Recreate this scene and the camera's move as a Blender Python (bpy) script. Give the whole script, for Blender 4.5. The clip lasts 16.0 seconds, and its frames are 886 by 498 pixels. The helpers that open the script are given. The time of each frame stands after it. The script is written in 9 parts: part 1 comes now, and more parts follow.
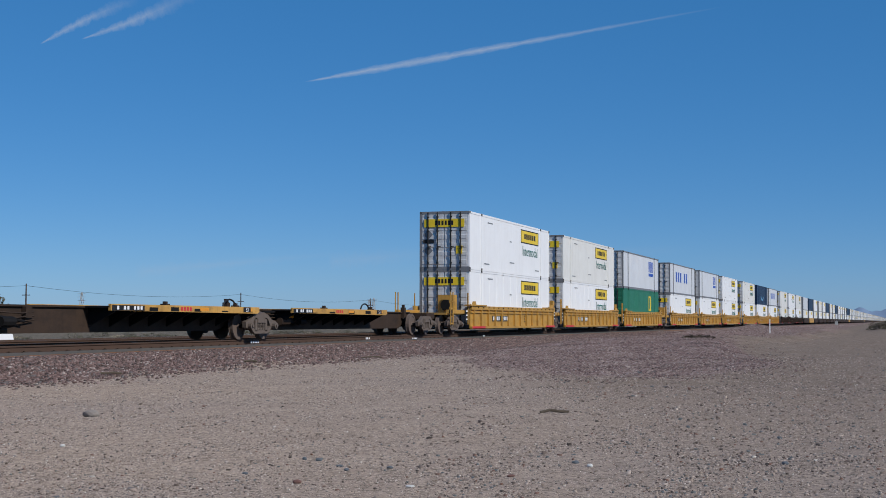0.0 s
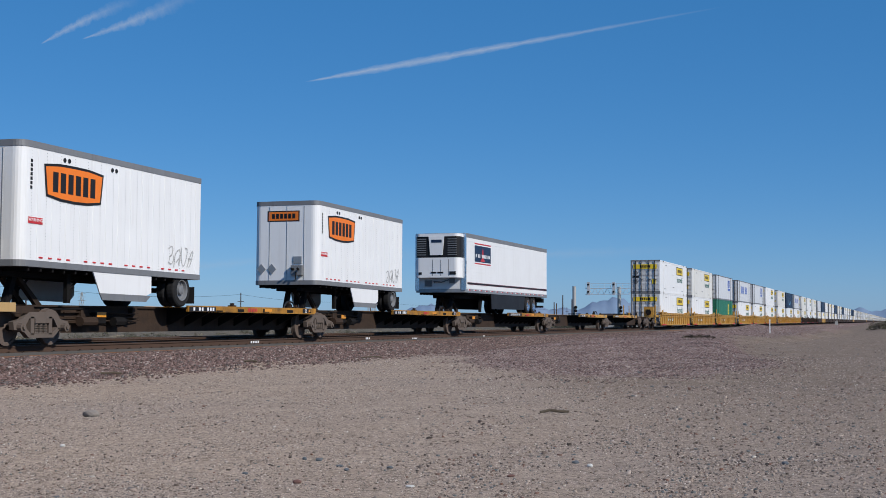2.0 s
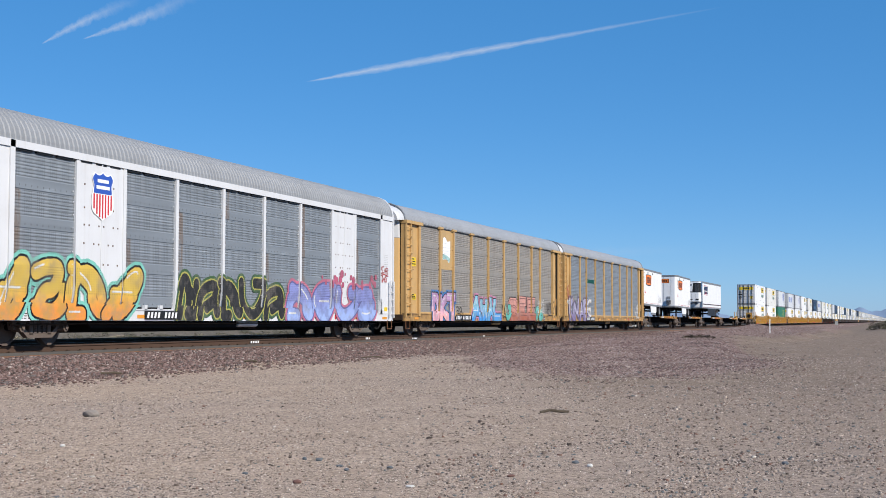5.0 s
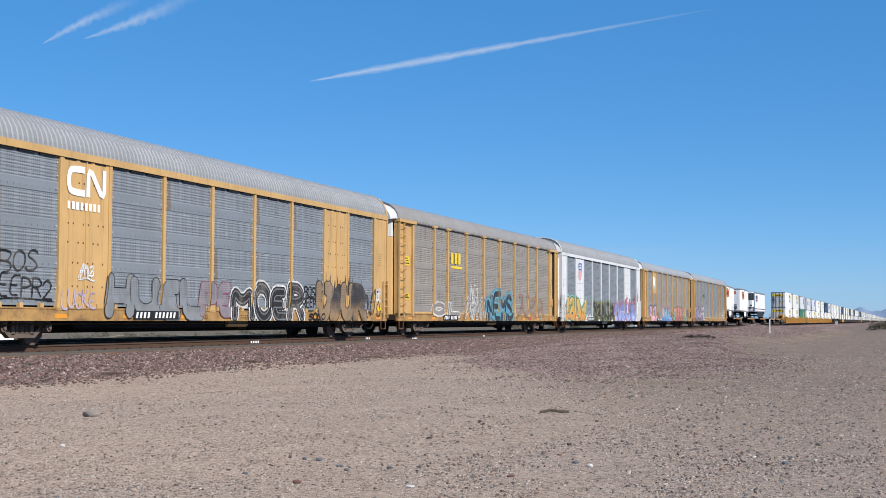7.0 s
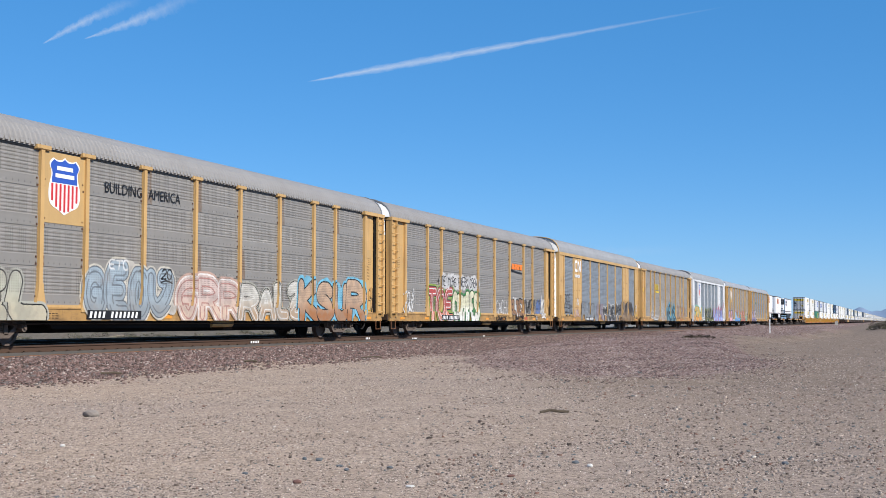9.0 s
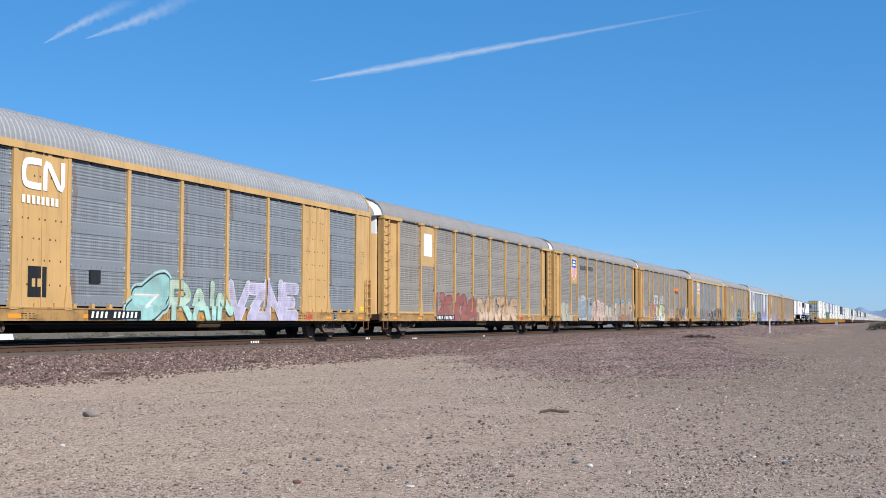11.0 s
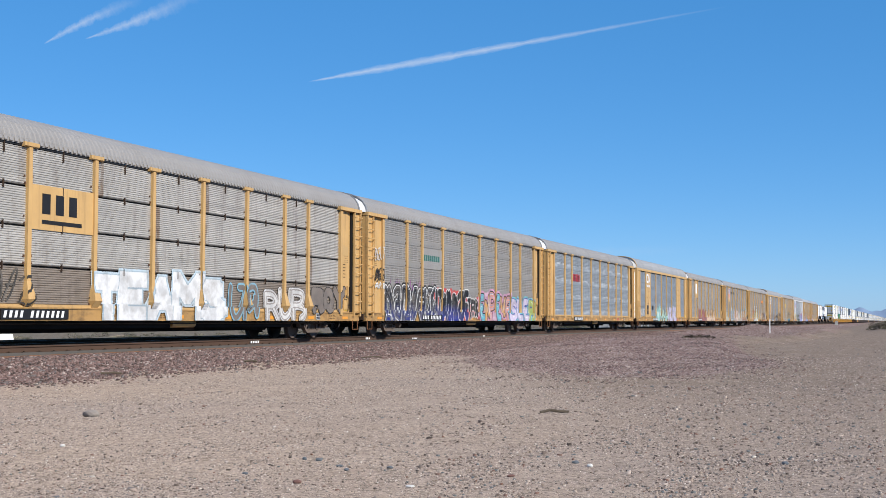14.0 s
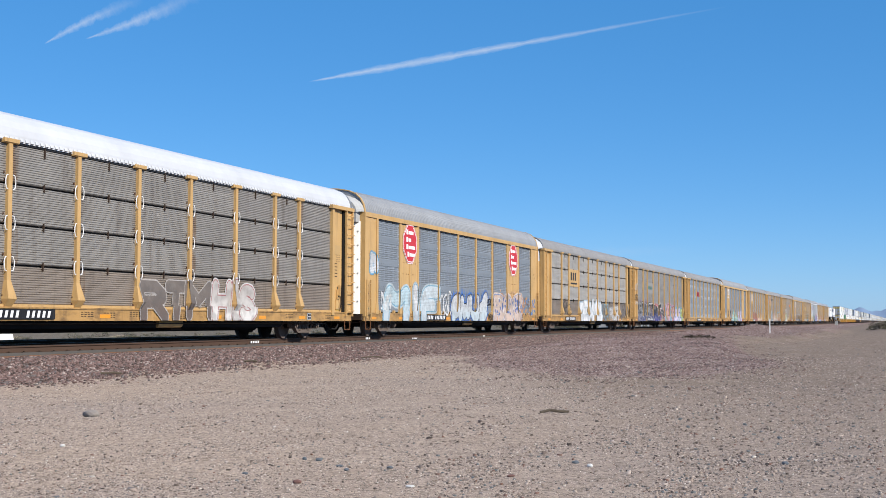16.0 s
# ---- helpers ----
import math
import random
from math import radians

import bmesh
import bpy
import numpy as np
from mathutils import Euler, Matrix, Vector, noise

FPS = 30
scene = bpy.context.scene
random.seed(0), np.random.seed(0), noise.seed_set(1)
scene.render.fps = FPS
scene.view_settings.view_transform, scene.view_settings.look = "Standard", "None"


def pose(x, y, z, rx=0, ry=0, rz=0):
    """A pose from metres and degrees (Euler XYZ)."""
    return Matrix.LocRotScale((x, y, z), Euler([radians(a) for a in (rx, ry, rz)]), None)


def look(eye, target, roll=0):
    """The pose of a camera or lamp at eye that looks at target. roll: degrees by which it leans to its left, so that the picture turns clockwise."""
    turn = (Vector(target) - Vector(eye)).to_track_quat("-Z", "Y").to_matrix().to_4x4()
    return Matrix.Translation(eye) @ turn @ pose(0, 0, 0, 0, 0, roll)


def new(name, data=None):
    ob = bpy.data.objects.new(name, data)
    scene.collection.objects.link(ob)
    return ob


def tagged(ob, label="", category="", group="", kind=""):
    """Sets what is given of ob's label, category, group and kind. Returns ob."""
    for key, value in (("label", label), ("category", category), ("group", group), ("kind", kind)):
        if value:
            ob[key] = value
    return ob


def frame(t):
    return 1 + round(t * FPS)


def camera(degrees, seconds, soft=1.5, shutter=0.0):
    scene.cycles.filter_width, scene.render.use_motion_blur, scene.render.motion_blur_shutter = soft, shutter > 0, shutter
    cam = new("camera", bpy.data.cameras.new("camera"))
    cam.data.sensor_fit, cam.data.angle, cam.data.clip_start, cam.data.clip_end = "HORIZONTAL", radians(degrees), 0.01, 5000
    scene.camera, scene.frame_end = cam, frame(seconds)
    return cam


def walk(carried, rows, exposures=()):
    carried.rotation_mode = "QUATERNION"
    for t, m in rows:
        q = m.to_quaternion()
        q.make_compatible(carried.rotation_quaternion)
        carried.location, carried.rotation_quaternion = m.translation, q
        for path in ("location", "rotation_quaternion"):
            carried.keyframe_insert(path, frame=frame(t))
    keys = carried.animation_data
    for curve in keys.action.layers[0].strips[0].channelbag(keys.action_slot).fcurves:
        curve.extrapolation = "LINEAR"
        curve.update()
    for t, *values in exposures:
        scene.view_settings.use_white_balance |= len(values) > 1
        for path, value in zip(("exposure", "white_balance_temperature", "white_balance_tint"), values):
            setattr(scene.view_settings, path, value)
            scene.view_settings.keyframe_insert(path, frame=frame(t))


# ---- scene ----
cam = camera(36.45, 16.0, soft=0.5)
AIM = pose(0, 0, 0.66, 93.029, 0, -71.327) @ pose(0, 0, 0, 0, 0, 0.14)
walk(cam, [(0, AIM), (16, AIM)], exposures=[(0, -0.14, 6150, 10), (0.5, -0.05, 6180, 10), (1, -0.08, 6200, 10), (2, -0.03, 6250, 10), (3, 0.1, 6350, 10), (3.5, 0.26, 6420, 10), (4, 0.42, 6500, 10), (5, 0.42, 6500, 10), (6.4, 0.35, 6500, 10), (7, 0.48, 6500, 10), (7.5, 0.53, 6500, 10), (9, 0.54, 6500, 10), (16, 0.55, 6500, 10)])

TRACK_Y = 21.42          # centre line of the train's track; rail tops are at z = 0
SPEED = 28.19             # metres a second, steady


def travelled(t):
    return SPEED * t


# ---- world and sun ----
SUN_TO = Vector((-0.42, -1.0, 0.76)).normalized()
world = bpy.data.worlds.new("sky")
scene.world = world
world.use_nodes = True
wn = world.node_tree
sky = wn.nodes.new("ShaderNodeTexSky")
sky.sky_type = "NISHITA"
sky.sun_disc = False
sky.sun_elevation = math.asin(SUN_TO.z)
sky.sun_rotation = math.atan2(SUN_TO.x, SUN_TO.y)
sky.altitude = 0
sky.air_density, sky.dust_density, sky.ozone_density = 0.6, 0.3, 3.0
clear = wn.nodes.new("ShaderNodeHueSaturation")
clear.inputs["Hue"].default_value, clear.inputs["Saturation"].default_value = 0.496, 1.22
wn.links.new(sky.outputs[0], clear.inputs["Color"])
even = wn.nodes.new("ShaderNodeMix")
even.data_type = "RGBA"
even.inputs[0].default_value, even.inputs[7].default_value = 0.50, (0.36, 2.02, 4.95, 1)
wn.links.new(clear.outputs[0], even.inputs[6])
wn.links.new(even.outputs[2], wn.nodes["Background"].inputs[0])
wn.nodes["Background"].inputs[1].default_value = 0.104
sun = new("sun", bpy.data.lights.new("sun", "SUN"))
sun.data.energy, sun.data.angle, sun.data.color = 4.15, radians(0.53), (1.0, 0.93, 0.83)
sun.matrix_world = look(SUN_TO * 100, (0, 0, 0))


# ---- materials ----
def nodes_of(name):
    m = bpy.data.materials.new(name)
    m.use_nodes = True
    return m, m.node_tree.nodes, m.node_tree.links, m.node_tree.nodes["Principled BSDF"]


def ramp(ns, stops):
    r = ns.new("ShaderNodeValToRGB")
    while len(r.color_ramp.elements) < len(stops):
        r.color_ramp.elements.new(0.5)
    for e, (p, c) in zip(r.color_ramp.elements, stops):
        e.position, e.color = p, (*c, 1)
    return r


def noise_at(ns, ls, coord, scale, detail=4.0, rough=0.6, stretch=(1, 1, 1)):
    mp = ns.new("ShaderNodeMapping")
    mp.inputs["Scale"].default_value = stretch
    ls.new(coord, mp.inputs[0])
    n = ns.new("ShaderNodeTexNoise")
    n.inputs["Scale"].default_value, n.inputs["Detail"].default_value = scale, detail
    n.inputs["Roughness"].default_value = rough
    ls.new(mp.outputs[0], n.inputs[0])
    return n.outputs[0]


def mixed(ns, ls, fac, a, b, blend="MIX"):
    mx = ns.new("ShaderNodeMix")
    mx.data_type, mx.blend_type = "RGBA", blend
    for sock, val in ((mx.inputs[0], fac), (mx.inputs[6], a), (mx.inputs[7], b)):
        if isinstance(val, (int, float)):
            sock.default_value = val
        elif isinstance(val, tuple):
            sock.default_value = (*val, 1)
        else:
            ls.new(val, sock)
    return mx.outputs[2]


def maths(ns, ls, op, a, b=0.0, c=0.0):
    n = ns.new("ShaderNodeMath")
    n.operation = op
    for sock, val in zip(n.inputs, (a, b, c)):
        if isinstance(val, (int, float)):
            sock.default_value = val
        else:
            ls.new(val, sock)
    return n.outputs[0]


def painted(name, colour, grime=(0.12, 0.09, 0.06), dirt=0.35, rough=0.5, metal=0.0, streak=True, vary=0.08, bump=0.05, patch=0.0):
    """Paint or metal with soft fading, downward streaks and fine specks."""
    m, ns, ls, bs = nodes_of(name)
    tc = ns.new("ShaderNodeTexCoord").outputs["Object"]
    big = noise_at(ns, ls, tc, 0.7, 5)
    col = mixed(ns, ls, ramp_fac(ns, ls, big, 0.35, 0.75), colour, tuple(min(1, c * (1 - 2 * vary)) for c in colour))
    if streak:
        st = noise_at(ns, ls, tc, 1.0, 6, 0.7, (6.0, 6.0, 0.35))
        col = mixed(ns, ls, maths(ns, ls, "MULTIPLY", ramp_fac(ns, ls, st, 0.52, 0.85), dirt), col, grime)
    if patch:
        blot = noise_at(ns, ls, tc, 1.3, 6, 0.7, (1.0, 1.0, 2.0))
        col = mixed(ns, ls, maths(ns, ls, "MULTIPLY", ramp_fac(ns, ls, blot, 0.48, 0.66), patch), col, grime)
    fine = noise_at(ns, ls, tc, 14.0, 6, 0.75)
    col = mixed(ns, ls, maths(ns, ls, "MULTIPLY", ramp_fac(ns, ls, fine, 0.6, 0.85), dirt * 0.7), col, grime)
    rnd = ns.new("ShaderNodeObjectInfo").outputs["Random"]
    col = mixed(ns, ls, maths(ns, ls, "MULTIPLY", rnd, vary * 1.5), col, tuple(c * 0.6 for c in colour))
    ls.new(col, bs.inputs["Base Color"])
    bs.inputs["Metallic"].default_value = metal
    bs.inputs["Specular IOR Level"].default_value = 0.5 if max(colour) > 0.1 else 0.2
    ls.new(maths(ns, ls, "MULTIPLY_ADD", big, 0.25, rough - 0.12), bs.inputs["Roughness"])
    bp = ns.new("ShaderNodeBump")
    bp.inputs["Strength"].default_value, bp.inputs["Distance"].default_value = bump * 4, 0.02
    ls.new(fine, bp.inputs["Height"])
    ls.new(bp.outputs[0], bs.inputs["Normal"])
    return m


def ramp_fac(ns, ls, src, lo, hi):
    mr = ns.new("ShaderNodeMapRange")
    mr.inputs[1].default_value, mr.inputs[2].default_value = lo, hi
    ls.new(src, mr.inputs[0])
    return mr.outputs[0]


def rack_panel(name, colour, grime, dirt, punched=1.0, wiped=0.0):
    """Galvanised rack sheet: rows of punched holes, grey bloom, brown runs."""
    m, ns, ls, bs = nodes_of(name)
    tc = ns.new("ShaderNodeTexCoord").outputs["Object"]
    sp = ns.new("ShaderNodeSeparateXYZ")
    ls.new(tc, sp.inputs[0])
    x, z = sp.outputs[0], sp.outputs[2]
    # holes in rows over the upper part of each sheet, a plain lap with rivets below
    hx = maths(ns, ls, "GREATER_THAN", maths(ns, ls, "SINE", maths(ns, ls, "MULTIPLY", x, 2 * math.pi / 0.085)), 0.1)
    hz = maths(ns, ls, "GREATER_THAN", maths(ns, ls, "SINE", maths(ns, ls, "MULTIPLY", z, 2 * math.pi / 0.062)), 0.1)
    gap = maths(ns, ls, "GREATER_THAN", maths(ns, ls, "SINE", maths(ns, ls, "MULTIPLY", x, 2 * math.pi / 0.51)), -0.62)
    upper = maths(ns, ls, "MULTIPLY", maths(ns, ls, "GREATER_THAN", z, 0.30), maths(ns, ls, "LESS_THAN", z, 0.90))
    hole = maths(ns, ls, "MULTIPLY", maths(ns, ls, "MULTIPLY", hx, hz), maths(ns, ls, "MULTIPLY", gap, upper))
    rx = maths(ns, ls, "GREATER_THAN", maths(ns, ls, "SINE", maths(ns, ls, "MULTIPLY", x, 2 * math.pi / 0.24)), 0.93)
    rz = maths(ns, ls, "LESS_THAN", maths(ns, ls, "ABSOLUTE", maths(ns, ls, "ADD", z, -0.085)), 0.022)
    rivet = maths(ns, ls, "MULTIPLY", rx, rz)
    lap = maths(ns, ls, "LESS_THAN", z, 0.28)
    edge = maths(ns, ls, "LESS_THAN", x, 0.14)
    rnd = ns.new("ShaderNodeObjectInfo").outputs["Random"]
    shift = ns.new("ShaderNodeCombineXYZ")
    for k, far in enumerate((37.0, 11.0, 53.0)):
        ls.new(maths(ns, ls, "MULTIPLY", rnd, far), shift.inputs[k])
    moved = ns.new("ShaderNodeVectorMath")
    ls.new(tc, moved.inputs[0])
    ls.new(shift.outputs[0], moved.inputs[1])
    tc = moved.outputs[0]
    big = noise_at(ns, ls, tc, 0.8, 6)
    st = noise_at(ns, ls, tc, 1.0, 6, 0.7, (4.0, 4.0, 0.5))
    col = mixed(ns, ls, ramp_fac(ns, ls, big, 0.3, 0.75), colour, tuple(c * 0.78 for c in colour))
    col = mixed(ns, ls, maths(ns, ls, "MULTIPLY", ramp_fac(ns, ls, st, 0.5, 0.8), dirt), col, grime)
    col = mixed(ns, ls, maths(ns, ls, "MULTIPLY", rnd, 0.25), col, tuple(c * 0.7 for c in colour))
    band = noise_at(ns, ls, tc, 1.0, 3, 0.6, (0.12, 1.0, 4.5))
    col = mixed(ns, ls, maths(ns, ls, "MULTIPLY", ramp_fac(ns, ls, band, 0.5, 0.72), 0.55), col, tuple(c * 0.62 for c in colour))
    pale = noise_at(ns, ls, tc, 1.0, 5, 0.7, (0.9, 1.0, 5.0))
    col = mixed(ns, ls, maths(ns, ls, "MULTIPLY", ramp_fac(ns, ls, pale, 0.62, 0.74), 0.55), col, tuple(min(1, c * 1.7) for c in colour))
    if wiped:
        wipe = noise_at(ns, ls, tc, 1.0, 5, 0.7, (0.8, 1.0, 3.0))
        low = maths(ns, ls, "LESS_THAN", maths(ns, ls, "ABSOLUTE", maths(ns, ls, "ADD", z, -0.22)), 0.15)
        col = mixed(ns, ls, maths(ns, ls, "MULTIPLY", maths(ns, ls, "MULTIPLY", ramp_fac(ns, ls, wipe, 0.48, 0.62), low), wiped), col, (0.55, 0.58, 0.62))
    rust = noise_at(ns, ls, tc, 2.6, 7, 0.8)
    col = mixed(ns, ls, maths(ns, ls, "MULTIPLY", ramp_fac(ns, ls, rust, 0.66, 0.8), dirt), col, (0.13, 0.07, 0.04))
    col = mixed(ns, ls, maths(ns, ls, "MULTIPLY", lap, 0.35 * punched), col, tuple(c * 0.72 for c in colour))
    spot = maths(ns, ls, "MULTIPLY", maths(ns, ls, "MULTIPLY", lap, edge), ramp_fac(ns, ls, rust, 0.42, 0.6))
    col = mixed(ns, ls, maths(ns, ls, "MULTIPLY", spot, min(1.0, 0.35 + dirt)), col, (0.12, 0.055, 0.03))
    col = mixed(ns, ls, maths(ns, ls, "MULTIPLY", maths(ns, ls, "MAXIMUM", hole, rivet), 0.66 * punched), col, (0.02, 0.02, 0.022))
    runs = noise_at(ns, ls, tc, 1.0, 5, 0.7, (3.0, 1.0, 0.9))
    beside = maths(ns, ls, "MULTIPLY", maths(ns, ls, "LESS_THAN", x, 0.36), maths(ns, ls, "GREATER_THAN", maths(ns, ls, "FRACT", maths(ns, ls, "MULTIPLY", rnd, 7.0)), 0.55))
    col = mixed(ns, ls, maths(ns, ls, "MULTIPLY", maths(ns, ls, "MULTIPLY", beside, ramp_fac(ns, ls, runs, 0.38, 0.56)), min(0.8, 0.4 + dirt)), col, (0.17, 0.105, 0.06))
    ls.new(col, bs.inputs["Base Color"])
    bs.inputs["Metallic"].default_value, bs.inputs["Roughness"].default_value = 0.15, 0.55
    return m


def stone_mix(name, stops, rough=0.9):
    """Loose stones: every stone its own shade."""
    m, ns, ls, bs = nodes_of(name)
    geo = ns.new("ShaderNodeNewGeometry")
    r = ramp(ns, stops)
    r.color_ramp.interpolation = "CONSTANT"
    ls.new(geo.outputs["Random Per Island"], r.inputs[0])
    n = noise_at(ns, ls, ns.new("ShaderNodeTexCoord").outputs["Object"], 30.0, 4)
    col = mixed(ns, ls, ramp_fac(ns, ls, n, 0.4, 0.8), r.outputs[0], (0.22, 0.18, 0.15))
    ls.new(mixed(ns, ls, 0.35, r.outputs[0], col), bs.inputs["Base Color"])
    bs.inputs["Roughness"].default_value = rough
    return m


YELLOW = painted("railcar_yellow", (0.56, 0.35, 0.138), (0.11, 0.065, 0.035), 0.7, 0.55, vary=0.11)
YELLOW_TOP = painted("railcar_pale_yellow", (0.50, 0.325, 0.135), (0.2, 0.12, 0.06), 0.3, 0.5)
ORANGE = painted("reflector_orange", (0.75, 0.30, 0.02), dirt=0.2, rough=0.35, streak=False)
WELL_YELLOW = painted("well_yellow", (0.48, 0.26, 0.045), (0.10, 0.06, 0.03), 0.6, 0.55, patch=0.35)
BROWN_STEEL = painted("brown_steel", (0.05, 0.032, 0.022), (0.018, 0.014, 0.012), 0.7, 0.75, patch=0.6)
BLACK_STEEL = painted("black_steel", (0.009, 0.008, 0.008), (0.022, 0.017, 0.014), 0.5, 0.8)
BOGIE_STEEL = painted("bogie_steel", (0.125, 0.096, 0.078), (0.06, 0.045, 0.035), 0.6, 0.8)
WHEEL_STEEL = painted("wheel_steel", (0.125, 0.092, 0.075), (0.05, 0.036, 0.03), 0.6, 0.8)
RAIL_RUST = painted("rail_rust", (0.085, 0.052, 0.037), (0.05, 0.035, 0.025), 0.5, 0.8)
RAIL_TOP = painted("rail_head", (0.20, 0.19, 0.18), (0.1, 0.08, 0.07), 0.3, 0.4, 0.8, streak=False)
ORANGE_RUST = painted("orange_rust", (0.20, 0.085, 0.035), (0.09, 0.045, 0.025), 0.6, 0.9)
OLD_RAIL = painted("weathered_rail", (0.085, 0.078, 0.07), (0.07, 0.04, 0.025), 0.6, 0.75)
TIE = painted("tie_timber", (0.12, 0.095, 0.075), (0.05, 0.04, 0.03), 0.5, 0.9)
ROOF = painted("galvanised_roof", (0.325, 0.304, 0.281), (0.17, 0.15, 0.14), 0.4, 0.5, 0.2)
ROOF_PALE = painted("pale_galvanised_roof", (0.36, 0.367, 0.378), (0.22, 0.2, 0.19), 0.35, 0.5, 0.2)
ROOF_BLUE = painted("bluish_galvanised_roof", (0.27, 0.28, 0.295), (0.17, 0.165, 0.16), 0.35, 0.62, 0.15)
ROOF_WHITE = painted("white_roof", (0.56, 0.57, 0.59), (0.4, 0.38, 0.35), 0.2, 0.5)
WHITE = painted("white_paint", (0.80, 0.80, 0.80), (0.35, 0.3, 0.25), 0.22, 0.45, vary=0.03)
WHITE_CAR = painted("white_wagon_paint", (0.64, 0.645, 0.66), (0.36, 0.31, 0.26), 0.3, 0.5, vary=0.05)
OFFWHITE = painted("offwhite_paint", (0.72, 0.71, 0.67), (0.3, 0.22, 0.15), 0.3, 0.5, vary=0.05)
PALE_GREY = painted("pale_grey_paint", (0.60, 0.62, 0.65), (0.3, 0.28, 0.26), 0.25, 0.5, vary=0.05)
ALU = painted("aluminium", (0.36, 0.365, 0.37), (0.15, 0.13, 0.12), 0.3, 0.4, 0.5)
GREY_RAIL = painted("grey_trim", (0.19, 0.195, 0.205), (0.07, 0.06, 0.05), 0.5, 0.5)
CHROME = painted("polished_metal", (0.72, 0.74, 0.77), (0.3, 0.3, 0.3), 0.1, 0.22, 0.95, streak=False, vary=0.03, bump=0.0)
DOOR_GREY = painted("door_grey", (0.60, 0.605, 0.61), (0.12, 0.10, 0.09), 0.45, 0.5, vary=0.08)
GREEN = painted("green_paint", (0.02, 0.16, 0.09), (0.05, 0.06, 0.05), 0.3, 0.5)
NAVY = painted("navy_paint", (0.018, 0.035, 0.075), (0.08, 0.08, 0.08), 0.25, 0.45)
BLUE = painted("blue_paint", (0.03, 0.09, 0.42), dirt=0.15, streak=False)
RED = painted("red_paint", (0.55, 0.03, 0.035), dirt=0.2, streak=False)
EMBLEM_RED = painted("faded_red_paint", (0.40, 0.035, 0.04), dirt=0.3, streak=False)
DARK_RED = painted("dark_red_paint", (0.14, 0.02, 0.025), dirt=0.2, streak=False)
BLACK = painted("black_paint", (0.018, 0.018, 0.02), (0.1, 0.09, 0.08), 0.25, 0.5)
LETTER_GREEN = painted("letter_green", (0.01, 0.13, 0.10), dirt=0.2, streak=False)
SIGN_YELLOW = painted("sign_yellow", (0.78, 0.55, 0.02), (0.2, 0.15, 0.1), 0.2, 0.45, streak=False)
LOGO_ORANGE = painted("logo_orange", (0.85, 0.20, 0.015), dirt=0.12, streak=False)
RUBBER = painted("tyre_rubber", (0.02, 0.02, 0.021), (0.09, 0.08, 0.07), 0.4, 0.85, streak=False)
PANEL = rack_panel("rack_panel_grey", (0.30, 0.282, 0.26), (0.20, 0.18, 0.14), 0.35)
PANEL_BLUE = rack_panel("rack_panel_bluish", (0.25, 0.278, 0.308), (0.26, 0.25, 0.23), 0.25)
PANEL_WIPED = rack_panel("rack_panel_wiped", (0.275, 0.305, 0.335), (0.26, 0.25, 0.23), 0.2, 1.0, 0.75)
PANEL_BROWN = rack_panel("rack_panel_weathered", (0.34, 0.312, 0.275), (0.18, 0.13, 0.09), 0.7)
WOOD_POLE = painted("pole_timber", (0.09, 0.06, 0.045), (0.04, 0.03, 0.025), 0.4, 0.9)
GALV = painted("galvanised_steel", (0.62, 0.63, 0.65), (0.3, 0.28, 0.26), 0.2, 0.45, 0.2)
CONCRETE = painted("pale_concrete", (0.42, 0.42, 0.41), (0.2, 0.19, 0.17), 0.3, 0.85)
DECK_EDGE = painted("scuffed_deck_yellow", (0.46, 0.21, 0.02), (0.035, 0.024, 0.016), 1.0, 0.6, vary=0.2, patch=0.85)
DECK_PALE = painted("faded_deck_yellow", (0.60, 0.33, 0.075), (0.07, 0.045, 0.025), 0.8, 0.6, vary=0.15, patch=0.5)
SILL_YELLOW = painted("dirty_sill_yellow", (0.43, 0.25, 0.085), (0.075, 0.045, 0.025), 0.9, 0.6, vary=0.15, patch=0.7)
RUST = painted("bolt_rust", (0.10, 0.05, 0.03), (0.04, 0.025, 0.018), 0.5, 0.9, streak=False)
PAINTS = {}
PLAIN_SIDES = set()


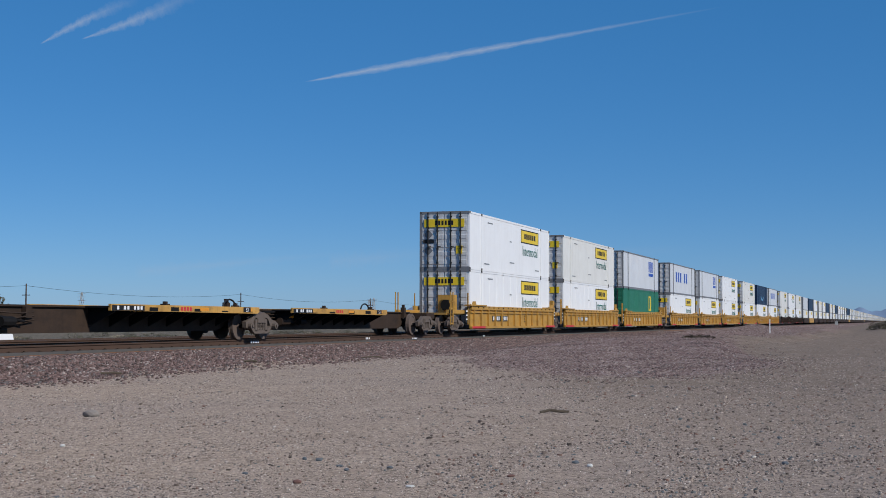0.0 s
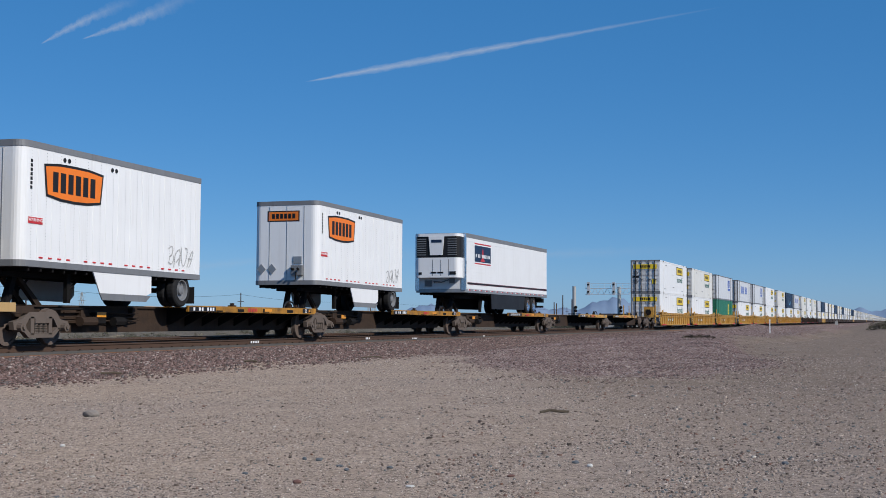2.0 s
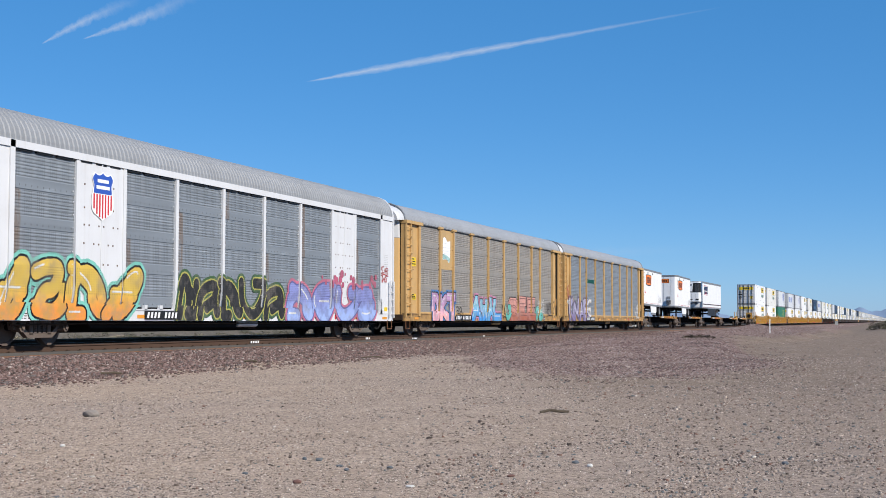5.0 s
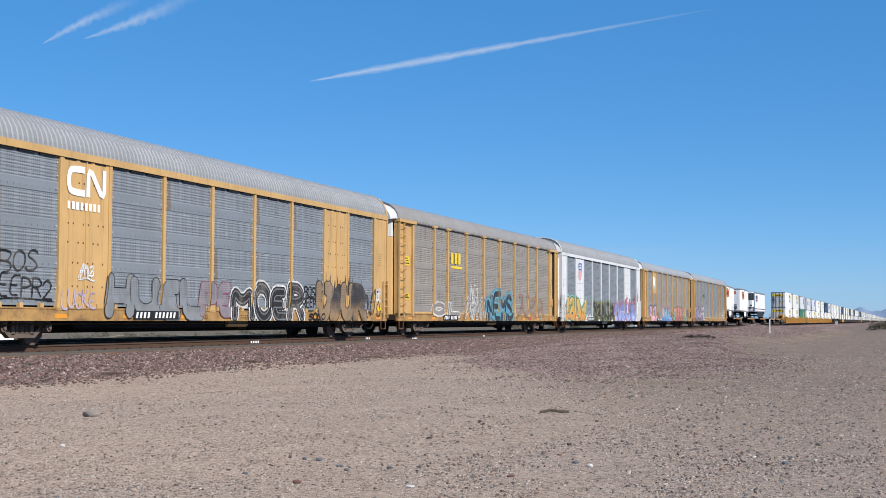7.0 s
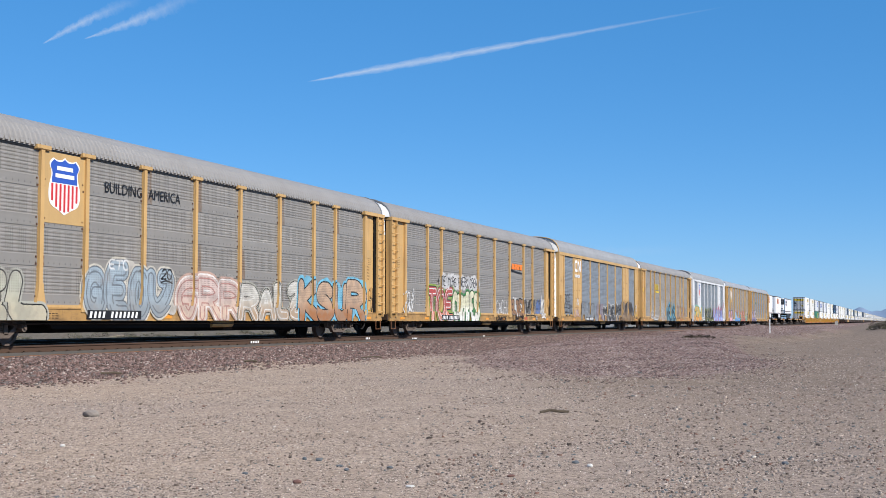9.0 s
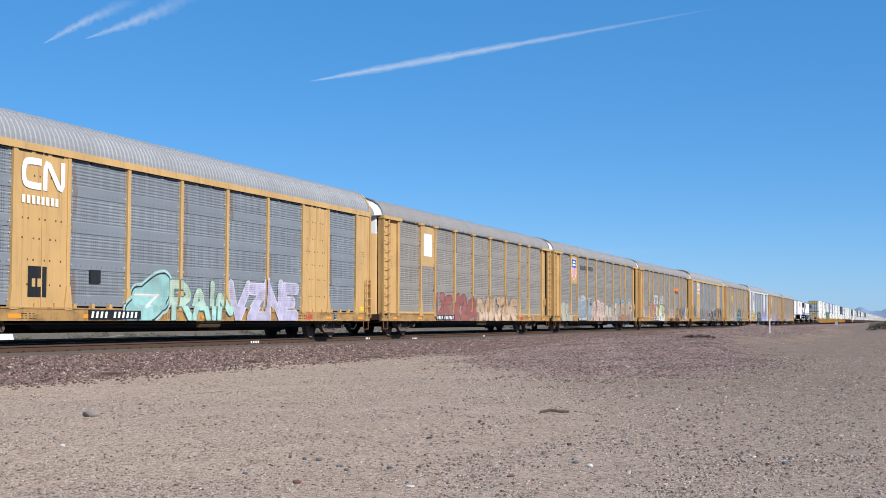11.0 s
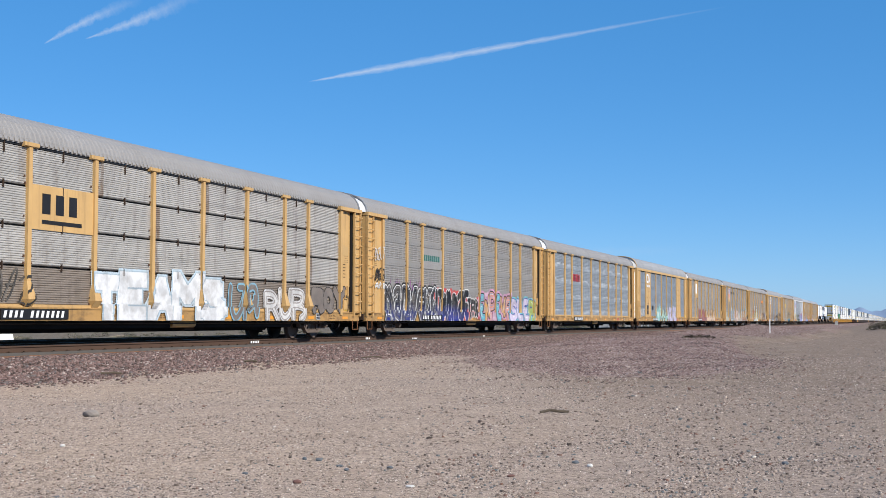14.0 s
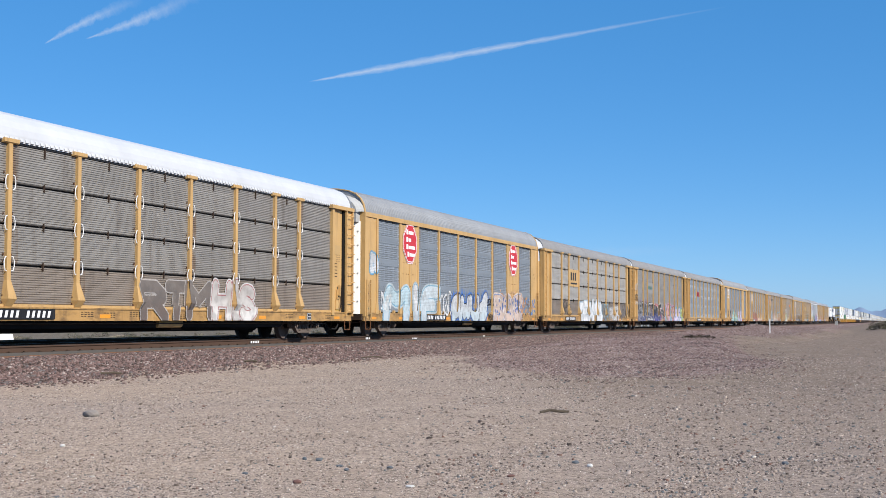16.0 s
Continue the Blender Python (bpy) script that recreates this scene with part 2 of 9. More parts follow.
def spray(colour, low=None, punched=True):
    """Spray paint in one colour, or blended by the sprayer into another one towards its foot."""
    if (colour, low, punched) not in PAINTS:
        m = painted("spray_paint", tuple(0.86 * c + 0.02 * sum(colour) for c in colour), (0.25, 0.22, 0.2), 0.3, 0.6, streak=False, vary=0.10)
        ns, ls, bs = m.node_tree.nodes, m.node_tree.links, m.node_tree.nodes["Principled BSDF"]
        tc = ns.new("ShaderNodeTexCoord").outputs["Object"]
        sp = ns.new("ShaderNodeSeparateXYZ")
        ls.new(tc, sp.inputs[0])
        x, z = sp.outputs[0], sp.outputs[2]
        row = maths(ns, ls, "MODULO", maths(ns, ls, "ADD", z, -1.0), 0.965)
        hx = maths(ns, ls, "GREATER_THAN", maths(ns, ls, "SINE", maths(ns, ls, "MULTIPLY", x, 2 * math.pi / 0.085)), 0.1)
        hz = maths(ns, ls, "GREATER_THAN", maths(ns, ls, "SINE", maths(ns, ls, "MULTIPLY", row, 2 * math.pi / 0.062)), 0.1)
        hole = maths(ns, ls, "MULTIPLY", maths(ns, ls, "MULTIPLY", hx, hz), maths(ns, ls, "MULTIPLY", maths(ns, ls, "GREATER_THAN", row, 0.30), maths(ns, ls, "GREATER_THAN", z, 1.1)))
        worn = ramp_fac(ns, ls, noise_at(ns, ls, tc, 1.6, 6, 0.7), 0.50, 0.72)
        old = bs.inputs["Base Color"].links[0].from_socket
        if low:
            foot = ramp_fac(ns, ls, maths(ns, ls, "ADD", z, maths(ns, ls, "MULTIPLY", noise_at(ns, ls, tc, 1.1, 2, 0.5), 0.5)), 1.65, 1.15)
            old = mixed(ns, ls, foot, old, low)
        fade = ramp_fac(ns, ls, noise_at(ns, ls, tc, 2.8, 3, 0.5), 0.46, 0.62)
        old = mixed(ns, ls, maths(ns, ls, "MULTIPLY", fade, 0.55), old, tuple(0.45 * c + 0.03 for c in colour))
        col = mixed(ns, ls, maths(ns, ls, "MULTIPLY", worn, 0.55), old, (0.24, 0.21, 0.18))
        ls.new(mixed(ns, ls, maths(ns, ls, "MULTIPLY", hole, 0.5 if punched else 0.0), col, (0.02, 0.02, 0.022)), bs.inputs["Base Color"])
        PAINTS[colour, low, punched] = m
    return PAINTS[colour, low, punched]


# ---- mesh tools ----
class Solid:
    """Gathers boxes, prisms and rods into one mesh."""

    def __init__(self):
        self.v, self.f = [], []

    def add(self, verts, faces):
        o = len(self.v)
        self.v += [tuple(p) for p in verts]
        self.f += [tuple(i + o for i in q) for q in faces]
        return self

    def box(self, x0, x1, y0, y1, z0, z1):
        return self.add([(x, y, z) for x in (x0, x1) for y in (y0, y1) for z in (z0, z1)],
                        [(0, 1, 3, 2), (4, 6, 7, 5), (0, 4, 5, 1), (2, 3, 7, 6), (0, 2, 6, 4), (1, 5, 7, 3)])

    def along_x(self, profile, x0, x1):
        """profile: (y, z), counter-clockwise seen from +x."""
        n = len(profile)
        return self.add([(x0, *p) for p in profile] + [(x1, *p) for p in profile],
                        [tuple(range(n))[::-1], tuple(range(n, 2 * n))] + [(i, (i + 1) % n, (i + 1) % n + n, i + n) for i in range(n)])

    def along_y(self, profile, y0, y1):
        """profile: (x, z)."""
        n = len(profile)
        return self.add([(p[0], y0, p[1]) for p in profile] + [(p[0], y1, p[1]) for p in profile],
                        [tuple(range(n)), tuple(range(n, 2 * n))[::-1]] + [(i + n, (i + 1) % n + n, (i + 1) % n, i) for i in range(n)])

    def rod(self, a, b, r, n=8, r2=None):
        a, b = Vector(a), Vector(b)
        d = (b - a).normalized()
        s = d.orthogonal().normalized()
        t = d.cross(s)
        vs = [a + (s * math.cos(k) + t * math.sin(k)) * r for k in (2 * math.pi * i / n for i in range(n))]
        vs += [b + (s * math.cos(k) + t * math.sin(k)) * (r if r2 is None else r2) for k in (2 * math.pi * i / n for i in range(n))]
        return self.add(vs, [tuple(range(n))[::-1], tuple(range(n, 2 * n))] + [(i, (i + 1) % n, (i + 1) % n + n, i + n) for i in range(n)])

    def tube(self, points, r, n=6):
        """One bent tube through the points."""
        pts = [Vector(p) for p in points]
        vs, up = [], None
        for i, p in enumerate(pts):
            d = (pts[min(i + 1, len(pts) - 1)] - pts[max(i - 1, 0)]).normalized()
            s = d.orthogonal().normalized() if up is None else (up - d * up.dot(d)).normalized()
            up, t = s, d.cross(s)
            vs += [p + (s * math.cos(k) + t * math.sin(k)) * r for k in (2 * math.pi * j / n for j in range(n))]
        m = len(pts)
        fs = [(i * n + j, i * n + (j + 1) % n, (i + 1) * n + (j + 1) % n, (i + 1) * n + j) for i in range(m - 1) for j in range(n)]
        return self.add(vs, fs + [tuple(range(n))[::-1], tuple(range((m - 1) * n, m * n))])

    def mesh(self, name, material, smooth=False):
        me = bpy.data.meshes.new(name)
        me.from_pydata(self.v, [], self.f)
        me.materials.append(material)
        if smooth:
            me.polygons.foreach_set("use_smooth", [True] * len(me.polygons))
        me.update()
        return me


def part(name, src, material, parent, label="", at=(0, 0, 0), smooth=False):
    """One mesh object under a thing or a part. src: a Solid or a mesh."""
    me = src.mesh(name, material, smooth) if isinstance(src, Solid) else src
    ob = new(name, me)
    ob.parent = parent
    ob.location = at
    return tagged(ob, label) if label else ob


def thing(name, label, category, group="", at=(0, 0, 0), turn=0):
    ob = new(name)
    ob.empty_display_size = 0.3
    ob.location = at
    ob.rotation_euler[2] = radians(turn)
    return tagged(ob, label, category, group)


def lettering(text, size):
    cu = bpy.data.curves.new("lettering", "FONT")
    cu.body, cu.size, cu.align_x, cu.extrude = text, size, "CENTER", 0.002
    cu.resolution_u = 2
    ob = bpy.data.objects.new("lettering", cu)
    scene.collection.objects.link(ob)
    me = bpy.data.meshes.new_from_object(ob.evaluated_get(bpy.context.evaluated_depsgraph_get()))
    bpy.data.objects.remove(ob)
    me.transform(Matrix.Rotation(radians(90), 4, "X"))
    return me


WORDS = {}


def words(name, text, size, material, parent, at, label="", wide=1.0):
    key = (text, size, material.name, wide)
    if key not in WORDS:
        me = lettering(text, size)
        me.transform(Matrix.Diagonal((wide, 1, 1, 1)))
        me.materials.clear()
        me.materials.append(material)
        WORDS[key] = me
    return part(name, WORDS[key], material, parent, label, at)


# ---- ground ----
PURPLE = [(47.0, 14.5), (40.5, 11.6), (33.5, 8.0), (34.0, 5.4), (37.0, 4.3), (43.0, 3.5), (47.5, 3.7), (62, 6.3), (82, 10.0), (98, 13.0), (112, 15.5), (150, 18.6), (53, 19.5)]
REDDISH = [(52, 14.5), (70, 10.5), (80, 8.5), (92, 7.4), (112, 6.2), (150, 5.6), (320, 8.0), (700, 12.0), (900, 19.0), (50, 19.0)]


def inside(px, py, poly):
    hit = np.zeros(px.shape, bool)
    for (ax, ay), (bx, by) in zip(poly, poly[1:] + poly[:1]):
        cross = (ay > py) != (by > py)
        hit ^= cross & (px < (bx - ax) * (py - ay) / (by - ay + 1e-9) + ax)
    return hit


def soft(a, lo, hi):
    k = np.clip((a - lo) / (hi - lo), 0, 1)
    return k * k * (3 - 2 * k)


def wobble(x, y):
    return (np.sin(x * 0.31 + y * 0.17) + np.sin(x * 0.13 - y * 0.41 + 1.3) + 0.5 * np.sin(x * 0.83 + y * 0.67 + 2.1)) / 2.5


def ground_z(x, y):
    x, y = np.asarray(x, float), np.asarray(y, float)
    z = -0.75 + 0.035 * wobble(x, y) + 0.012 * wobble(3.1 * x, 2.7 * y)
    toe = 18.3 + 0.25 * wobble(x * 2, y * 0)
    z = z + soft(y, toe, 20.0) * (-0.27 - z)                       # shoulder of the train's track
    z = np.where(y > 29.0, -0.27 + soft(y, 29.0, 32.0) * (-0.6 + 0.05 * wobble(x, y)), z)
    # low heap of spread ballast, and the bank beyond the road
    z = z + 0.10 * np.exp(-((x - 62) / 22) ** 2 - ((y - 11.5) / 4.0) ** 2)
    brow = y - 3.5 - 0.18 * (x - 47) + 0.5 * wobble(x * 0.9, y)
    heap = soft(brow, 0.0, 1.7) * (1 - soft(y, 14.5, 18.0)) * soft(x, 40, 66) * (1 - soft(x, 98, 122))
    z = z + 0.42 * heap * (1 + 0.25 * wobble(x * 1.4, y * 2))
    foot = np.interp(x, (72, 90, 112, 150, 200), (8.8, 6.5, 5.2, 4.6, 6.0))
    bank = soft(y - foot + 0.9 * wobble(x * 1.7, y * 0.7), 0.0, 1.9) * soft(x, 72, 86) * (1 - soft(x, 160, 200)) * (1 - soft(y, 14.5, 18.0))
    z = np.where((bank > 0) & (y < 18), np.maximum(z, -0.76 + 0.34 * bank * (1 + 0.5 * wobble(x * 1.3, y * 1.9) + 0.35 * wobble(x * 3.1, y * 2.3))), z)
    z = z + 0.30 * np.exp(-((x - 146) / 15) ** 2) * soft(y + 0.6 * wobble(x, y), 5.8, 7.4) * (1 - soft(y, 13.0, 17.0)) * (1 + 0.3 * wobble(x * 1.1, y * 2))
    z = z + 0.22 * np.exp(-((x - 128) / 24) ** 2 - ((y - 12.0) / 2.2) ** 2) + 0.10 * wobble(x * 0.9, y * 1.7) * np.exp(-((x - 120) / 50) ** 2 - ((y - 12.0) / 5) ** 2)
    z = z + 0.30 * soft(y, 11.5, 15.0) * soft(x, 75, 120) * (1 - soft(y, 18.0, 20.0))
    z = z + 1.25 * np.exp(-((x - 175) / 30) ** 2 - ((y + 1.0) / 3.6) ** 2)
    z = z + 1.5 * np.exp(-((x - 330) / 110) ** 2 - ((y - 2) / 6.0) ** 2)
    return z


def ground():
    xs = np.concatenate([-np.geomspace(4800, 12, 26), np.arange(-11, 8, 1.0), np.arange(8, 70, 0.3), np.arange(70, 200, 0.8), np.geomspace(201, 4900, 54)])
    ys = np.concatenate([-np.geomspace(4800, 14, 26), np.arange(-13, 2, 0.6), np.arange(2, 17.8, 0.3), np.arange(17.8, 20.4, 0.12), np.arange(20.5, 34, 0.5), np.geomspace(35, 4800, 46)])
    gx, gy = np.meshgrid(xs, ys, indexing="ij")
    gz = ground_z(gx, gy)
    nx, ny = gx.shape
    idx = np.arange(nx * ny).reshape(nx, ny)
    quads = np.stack([idx[:-1, :-1], idx[1:, :-1], idx[1:, 1:], idx[:-1, 1:]], -1).reshape(-1, 4)
    me = bpy.data.meshes.new("ground")
    me.from_pydata(np.stack([gx, gy, gz], -1).reshape(-1, 3).tolist(), [], quads.tolist())
    me.polygons.foreach_set("use_smooth", [True] * len(me.polygons))
    bal = soft(gy + 0.45 * wobble(gx * 2.1, gy), 18.2, 19.1) * (gy < 31)
    rng = np.random.default_rng(2)
    near, far = np.zeros_like(gx), np.zeros_like(gx)
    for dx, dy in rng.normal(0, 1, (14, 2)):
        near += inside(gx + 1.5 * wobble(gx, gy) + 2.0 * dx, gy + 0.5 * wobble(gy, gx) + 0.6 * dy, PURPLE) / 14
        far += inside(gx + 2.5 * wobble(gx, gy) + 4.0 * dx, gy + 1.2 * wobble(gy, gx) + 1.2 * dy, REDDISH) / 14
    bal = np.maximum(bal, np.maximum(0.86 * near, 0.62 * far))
    at = me.attributes.new("ballast", "FLOAT", "POINT")
    coarse = soft(0.30 * gx - gy + 1.5 * wobble(gx * 0.6, gy), -0.5, 4.0) * soft(gx, 10, 34)
    me.attributes.new("scrubby", "FLOAT", "POINT").data.foreach_set("value", (soft(gy, 28.5, 31) * (gy < 900)).reshape(-1).astype(np.float32))
    me.attributes.new("coarse", "FLOAT", "POINT").data.foreach_set("value", coarse.reshape(-1).astype(np.float32))
    at = me.attributes["ballast"]
    at.data.foreach_set("value", bal.reshape(-1).astype(np.float32))
    m, ns, ls, bs = nodes_of("desert_ground")
    pos = ns.new("ShaderNodeNewGeometry").outputs["Position"]
    fine, mid, big = noise_at(ns, ls, pos, 9.0, 8, 0.75), noise_at(ns, ls, pos, 1.1, 5), noise_at(ns, ls, pos, 0.12, 4)
    dirt = ramp(ns, [(0.32, (0.200, 0.152, 0.119)), (0.45, (0.265, 0.207, 0.165)), (0.58, (0.300, 0.239, 0.193)), (0.72, (0.35, 0.286, 0.235))])
    ls.new(maths(ns, ls, "ADD", maths(ns, ls, "MULTIPLY", fine, 0.55), maths(ns, ls, "MULTIPLY", mid, 0.45)), dirt.inputs[0])
    col = mixed(ns, ls, ramp_fac(ns, ls, big, 0.45, 0.7), dirt.outputs[0], (0.25, 0.20, 0.168))
    crs = ns.new("ShaderNodeAttribute")
    crs.attribute_name = "coarse"
    col = mixed(ns, ls, maths(ns, ls, "MULTIPLY", crs.outputs["Fac"], ramp_fac(ns, ls, mid, 0.2, 0.55)), col, (0.182, 0.139, 0.108))
    scr = ns.new("ShaderNodeAttribute")
    scr.attribute_name = "scrubby"
    col = mixed(ns, ls, maths(ns, ls, "MULTIPLY", scr.outputs["Fac"], ramp_fac(ns, ls, mid, 0.2, 0.42)), col, (0.115, 0.098, 0.076))
    tuft = noise_at(ns, ls, pos, 1.6, 6, 0.8, (1.0, 1.0, 3.0))
    col = mixed(ns, ls, maths(ns, ls, "MULTIPLY", scr.outputs["Fac"], ramp_fac(ns, ls, tuft, 0.52, 0.6)), col, (0.045, 0.042, 0.03))
    grit_height = 0.0
    for scale, dark, light in ((24.0, 0.48, 1.30), (64.0, 0.55, 1.30)):
        gv = ns.new("ShaderNodeTexVoronoi")
        gv.inputs["Scale"].default_value = scale
        ls.new(pos, gv.inputs[0])
        gs = ns.new("ShaderNodeSeparateColor")
        ls.new(gv.outputs["Color"], gs.inputs[0])
        gr = ramp(ns, [(0.0, (dark,) * 3), (0.22, (0.93,) * 3), (0.8, (1.06,) * 3), (1.0, (light,) * 3)])
        ls.new(gs.outputs[1], gr.inputs[0])
        col = mixed(ns, ls, 1.0, col, gr.outputs[0], "MULTIPLY")
        grit_height = maths(ns, ls, "ADD", grit_height, maths(ns, ls, "MULTIPLY", gv.outputs["Distance"], -0.35 * 26.0 / scale))
    vor = ns.new("ShaderNodeTexVoronoi")
    vor.inputs["Scale"].default_value = 13.0
    ls.new(pos, vor.inputs[0])
    vr = ramp(ns, [(0.0, (0.07, 0.04, 0.036)), (0.35, (0.135, 0.084, 0.075)), (0.7, (0.19, 0.128, 0.115)), (0.95, (0.36, 0.30, 0.275))])
    sep = ns.new("ShaderNodeSeparateColor")
    ls.new(vor.outputs["Color"], sep.inputs[0])
    ls.new(sep.outputs[0], vr.inputs[0])
    att = ns.new("ShaderNodeAttribute")
    att.attribute_name = "ballast"
    fac = ramp_fac(ns, ls, maths(ns, ls, "ADD", att.outputs["Fac"], maths(ns, ls, "MULTIPLY_ADD", fine, 0.9, -0.45)), 0.35, 0.65)
    ls.new(mixed(ns, ls, fac, col, vr.outputs[0]), bs.inputs["Base Color"])
    bs.inputs["Roughness"].default_value = 0.95
    bs.inputs["Diffuse Roughness"].default_value = 1.0
    bs.inputs["Specular IOR Level"].default_value = 0.15
    bp = ns.new("ShaderNodeBump")
    bp.inputs["Strength"].default_value, bp.inputs["Distance"].default_value = 0.5, 0.03
    ls.new(maths(ns, ls, "ADD", maths(ns, ls, "ADD", fine, grit_height), maths(ns, ls, "MULTIPLY", vor.outputs["Distance"], maths(ns, ls, "MULTIPLY", fac, -0.9))), bp.inputs["Height"])
    ls.new(bp.outputs[0], bs.inputs["Normal"])
    me.materials.append(m)
    return tagged(new("ground", me), "pale tan desert dirt with purplish ballast beside the track", "ground", kind="structure")


ground()


GRAIN = (np.array([(1, 0.1, -0.2), (-0.1, 1, -0.2), (-1, -0.1, -0.2), (0.1, -1, -0.2), (0.15, -0.1, 1.15)]), np.array([(0, 1, 4), (1, 2, 4), (2, 3, 4), (3, 0, 4)]))
STONE_ROUGH = (np.array([(x, y, z) for x in (-0.8, 0.8) for y in (-0.7, 0.7) for z in (-0.6, 0.75)]) * np.array([[1, .9, 1], [.75, .9, 1.1], [1.1, 1, 1], [.9, .6, .8], [.9, 1.1, 1], [.7, 1, 1.2], [1, .8, 1], [1.2, .7, .7]]),
               np.array([(0, 1, 3), (0, 3, 2), (4, 6, 7), (4, 7, 5), (0, 4, 5), (0, 5, 1), (2, 3, 7), (2, 7, 6), (1, 5, 7), (1, 7, 3)]))


def scatter(name, label, category, material, xs, ys, sizes, sink=0.25, stone=None):
    """Thousands of loose stones in one mesh, each a squashed, uneven block."""
    rng = np.random.default_rng(len(xs))
    base, faces = stone or STONE_ROUGH
    n, k = len(xs), len(base)
    jit = base[None] * rng.uniform(0.65, 1.25, (n, k, 1)) * np.stack([rng.uniform(0.7, 1.5, n), rng.uniform(0.6, 1.2, n), rng.uniform(0.4, 0.85, n)], -1)[:, None]
    a = rng.uniform(0, 6.283, n)
    c, s = np.cos(a)[:, None], np.sin(a)[:, None]
    vx = (jit[..., 0] * c - jit[..., 1] * s) * sizes[:, None] + xs[:, None]
    vy = (jit[..., 0] * s + jit[..., 1] * c) * sizes[:, None] + ys[:, None]
    vz = jit[..., 2] * sizes[:, None] + (ground_z(xs, ys) + sizes * sink)[:, None]
    tri = (faces[None] + k * np.arange(n)[:, None, None]).reshape(-1)
    me = bpy.data.meshes.new(name)
    me.vertices.add(n * k)
    me.vertices.foreach_set("co", np.stack([vx, vy, vz], -1).reshape(-1).astype(np.float32))
    me.loops.add(len(tri))
    me.loops.foreach_set("vertex_index", tri.astype(np.int32))
    me.polygons.add(len(tri) // 3)
    me.polygons.foreach_set("loop_start", np.arange(0, len(tri), 3, dtype=np.int32))
    me.update(calc_edges=True)
    me.materials.append(material)
    return tagged(new(name, me), label, category, kind="stuff")


def patchy(x, y):
    """Uneven cover of stones: broad drifts with bare wheel paths between them."""
    drift = np.sin(0.9 * x + 2.1 * y + 1.2 * np.sin(0.5 * x - 1.1 * y)) + np.sin(2.3 * y - 0.7 * x + 1.5 * np.sin(0.8 * x + 0.9 * y + 2.0)) + 0.7 * np.sin(3.1 * x + 4.3 * y + 1.8 * np.sin(1.7 * x - 2.9 * y))
    path = np.exp(-((y - 0.30 * x - 1.1) / 0.55) ** 2) + np.exp(-((y - 0.30 * x + 0.9) / 0.5) ** 2)
    return drift / 1.9 - 0.8 * path


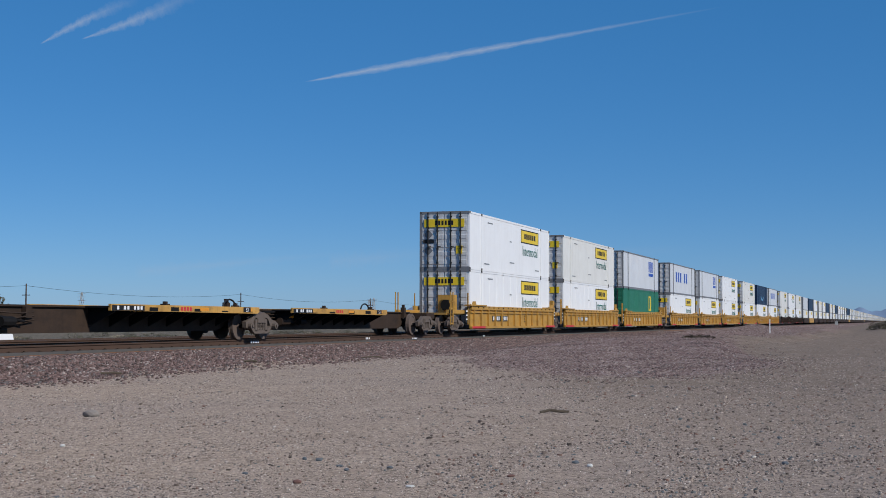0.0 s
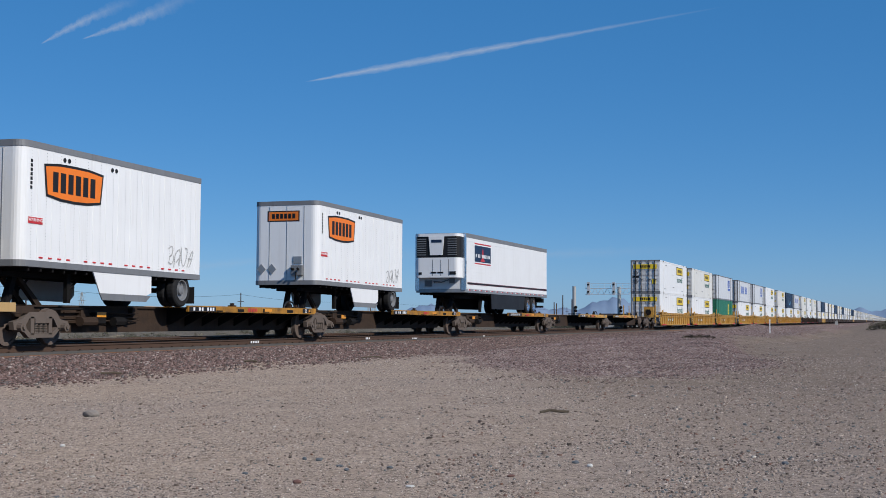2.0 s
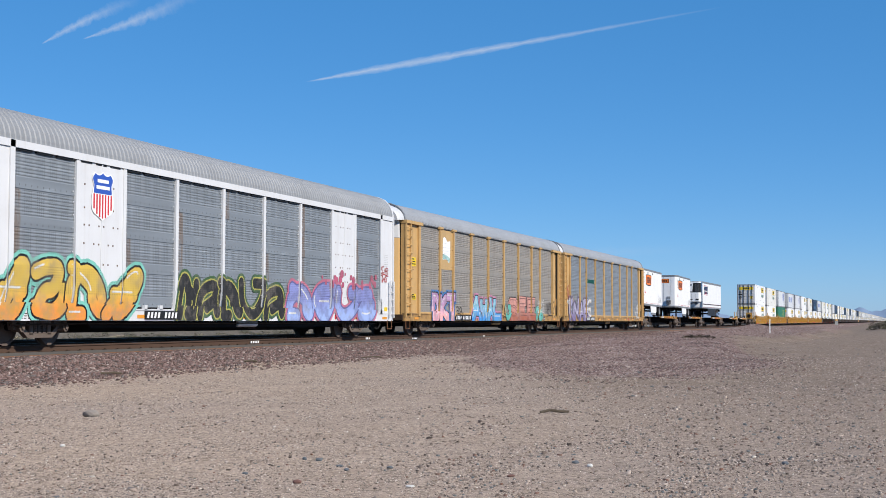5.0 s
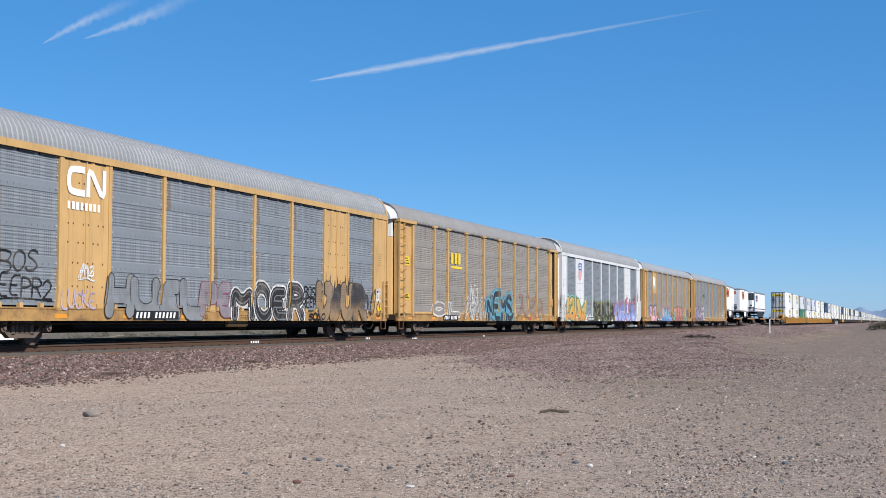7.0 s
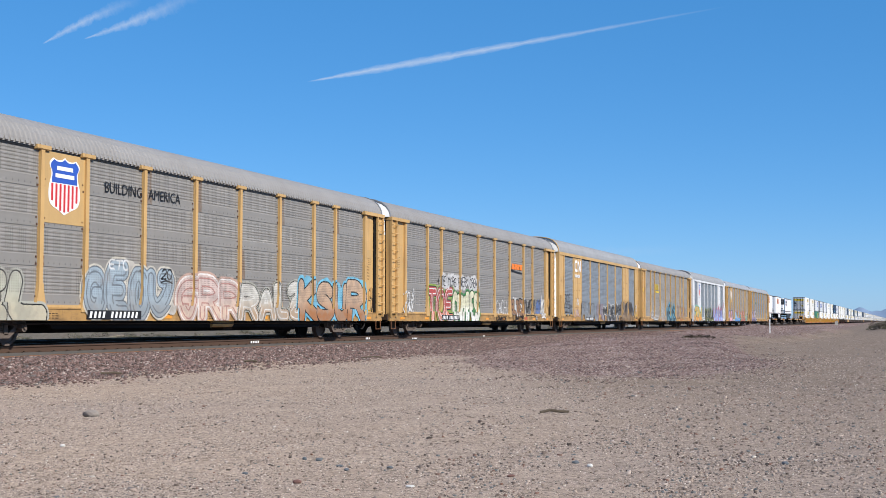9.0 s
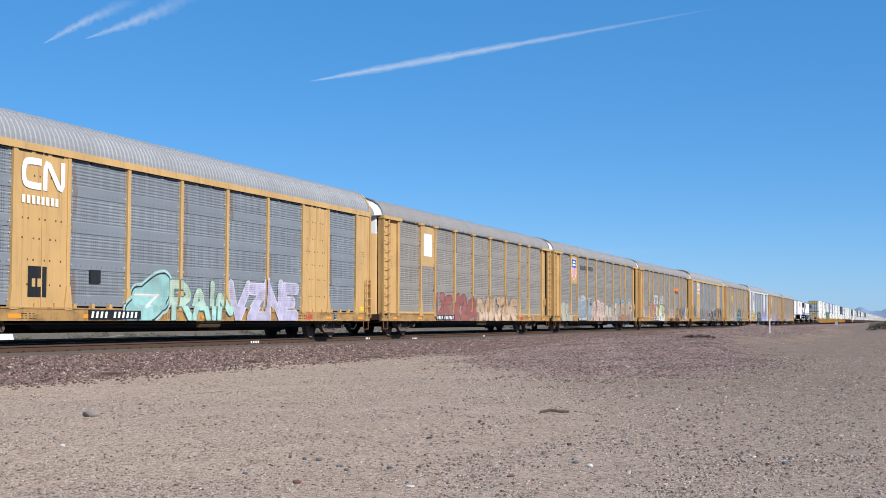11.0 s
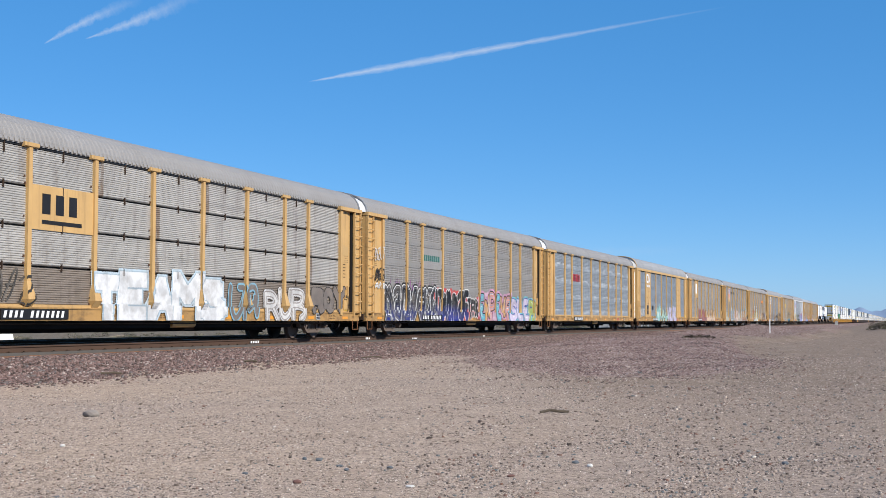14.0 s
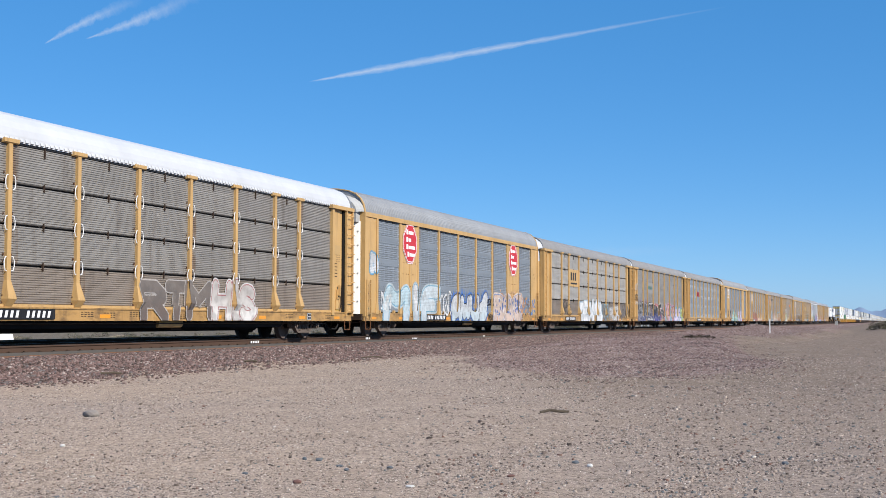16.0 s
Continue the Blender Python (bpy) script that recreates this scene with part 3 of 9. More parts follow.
def loose_stones():
    rng = np.random.default_rng(5)
    # fine grit, thick on the drifts and thin on the wheel paths
    n = 250000
    x = 8.5 * (55 / 8.5) ** rng.random(n)
    y = 0.338 * x + rng.uniform(-1.2, 1.3, n) * 0.37 * x
    size = (0.0045 + 0.0065 * rng.random(n) ** 2.5) * (0.7 + x / 30)
    keep = (y < 18.6) & (0.6 * patchy(x, y) + rng.normal(0, 1.4, n) > -0.3)
    grit = stone_mix("grit", [(0.0, (0.075, 0.055, 0.045)), (0.18, (0.20, 0.152, 0.122)), (0.36, (0.32, 0.252, 0.205)), (0.64, (0.44, 0.36, 0.30)), (0.90, (0.09, 0.088, 0.088)), (0.965, (0.58, 0.52, 0.46))])
    scatter("grit", "fine tan and grey grit covering the dirt", "gravel", grit, x[keep], y[keep], size[keep], 0.2, GRAIN)
    n = 180000
    x = 8.5 * (130 / 8.5) ** rng.random(n)
    y = 0.338 * x + rng.uniform(-1.2, 1.3, n) * 0.37 * x
    size = 0.005 + 0.0115 * rng.random(n) ** 3.5 + 0.018 * (rng.random(n) > 0.985) * rng.random(n)
    right = soft(0.30 * x - y, -1.0, 4.0)
    keep = (y < 18.4) & (patchy(x, y) + 0.6 * right + rng.normal(0, 1.2, n) > 0.42)
    x, y, size = x[keep], y[keep], size[keep] * (0.75 + np.minimum(x[keep], 34) / 75) * (1 + 0.3 * (y[keep] < 0.36 * x[keep]))
    mat = stone_mix("pebbles", [(0.0, (0.045, 0.033, 0.028)), (0.10, (0.11, 0.08, 0.065)), (0.24, (0.20, 0.152, 0.122)), (0.42, (0.32, 0.252, 0.205)), (0.66, (0.42, 0.342, 0.285)), (0.83, (0.17, 0.088, 0.064)), (0.89, (0.11, 0.122, 0.128)), (0.988, (0.58, 0.52, 0.46))])
    scatter("gravel", "small grey, brown and white pebbles strewn on dirt", "gravel", mat, x, y, size, 0.34, STONE_ROUGH)
    n = 58000
    x = rng.uniform(18, 30, n) * (1 + 3.2 * rng.random(n) ** 1.6)
    y = rng.uniform(18.65, 20.1, n)
    y = np.where(rng.random(n) < 0.12, 18.8 - rng.exponential(0.45, n), y)
    y = np.where(rng.random(n) < 0.10, 20.25 + rng.random(n) * 0.35, y)
    size = 0.018 + 0.028 * rng.random(n) ** 1.6
    mat = stone_mix("ballast_rock", [(0.0, (0.035, 0.021, 0.019)), (0.18, (0.095, 0.054, 0.048)), (0.42, (0.145, 0.09, 0.082)), (0.70, (0.215, 0.146, 0.134)), (0.86, (0.11, 0.098, 0.098)), (0.955, (0.36, 0.31, 0.285))])
    scatter("ballast", "crushed reddish-purple ballast stones along the track shoulder", "ballast", mat, x, y, size, 0.4, STONE_ROUGH)
    n = 130000
    x, y = 30 + 120 * rng.random(n) ** 1.5, rng.uniform(2.5, 18.8, n)
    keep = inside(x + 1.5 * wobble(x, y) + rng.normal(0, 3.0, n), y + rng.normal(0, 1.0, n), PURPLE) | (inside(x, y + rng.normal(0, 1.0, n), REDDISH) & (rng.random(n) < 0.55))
    keep &= (rng.random(n) < 36 / x) & (patchy(x * 0.6, y * 0.8) + rng.normal(0, 0.7, n) > -0.3)
    scatter("spread_ballast", "spread reddish-purple ballast stones on the dirt", "ballast", mat, x[keep], y[keep], (0.011 + 0.02 * rng.random(n) ** 2)[keep] * (0.8 + x[keep] / 160), 0.34, STONE_ROUGH)


loose_stones()


# ---- tracks ----
def rail_profile(y, flat=0.0):
    half = [(0.037, 0.0), (0.037, -0.038), (0.010, -0.055), (0.010, -0.145), (0.075, -0.160), (0.075, -0.175)]
    return [(y - a, z + flat) for a, z in half] + [(y + a, z + flat) for a, z in half[::-1]]


def track(name, y, label, x0, x1):
    tr = tagged(new(name), label, "railway track", kind="structure")
    for side in (-0.755, 0.755):
        rail = part("rail", Solid().along_x(rail_profile(y + side), x0, x1), RAIL_RUST, tr, "rust-brown steel rail")
        part("rail_head", Solid().box(x0, x1, y + side - 0.03, y + side + 0.03, -0.006, 0.002), RAIL_TOP, rail, "polished running surface")
    tie = Solid().box(-0.115, 0.115, -1.3, 1.3, -0.30, -0.178).mesh("sleeper", TIE)
    spike = Solid()
    for k in (-0.11, 0.11):
        spike.box(-0.075, 0.075, k - 0.03, k + 0.03, 0, 0.02).box(-0.02, 0.02, k - 0.015, k + 0.015, 0.02, 0.045)
    spike = spike.mesh("tie_plate", BROWN_STEEL)
    for i in range(170):
        x = 14 + 0.6 * i + 0.03 * math.sin(i * 7.3)
        part("sleeper", tie, TIE, tr, at=(x, y, 0))
        if i < 120:
            part("tie_plate", spike, BROWN_STEEL, tr, at=(x, y - 0.755, -0.174))
    return tr


near_track = track("railway_track", TRACK_Y, "rust-brown rails on dark sleepers in purplish ballast", -140, 2900)
track("railway_track", 26.1, "second track of dark rails beyond the train", -140, 2900)


def spare_rail():
    """A worn rail left lying along the shoulder, foot towards the road."""
    r = thing("spare_rail", "old weathered rail lying along the ballast shoulder", "rail")
    part("web", Solid().along_x([(20.06, -0.225), (20.11, -0.152), (20.17, -0.150), (20.24, -0.19), (20.24, -0.29), (20.06, -0.29)], -60, 400), OLD_RAIL, r, "grey weathered upper face")
    part("foot", Solid().along_x([(20.02, -0.30), (20.02, -0.228), (20.06, -0.222), (20.055, -0.30)], -60, 400), ORANGE_RUST, r, "orange rust along the edge")


spare_rail()


# ---- bogies ----
def bogie_meshes():
    d = {}
    d["bolster"] = Solid().box(-0.25, 0.25, -1.09, 1.09, 0.42, 0.72).rod((0.9, -1.09, 0.46), (0.9, 1.09, 0.46), 0.08).rod((-0.9, -1.09, 0.46), (-0.9, 1.09, 0.46), 0.08).rod((0, 0, 0.7), (0, 0, 0.84), 0.3, 10).mesh("bogie", BLACK_STEEL)
    for nm, y in (("near", -1.08), ("far", 1.08)):
        o = -0.14 if y < 0 else 0.14
        s = Solid()
        # top arch, bottom bow, columns and pedestals leave the spring window open
        s.along_y([(-1.14, 0.60), (-1.10, 0.40), (-0.72, 0.40), (-0.50, 0.68), (0.50, 0.68), (0.72, 0.40), (1.10, 0.40), (1.14, 0.60), (0.80, 0.66), (0.48, 0.84), (-0.48, 0.84), (-0.80, 0.66)], min(y, y + o), max(y, y + o))
        s.along_y([(-0.80, 0.42), (-0.50, 0.20), (0.50, 0.20), (0.80, 0.42), (0.66, 0.46), (0.44, 0.31), (-0.44, 0.31), (-0.66, 0.46)], min(y, y + o), max(y, y + o))
        for k in (-0.37, 0.37):
            s.box(k - 0.07, k + 0.07, min(y, y + o), max(y, y + o), 0.28, 0.72)
        for k in (-0.9, 0.9):
            s.rod((k, y, 0.46), (k, y + o * 1.9, 0.46), 0.115, 10)
            s.rod((k, y + o * 1.9, 0.46), (k, y + o * 2.2, 0.46), 0.06, 6)
        s.box(-0.30, 0.30, min(y, y + o * 1.25), max(y, y + o * 1.25), 0.56, 0.68)
        d[nm] = s.mesh("sideframe", BOGIE_STEEL)
        sp = Solid()
        for k in (-0.19, 0.0, 0.19):
            for j in range(6):
                sp.rod((k, y + o * 0.5, 0.315 + 0.042 * j), (k, y + o * 0.5, 0.315 + 0.042 * j + 0.024), 0.085, 8)
            sp.rod((k, y + o * 0.5, 0.31), (k, y + o * 0.5, 0.56), 0.05, 6)
        d[nm + "_spring"] = sp.mesh("spring", BOGIE_STEEL)
    for nm, y, o in (("wheel_near", -0.70, -0.13), ("wheel_far", 0.70, 0.13)):
        s = Solid().rod((0, y, 0), (0, y + o, 0), 0.46, 22).rod((0, y, 0), (0, y + o * 0.22, 0), 0.485, 22)
        s.rod((0, y + o, 0), (0, y + o * 1.35, 0), 0.13, 10, 0.10)
        q = y + o * 1.18
        ring = [(rr * math.cos(a), yy, rr * math.sin(a)) for a in [2 * math.pi * i / 22 for i in range(22)] for rr, yy in ((0.46, y + o), (0.455, q), (0.385, q), (0.37, y + o))]
        s.add(ring, [(4 * i + j, 4 * i + j + 1, 4 * ((i + 1) % 22) + j + 1, 4 * ((i + 1) % 22) + j) for i in range(22) for j in range(3)])
        d[nm] = s.mesh("wheel", WHEEL_STEEL)
    return d


BOGIE = bogie_meshes()


def bogie(parent, x, full=True):
    b = part("bogie", BOGIE["bolster"], BLACK_STEEL, parent, "dark steel bogie", (x, 0, 0))
    part("sideframe", BOGIE["near"], BOGIE_STEEL, b)
    for k in (-0.9, 0.9):
        part("wheel", BOGIE["wheel_near"], WHEEL_STEEL, b, "", (k, 0, 0.46))
        part("wheel", BOGIE["wheel_far"], WHEEL_STEEL, b, "", (k, 0, 0.46))
    if full:
        part("sideframe", BOGIE["far"], BOGIE_STEEL, b)
        part("spring", BOGIE["near_spring"], BOGIE_STEEL, b)
    return b


MOVING = []


def rolling(ob, u, lateral=0.0, z=0.0, nose_up=0.0, pivot=0.0):
    """Registers a thing that rides on the train; u: its place along the track at the clip's start."""
    MOVING.append((ob, u, TRACK_Y + lateral, z, nose_up, pivot))
    return ob


# ---- sprayed letters on wagon sides ----
def stroke(pts, w, n=9):
    """Flat outline pieces of a thick rounded brush stroke, as (x, z) polygons."""
    out = []
    for (ax, az), (bx, bz) in zip(pts, pts[1:]):
        l = math.hypot(bx - ax, bz - az) + 1e-6
        nx, nz = -(bz - az) / l * w, (bx - ax) / l * w
        out.append([(ax + nx, az + nz), (ax - nx, az - nz), (bx - nx, bz - nz), (bx + nx, bz + nz)])
    for px, pz in pts:
        out.append([(px + w * math.cos(k), pz + w * math.sin(k)) for k in (2 * math.pi * i / n for i in range(n))][::-1])
    return out


def flat_polys(polys, y):
    s = Solid()
    for j, p in enumerate(polys):
        s.add([(a, y - 0.0002 * (j % 4), b) for a, b in p], [tuple(range(len(p)))])
    return s


def smoothed(pts, times=2):
    if len(pts) < 3:
        return pts
    for _ in range(times):
        q = [pts[0]]
        for a, b in zip(pts, pts[1:]):
            q += [(a[0] * 0.75 + b[0] * 0.25, a[1] * 0.75 + b[1] * 0.25), (a[0] * 0.25 + b[0] * 0.75, a[1] * 0.25 + b[1] * 0.75)]
        pts = q + [pts[-1]]
    return pts


# brush skeletons: strokes split by spaces, two digits a point, 6 wide and 8 high; small letters are plain hooks and loops
GLYPHS = {
    "A": "003860 1353", "B": "0008 084867554404 0444636140", "C": "5748280602204051", "D": "0008 083866623000", "E": "58080050 0444", "F": "580800 0444",
    "G": "574828060220405254 5434", "H": "0008 6068 0464", "I": "3038", "J": "4842301002", "K": "0008 580460", "L": "080050", "M": "0008346860", "N": "00086068",
    "O": "28060220406266482838", "P": "0008 084866654404", "R": "0008 084866654404 3460", "S": "5748180615446251401001", "T": "0868 3830", "U": "080220406268",
    "V": "083068", "W": "0810355068", "X": "0860 0068", "Y": "083468 3430", "Z": "08680060", "0": "28060220406266482838", "2": "0628486654000060", "3": "085834655240100112",
    "8": "384858650444 3418072838 34635130100234", ">": "0464 466442", ".": "3031", "*": "1038 0563 3167",
    "a": "00064866605255 2254", "b": "08032041647848", "c": "68280512304154 5424", "d": "00183842206067 3664", "e": "07285844241101406264", "f": "0048684220 1454", "g": "0206386460424508 0020"}
ZONES = {}


class Canvas:
    """Paint on one wagon side, kept as a fine raster in which later colours cover earlier ones."""
    CELL = 0.016

    def __init__(self, x0, x1, z0, z1):
        self.x0, self.z0 = x0, z0
        self.xs = x0 + self.CELL * (np.arange(int((x1 - x0) / self.CELL)) + 0.5)
        self.zs = z0 + self.CELL * (np.arange(int((z1 - z0) / self.CELL)) + 0.5)
        self.ids = np.zeros((len(self.zs), len(self.xs)), np.int32)
        self.layers = [None]
        rng = np.random.default_rng(len(self.xs))
        self.grain = rng.normal(0, 0.003, self.ids.shape)

    def window(self, x0, x1, z0, z1):
        i0, i1 = np.searchsorted(self.xs, (x0, x1))
        j0, j1 = np.searchsorted(self.zs, (z0, z1))
        return slice(j0, j1), slice(i0, i1)

    def layer(self, piece, name, material):
        self.layers.append((piece, name, material))
        return len(self.layers) - 1

    def fill(self, win, mask, layer):
        self.ids[win][mask] = layer

    def reach(self, strokes, far, block=False):
        """Distance of each cell from the strokes' centre lines, inside a window round them."""
        pts = [p for q in strokes for p in q]
        win = self.window(min(p[0] for p in pts) - far, max(p[0] for p in pts) + far, min(p[1] for p in pts) - far, max(p[1] for p in pts) + far)
        gx, gz = np.meshgrid(self.xs[win[1]], self.zs[win[0]])
        best = np.full(gx.shape, 9.0)
        for q in strokes:
            for (ax, az), (bx, bz) in zip(q, q[1:]):
                dx, dz = bx - ax, bz - az
                k = np.clip(((gx - ax) * dx + (gz - az) * dz) / (dx * dx + dz * dz + 1e-9), 0, 1)
                ox, oz = np.abs(gx - ax - k * dx), np.abs(gz - az - k * dz)
                np.minimum(best, np.maximum(ox, oz) ** 2 if block else ox ** 2 + oz ** 2, out=best)
        return win, np.sqrt(best) + self.grain[win]

    def emit(self, parent):
        """Each colour of each piece becomes one mesh that lies on sill, posts, blank panels and ribbed sheets."""
        posts, flats, sheet = ZONES.get(parent.name, ([], [], -1.312))
        base = np.full(len(self.xs), sheet)
        for x0, x1, y in flats:
            base[(self.xs > x0) & (self.xs < x1)] = y
        shapes, half = {}, self.CELL / 2
        for j, z in enumerate(self.zs):
            row = self.ids[j]
            if not row.any():
                continue
            d = base.copy()
            reach = float(np.interp(z, (0.92, 1.35, 1.56), (0.218, 0.115, 0.085)))
            at_post = -1.612 if z < 1.58 else -1.608
            if parent.name in PLAIN_SIDES:
                reach = float(np.interp(z, (0.95, 1.14, 1.58), (0.145, 0.175, 0.085)))
                at_post = float(np.interp(z, (0.95, 1.14, 1.58), (-1.615, -1.735, -1.615)))
            if posts and z < 1.065:
                d[:] = -1.612
            for x in posts:
                if z > 0.95 or parent.name not in PLAIN_SIDES:
                    d[np.abs(self.xs - x) < reach] = at_post
            ends = np.flatnonzero((np.diff(row) != 0) | (np.diff(d) != 0)) + 1
            for i0, i1 in zip([0, *ends], [*ends, len(row)]):
                if row[i0]:
                    xa, xb, y = self.xs[i0] - half, self.xs[i1 - 1] + half, float(d[i0])
                    shapes.setdefault(int(row[i0]), Solid()).add([(xa, y, z - half), (xb, y, z - half), (xb, y, z + half), (xa, y, z + half)], [(0, 1, 2, 3)])
        roots = {}
        for k in sorted(shapes):
            piece, name, material = self.layers[k]
            root = roots.get(piece)
            ob = part(name if root else "graffiti", shapes[k], material, root or parent, "" if root else piece[1])
            tagged(ob, piece[1] if root is None else "", kind="stuff")
            roots.setdefault(piece, ob)


CANVASES = {}


def canvas_of(parent):
    if parent.name not in CANVASES:
        box = (-HALF - 0.1, HALF + 0.1, 0.635, 3.75) if parent.name in ZONES else (0.0, 9.0, 1.0, 2.0)
        CANVASES[parent.name] = (Canvas(*box), parent)
    return CANVASES[parent.name][0]


def letter(ch, x0, x1, z0, z1, lean, rounding):
    out = []
    for st in GLYPHS[ch].split():
        pts = [(int(st[i]) / 6, int(st[i + 1]) / 8) for i in range(0, len(st), 2)]
        pts = smoothed(pts, 2) if rounding else pts
        out.append([(x0 + (u + lean * (v - 0.5)) * (x1 - x0), z0 + v * (z1 - z0)) for u, v in pts])
    return out


def puffs(cv, rng, piece, x0, x1, z0, z1, material):
    """Overlapping round puffs of paint."""
    k = cv.layer(piece, "ground_coat", material)
    for i in range(int(8 * (x1 - x0))):
        r = rng.uniform(0.35, 0.6) * min(0.5, z1 - z0)
        win, d = cv.reach([[(cx, cz), (cx + 0.1, cz)] for cx, cz in ((rng.uniform(x0, x1), rng.uniform(z0 + r * 0.6, z1 - r * 0.6)),)], r + 0.05)
        cv.fill(win, d + 2.0 * cv.grain[win] < r, k)


def graffiti(parent, text, seed, x0, x1, z0, z1, fills, edge=None, halo=None, fat=0.17, line=0.045, low=None, inner=None, glint=None, rounding=True, spikes=None, ground=None, block=False, label="bright sprayed graffiti letters"):
    """A sprayed piece: ground coat, spikes, halo, then letter by letter outline, fill, inner line and glints."""
    rng, cv, piece = random.Random(seed), canvas_of(parent), (seed, label)
    paint = lambda c, foot=None: spray(c, foot, parent.name not in PLAIN_SIDES)
    cuts = [0.0]
    for ch in text:
        cuts.append(cuts[-1] + rng.uniform(0.85, 1.2) * (0.55 if ch == "I" else 1.0))
    cuts = [x0 + (x1 - x0) * k / cuts[-1] for k in cuts]
    forms = []
    for ch, a, b in zip(text, cuts, cuts[1:]):
        f = min(fat, 0.27 * (b - a))
        zz0, zz1 = z0 + f * 0.55 + rng.uniform(-0.03, 0.08), z1 - f * 0.75 - rng.uniform(0, 0.16) * (z1 - z0)
        strokes = letter(ch, a + f * 0.75, b - f * 0.65, zz0, zz1, rng.uniform(-0.05, 0.22), rounding)
        forms.append((strokes, f, *cv.reach(strokes, f + line * 3, block)))
    if ground:
        puffs(cv, rng, piece, x0, x1, z0, z1, paint(ground))
    if spikes:
        k = cv.layer(piece, "spikes", paint(spikes))
        for i in range(int((x1 - x0) / 0.33)):
            x = x0 + (i + rng.random()) * 0.33
            w, top = rng.uniform(0.06, 0.13), z1 - 0.05 + rng.uniform(0.05, 0.45)
            win = cv.window(x - w, x + w, z1 - 0.5, top)
            gx, gz = np.meshgrid(cv.xs[win[1]], cv.zs[win[0]])
            cv.fill(win, np.abs(gx - x - 0.2 * (gz - z1)) < w * (top - gz) / (top - z1 + 0.5), k)
    if halo:
        k = cv.layer(piece, "halo", paint(halo))
        for st, f, win, d in forms:
            cv.fill(win, d < f + line * 2.6, k)
    edge_layer = cv.layer(piece, "outline", paint(edge)) if edge else 0
    fill_layers = [cv.layer(piece, "fill", paint(c, low)) for c in fills]
    inner_layer = cv.layer(piece, "inner_line", paint(inner)) if inner else 0
    glint_layer = cv.layer(piece, "glint", paint(glint)) if glint else 0
    for n, (st, f, win, d) in enumerate(forms):
        if edge:
            cv.fill(win, d < f + line, edge_layer)
        cv.fill(win, d < f, fill_layers[n % len(fills)])
        if inner:
            cv.fill(win, np.abs(d - 0.55 * f) < 0.022, inner_layer)
        if glint:
            for q in st:
                k = rng.randrange(0, max(1, len(q) - 5))
                w2, d2 = cv.reach([[(a - 0.4 * f, b + 0.35 * f) for a, b in q[k:k + 5]]], 0.1)
                cv.fill(w2, d2 < max(0.016, f * 0.13), glint_layer)


def tag(parent, text, seed, x0, x1, z0, z1, colour, weight=0.024, rounding=True, ground=None):
    """One thin sprayed line of letters."""
    rng, cv, piece = random.Random(seed), canvas_of(parent), (seed + 1000, "thin sprayed scrawl")
    step, strokes = (x1 - x0) / len(text), []
    paint = lambda c: spray(c, None, parent.name not in PLAIN_SIDES)
    if ground:
        puffs(cv, rng, piece, x0 + step, x1, z0 - 0.1, z1 + 0.12, paint(ground))
    for i, ch in enumerate(text):
        if ch == " ":
            continue
        dz = rng.uniform(-0.09, 0.09) * (z1 - z0)
        strokes += letter(ch, x0 + (i + 0.06) * step, x0 + (i + 0.9) * step, z0 + dz, z1 + dz + rng.uniform(-0.1, 0.15) * (z1 - z0), rng.uniform(0.0, 0.3), rounding)
    if rng.random() < 0.4:
        strokes.append(smoothed([(x0, z0 - 0.08), ((x0 + x1) / 2, z0 - 0.02), (x1, z0 - 0.1)]))
    k = cv.layer(piece, "line", paint(colour))
    win, d = cv.reach(strokes, weight + 0.05)
    cv.fill(win, d < max(weight, 0.02), k)


def dots(parent, seed, x0, x1, z0, z1, n, colour, r0=0.03, r1=0.09):
    rng, cv = random.Random(seed), canvas_of(parent)
    k = cv.layer((seed + 2000, "sprayed paint dots"), "dots", spray(colour, None, parent.name not in PLAIN_SIDES))
    for _ in range(n):
        cx, cz, r = rng.uniform(x0, x1), rng.uniform(z0, z1), rng.uniform(r0, r1)
        win, d = cv.reach([[(cx, cz), (cx + 0.01, cz)]], r + 0.05)
        cv.fill(win, d < r, k)


def plate(parent, name, x0, x1, z0, z1, material, y, label="", thick=0.006):
    return part(name, Solid().box(x0, x1, y - thick, y, z0, z1), material, parent, label)


def bars(parent, name, x0, x1, z, h, n, material, y, label="", seed=1):
    """Lettering shown as plain bars."""
    rng, s = random.Random(seed), Solid()
    step = (x1 - x0) / n
    for i in range(n):
        if rng.random() < 0.12 and n > 4:
            continue
        s.box(x0 + i * step, x0 + (i + 0.6) * step, y - 0.004, y, z, z + h)
    return part(name, s, material, parent, label)


# ---- autoracks ----
BAYS_A = [1.75, 4.67, 6.61, 9.44, 12.34, 15.22, 18.12, 20.95, 22.89, 25.81]
BAYS_B = [1.75, 4.48, 6.70, 9.51, 12.38, 15.23, 18.09, 20.90, 23.12, 25.81]
HALF = 13.78
END = {"A": 13.85, "B": 13.40}
PANELS = {}


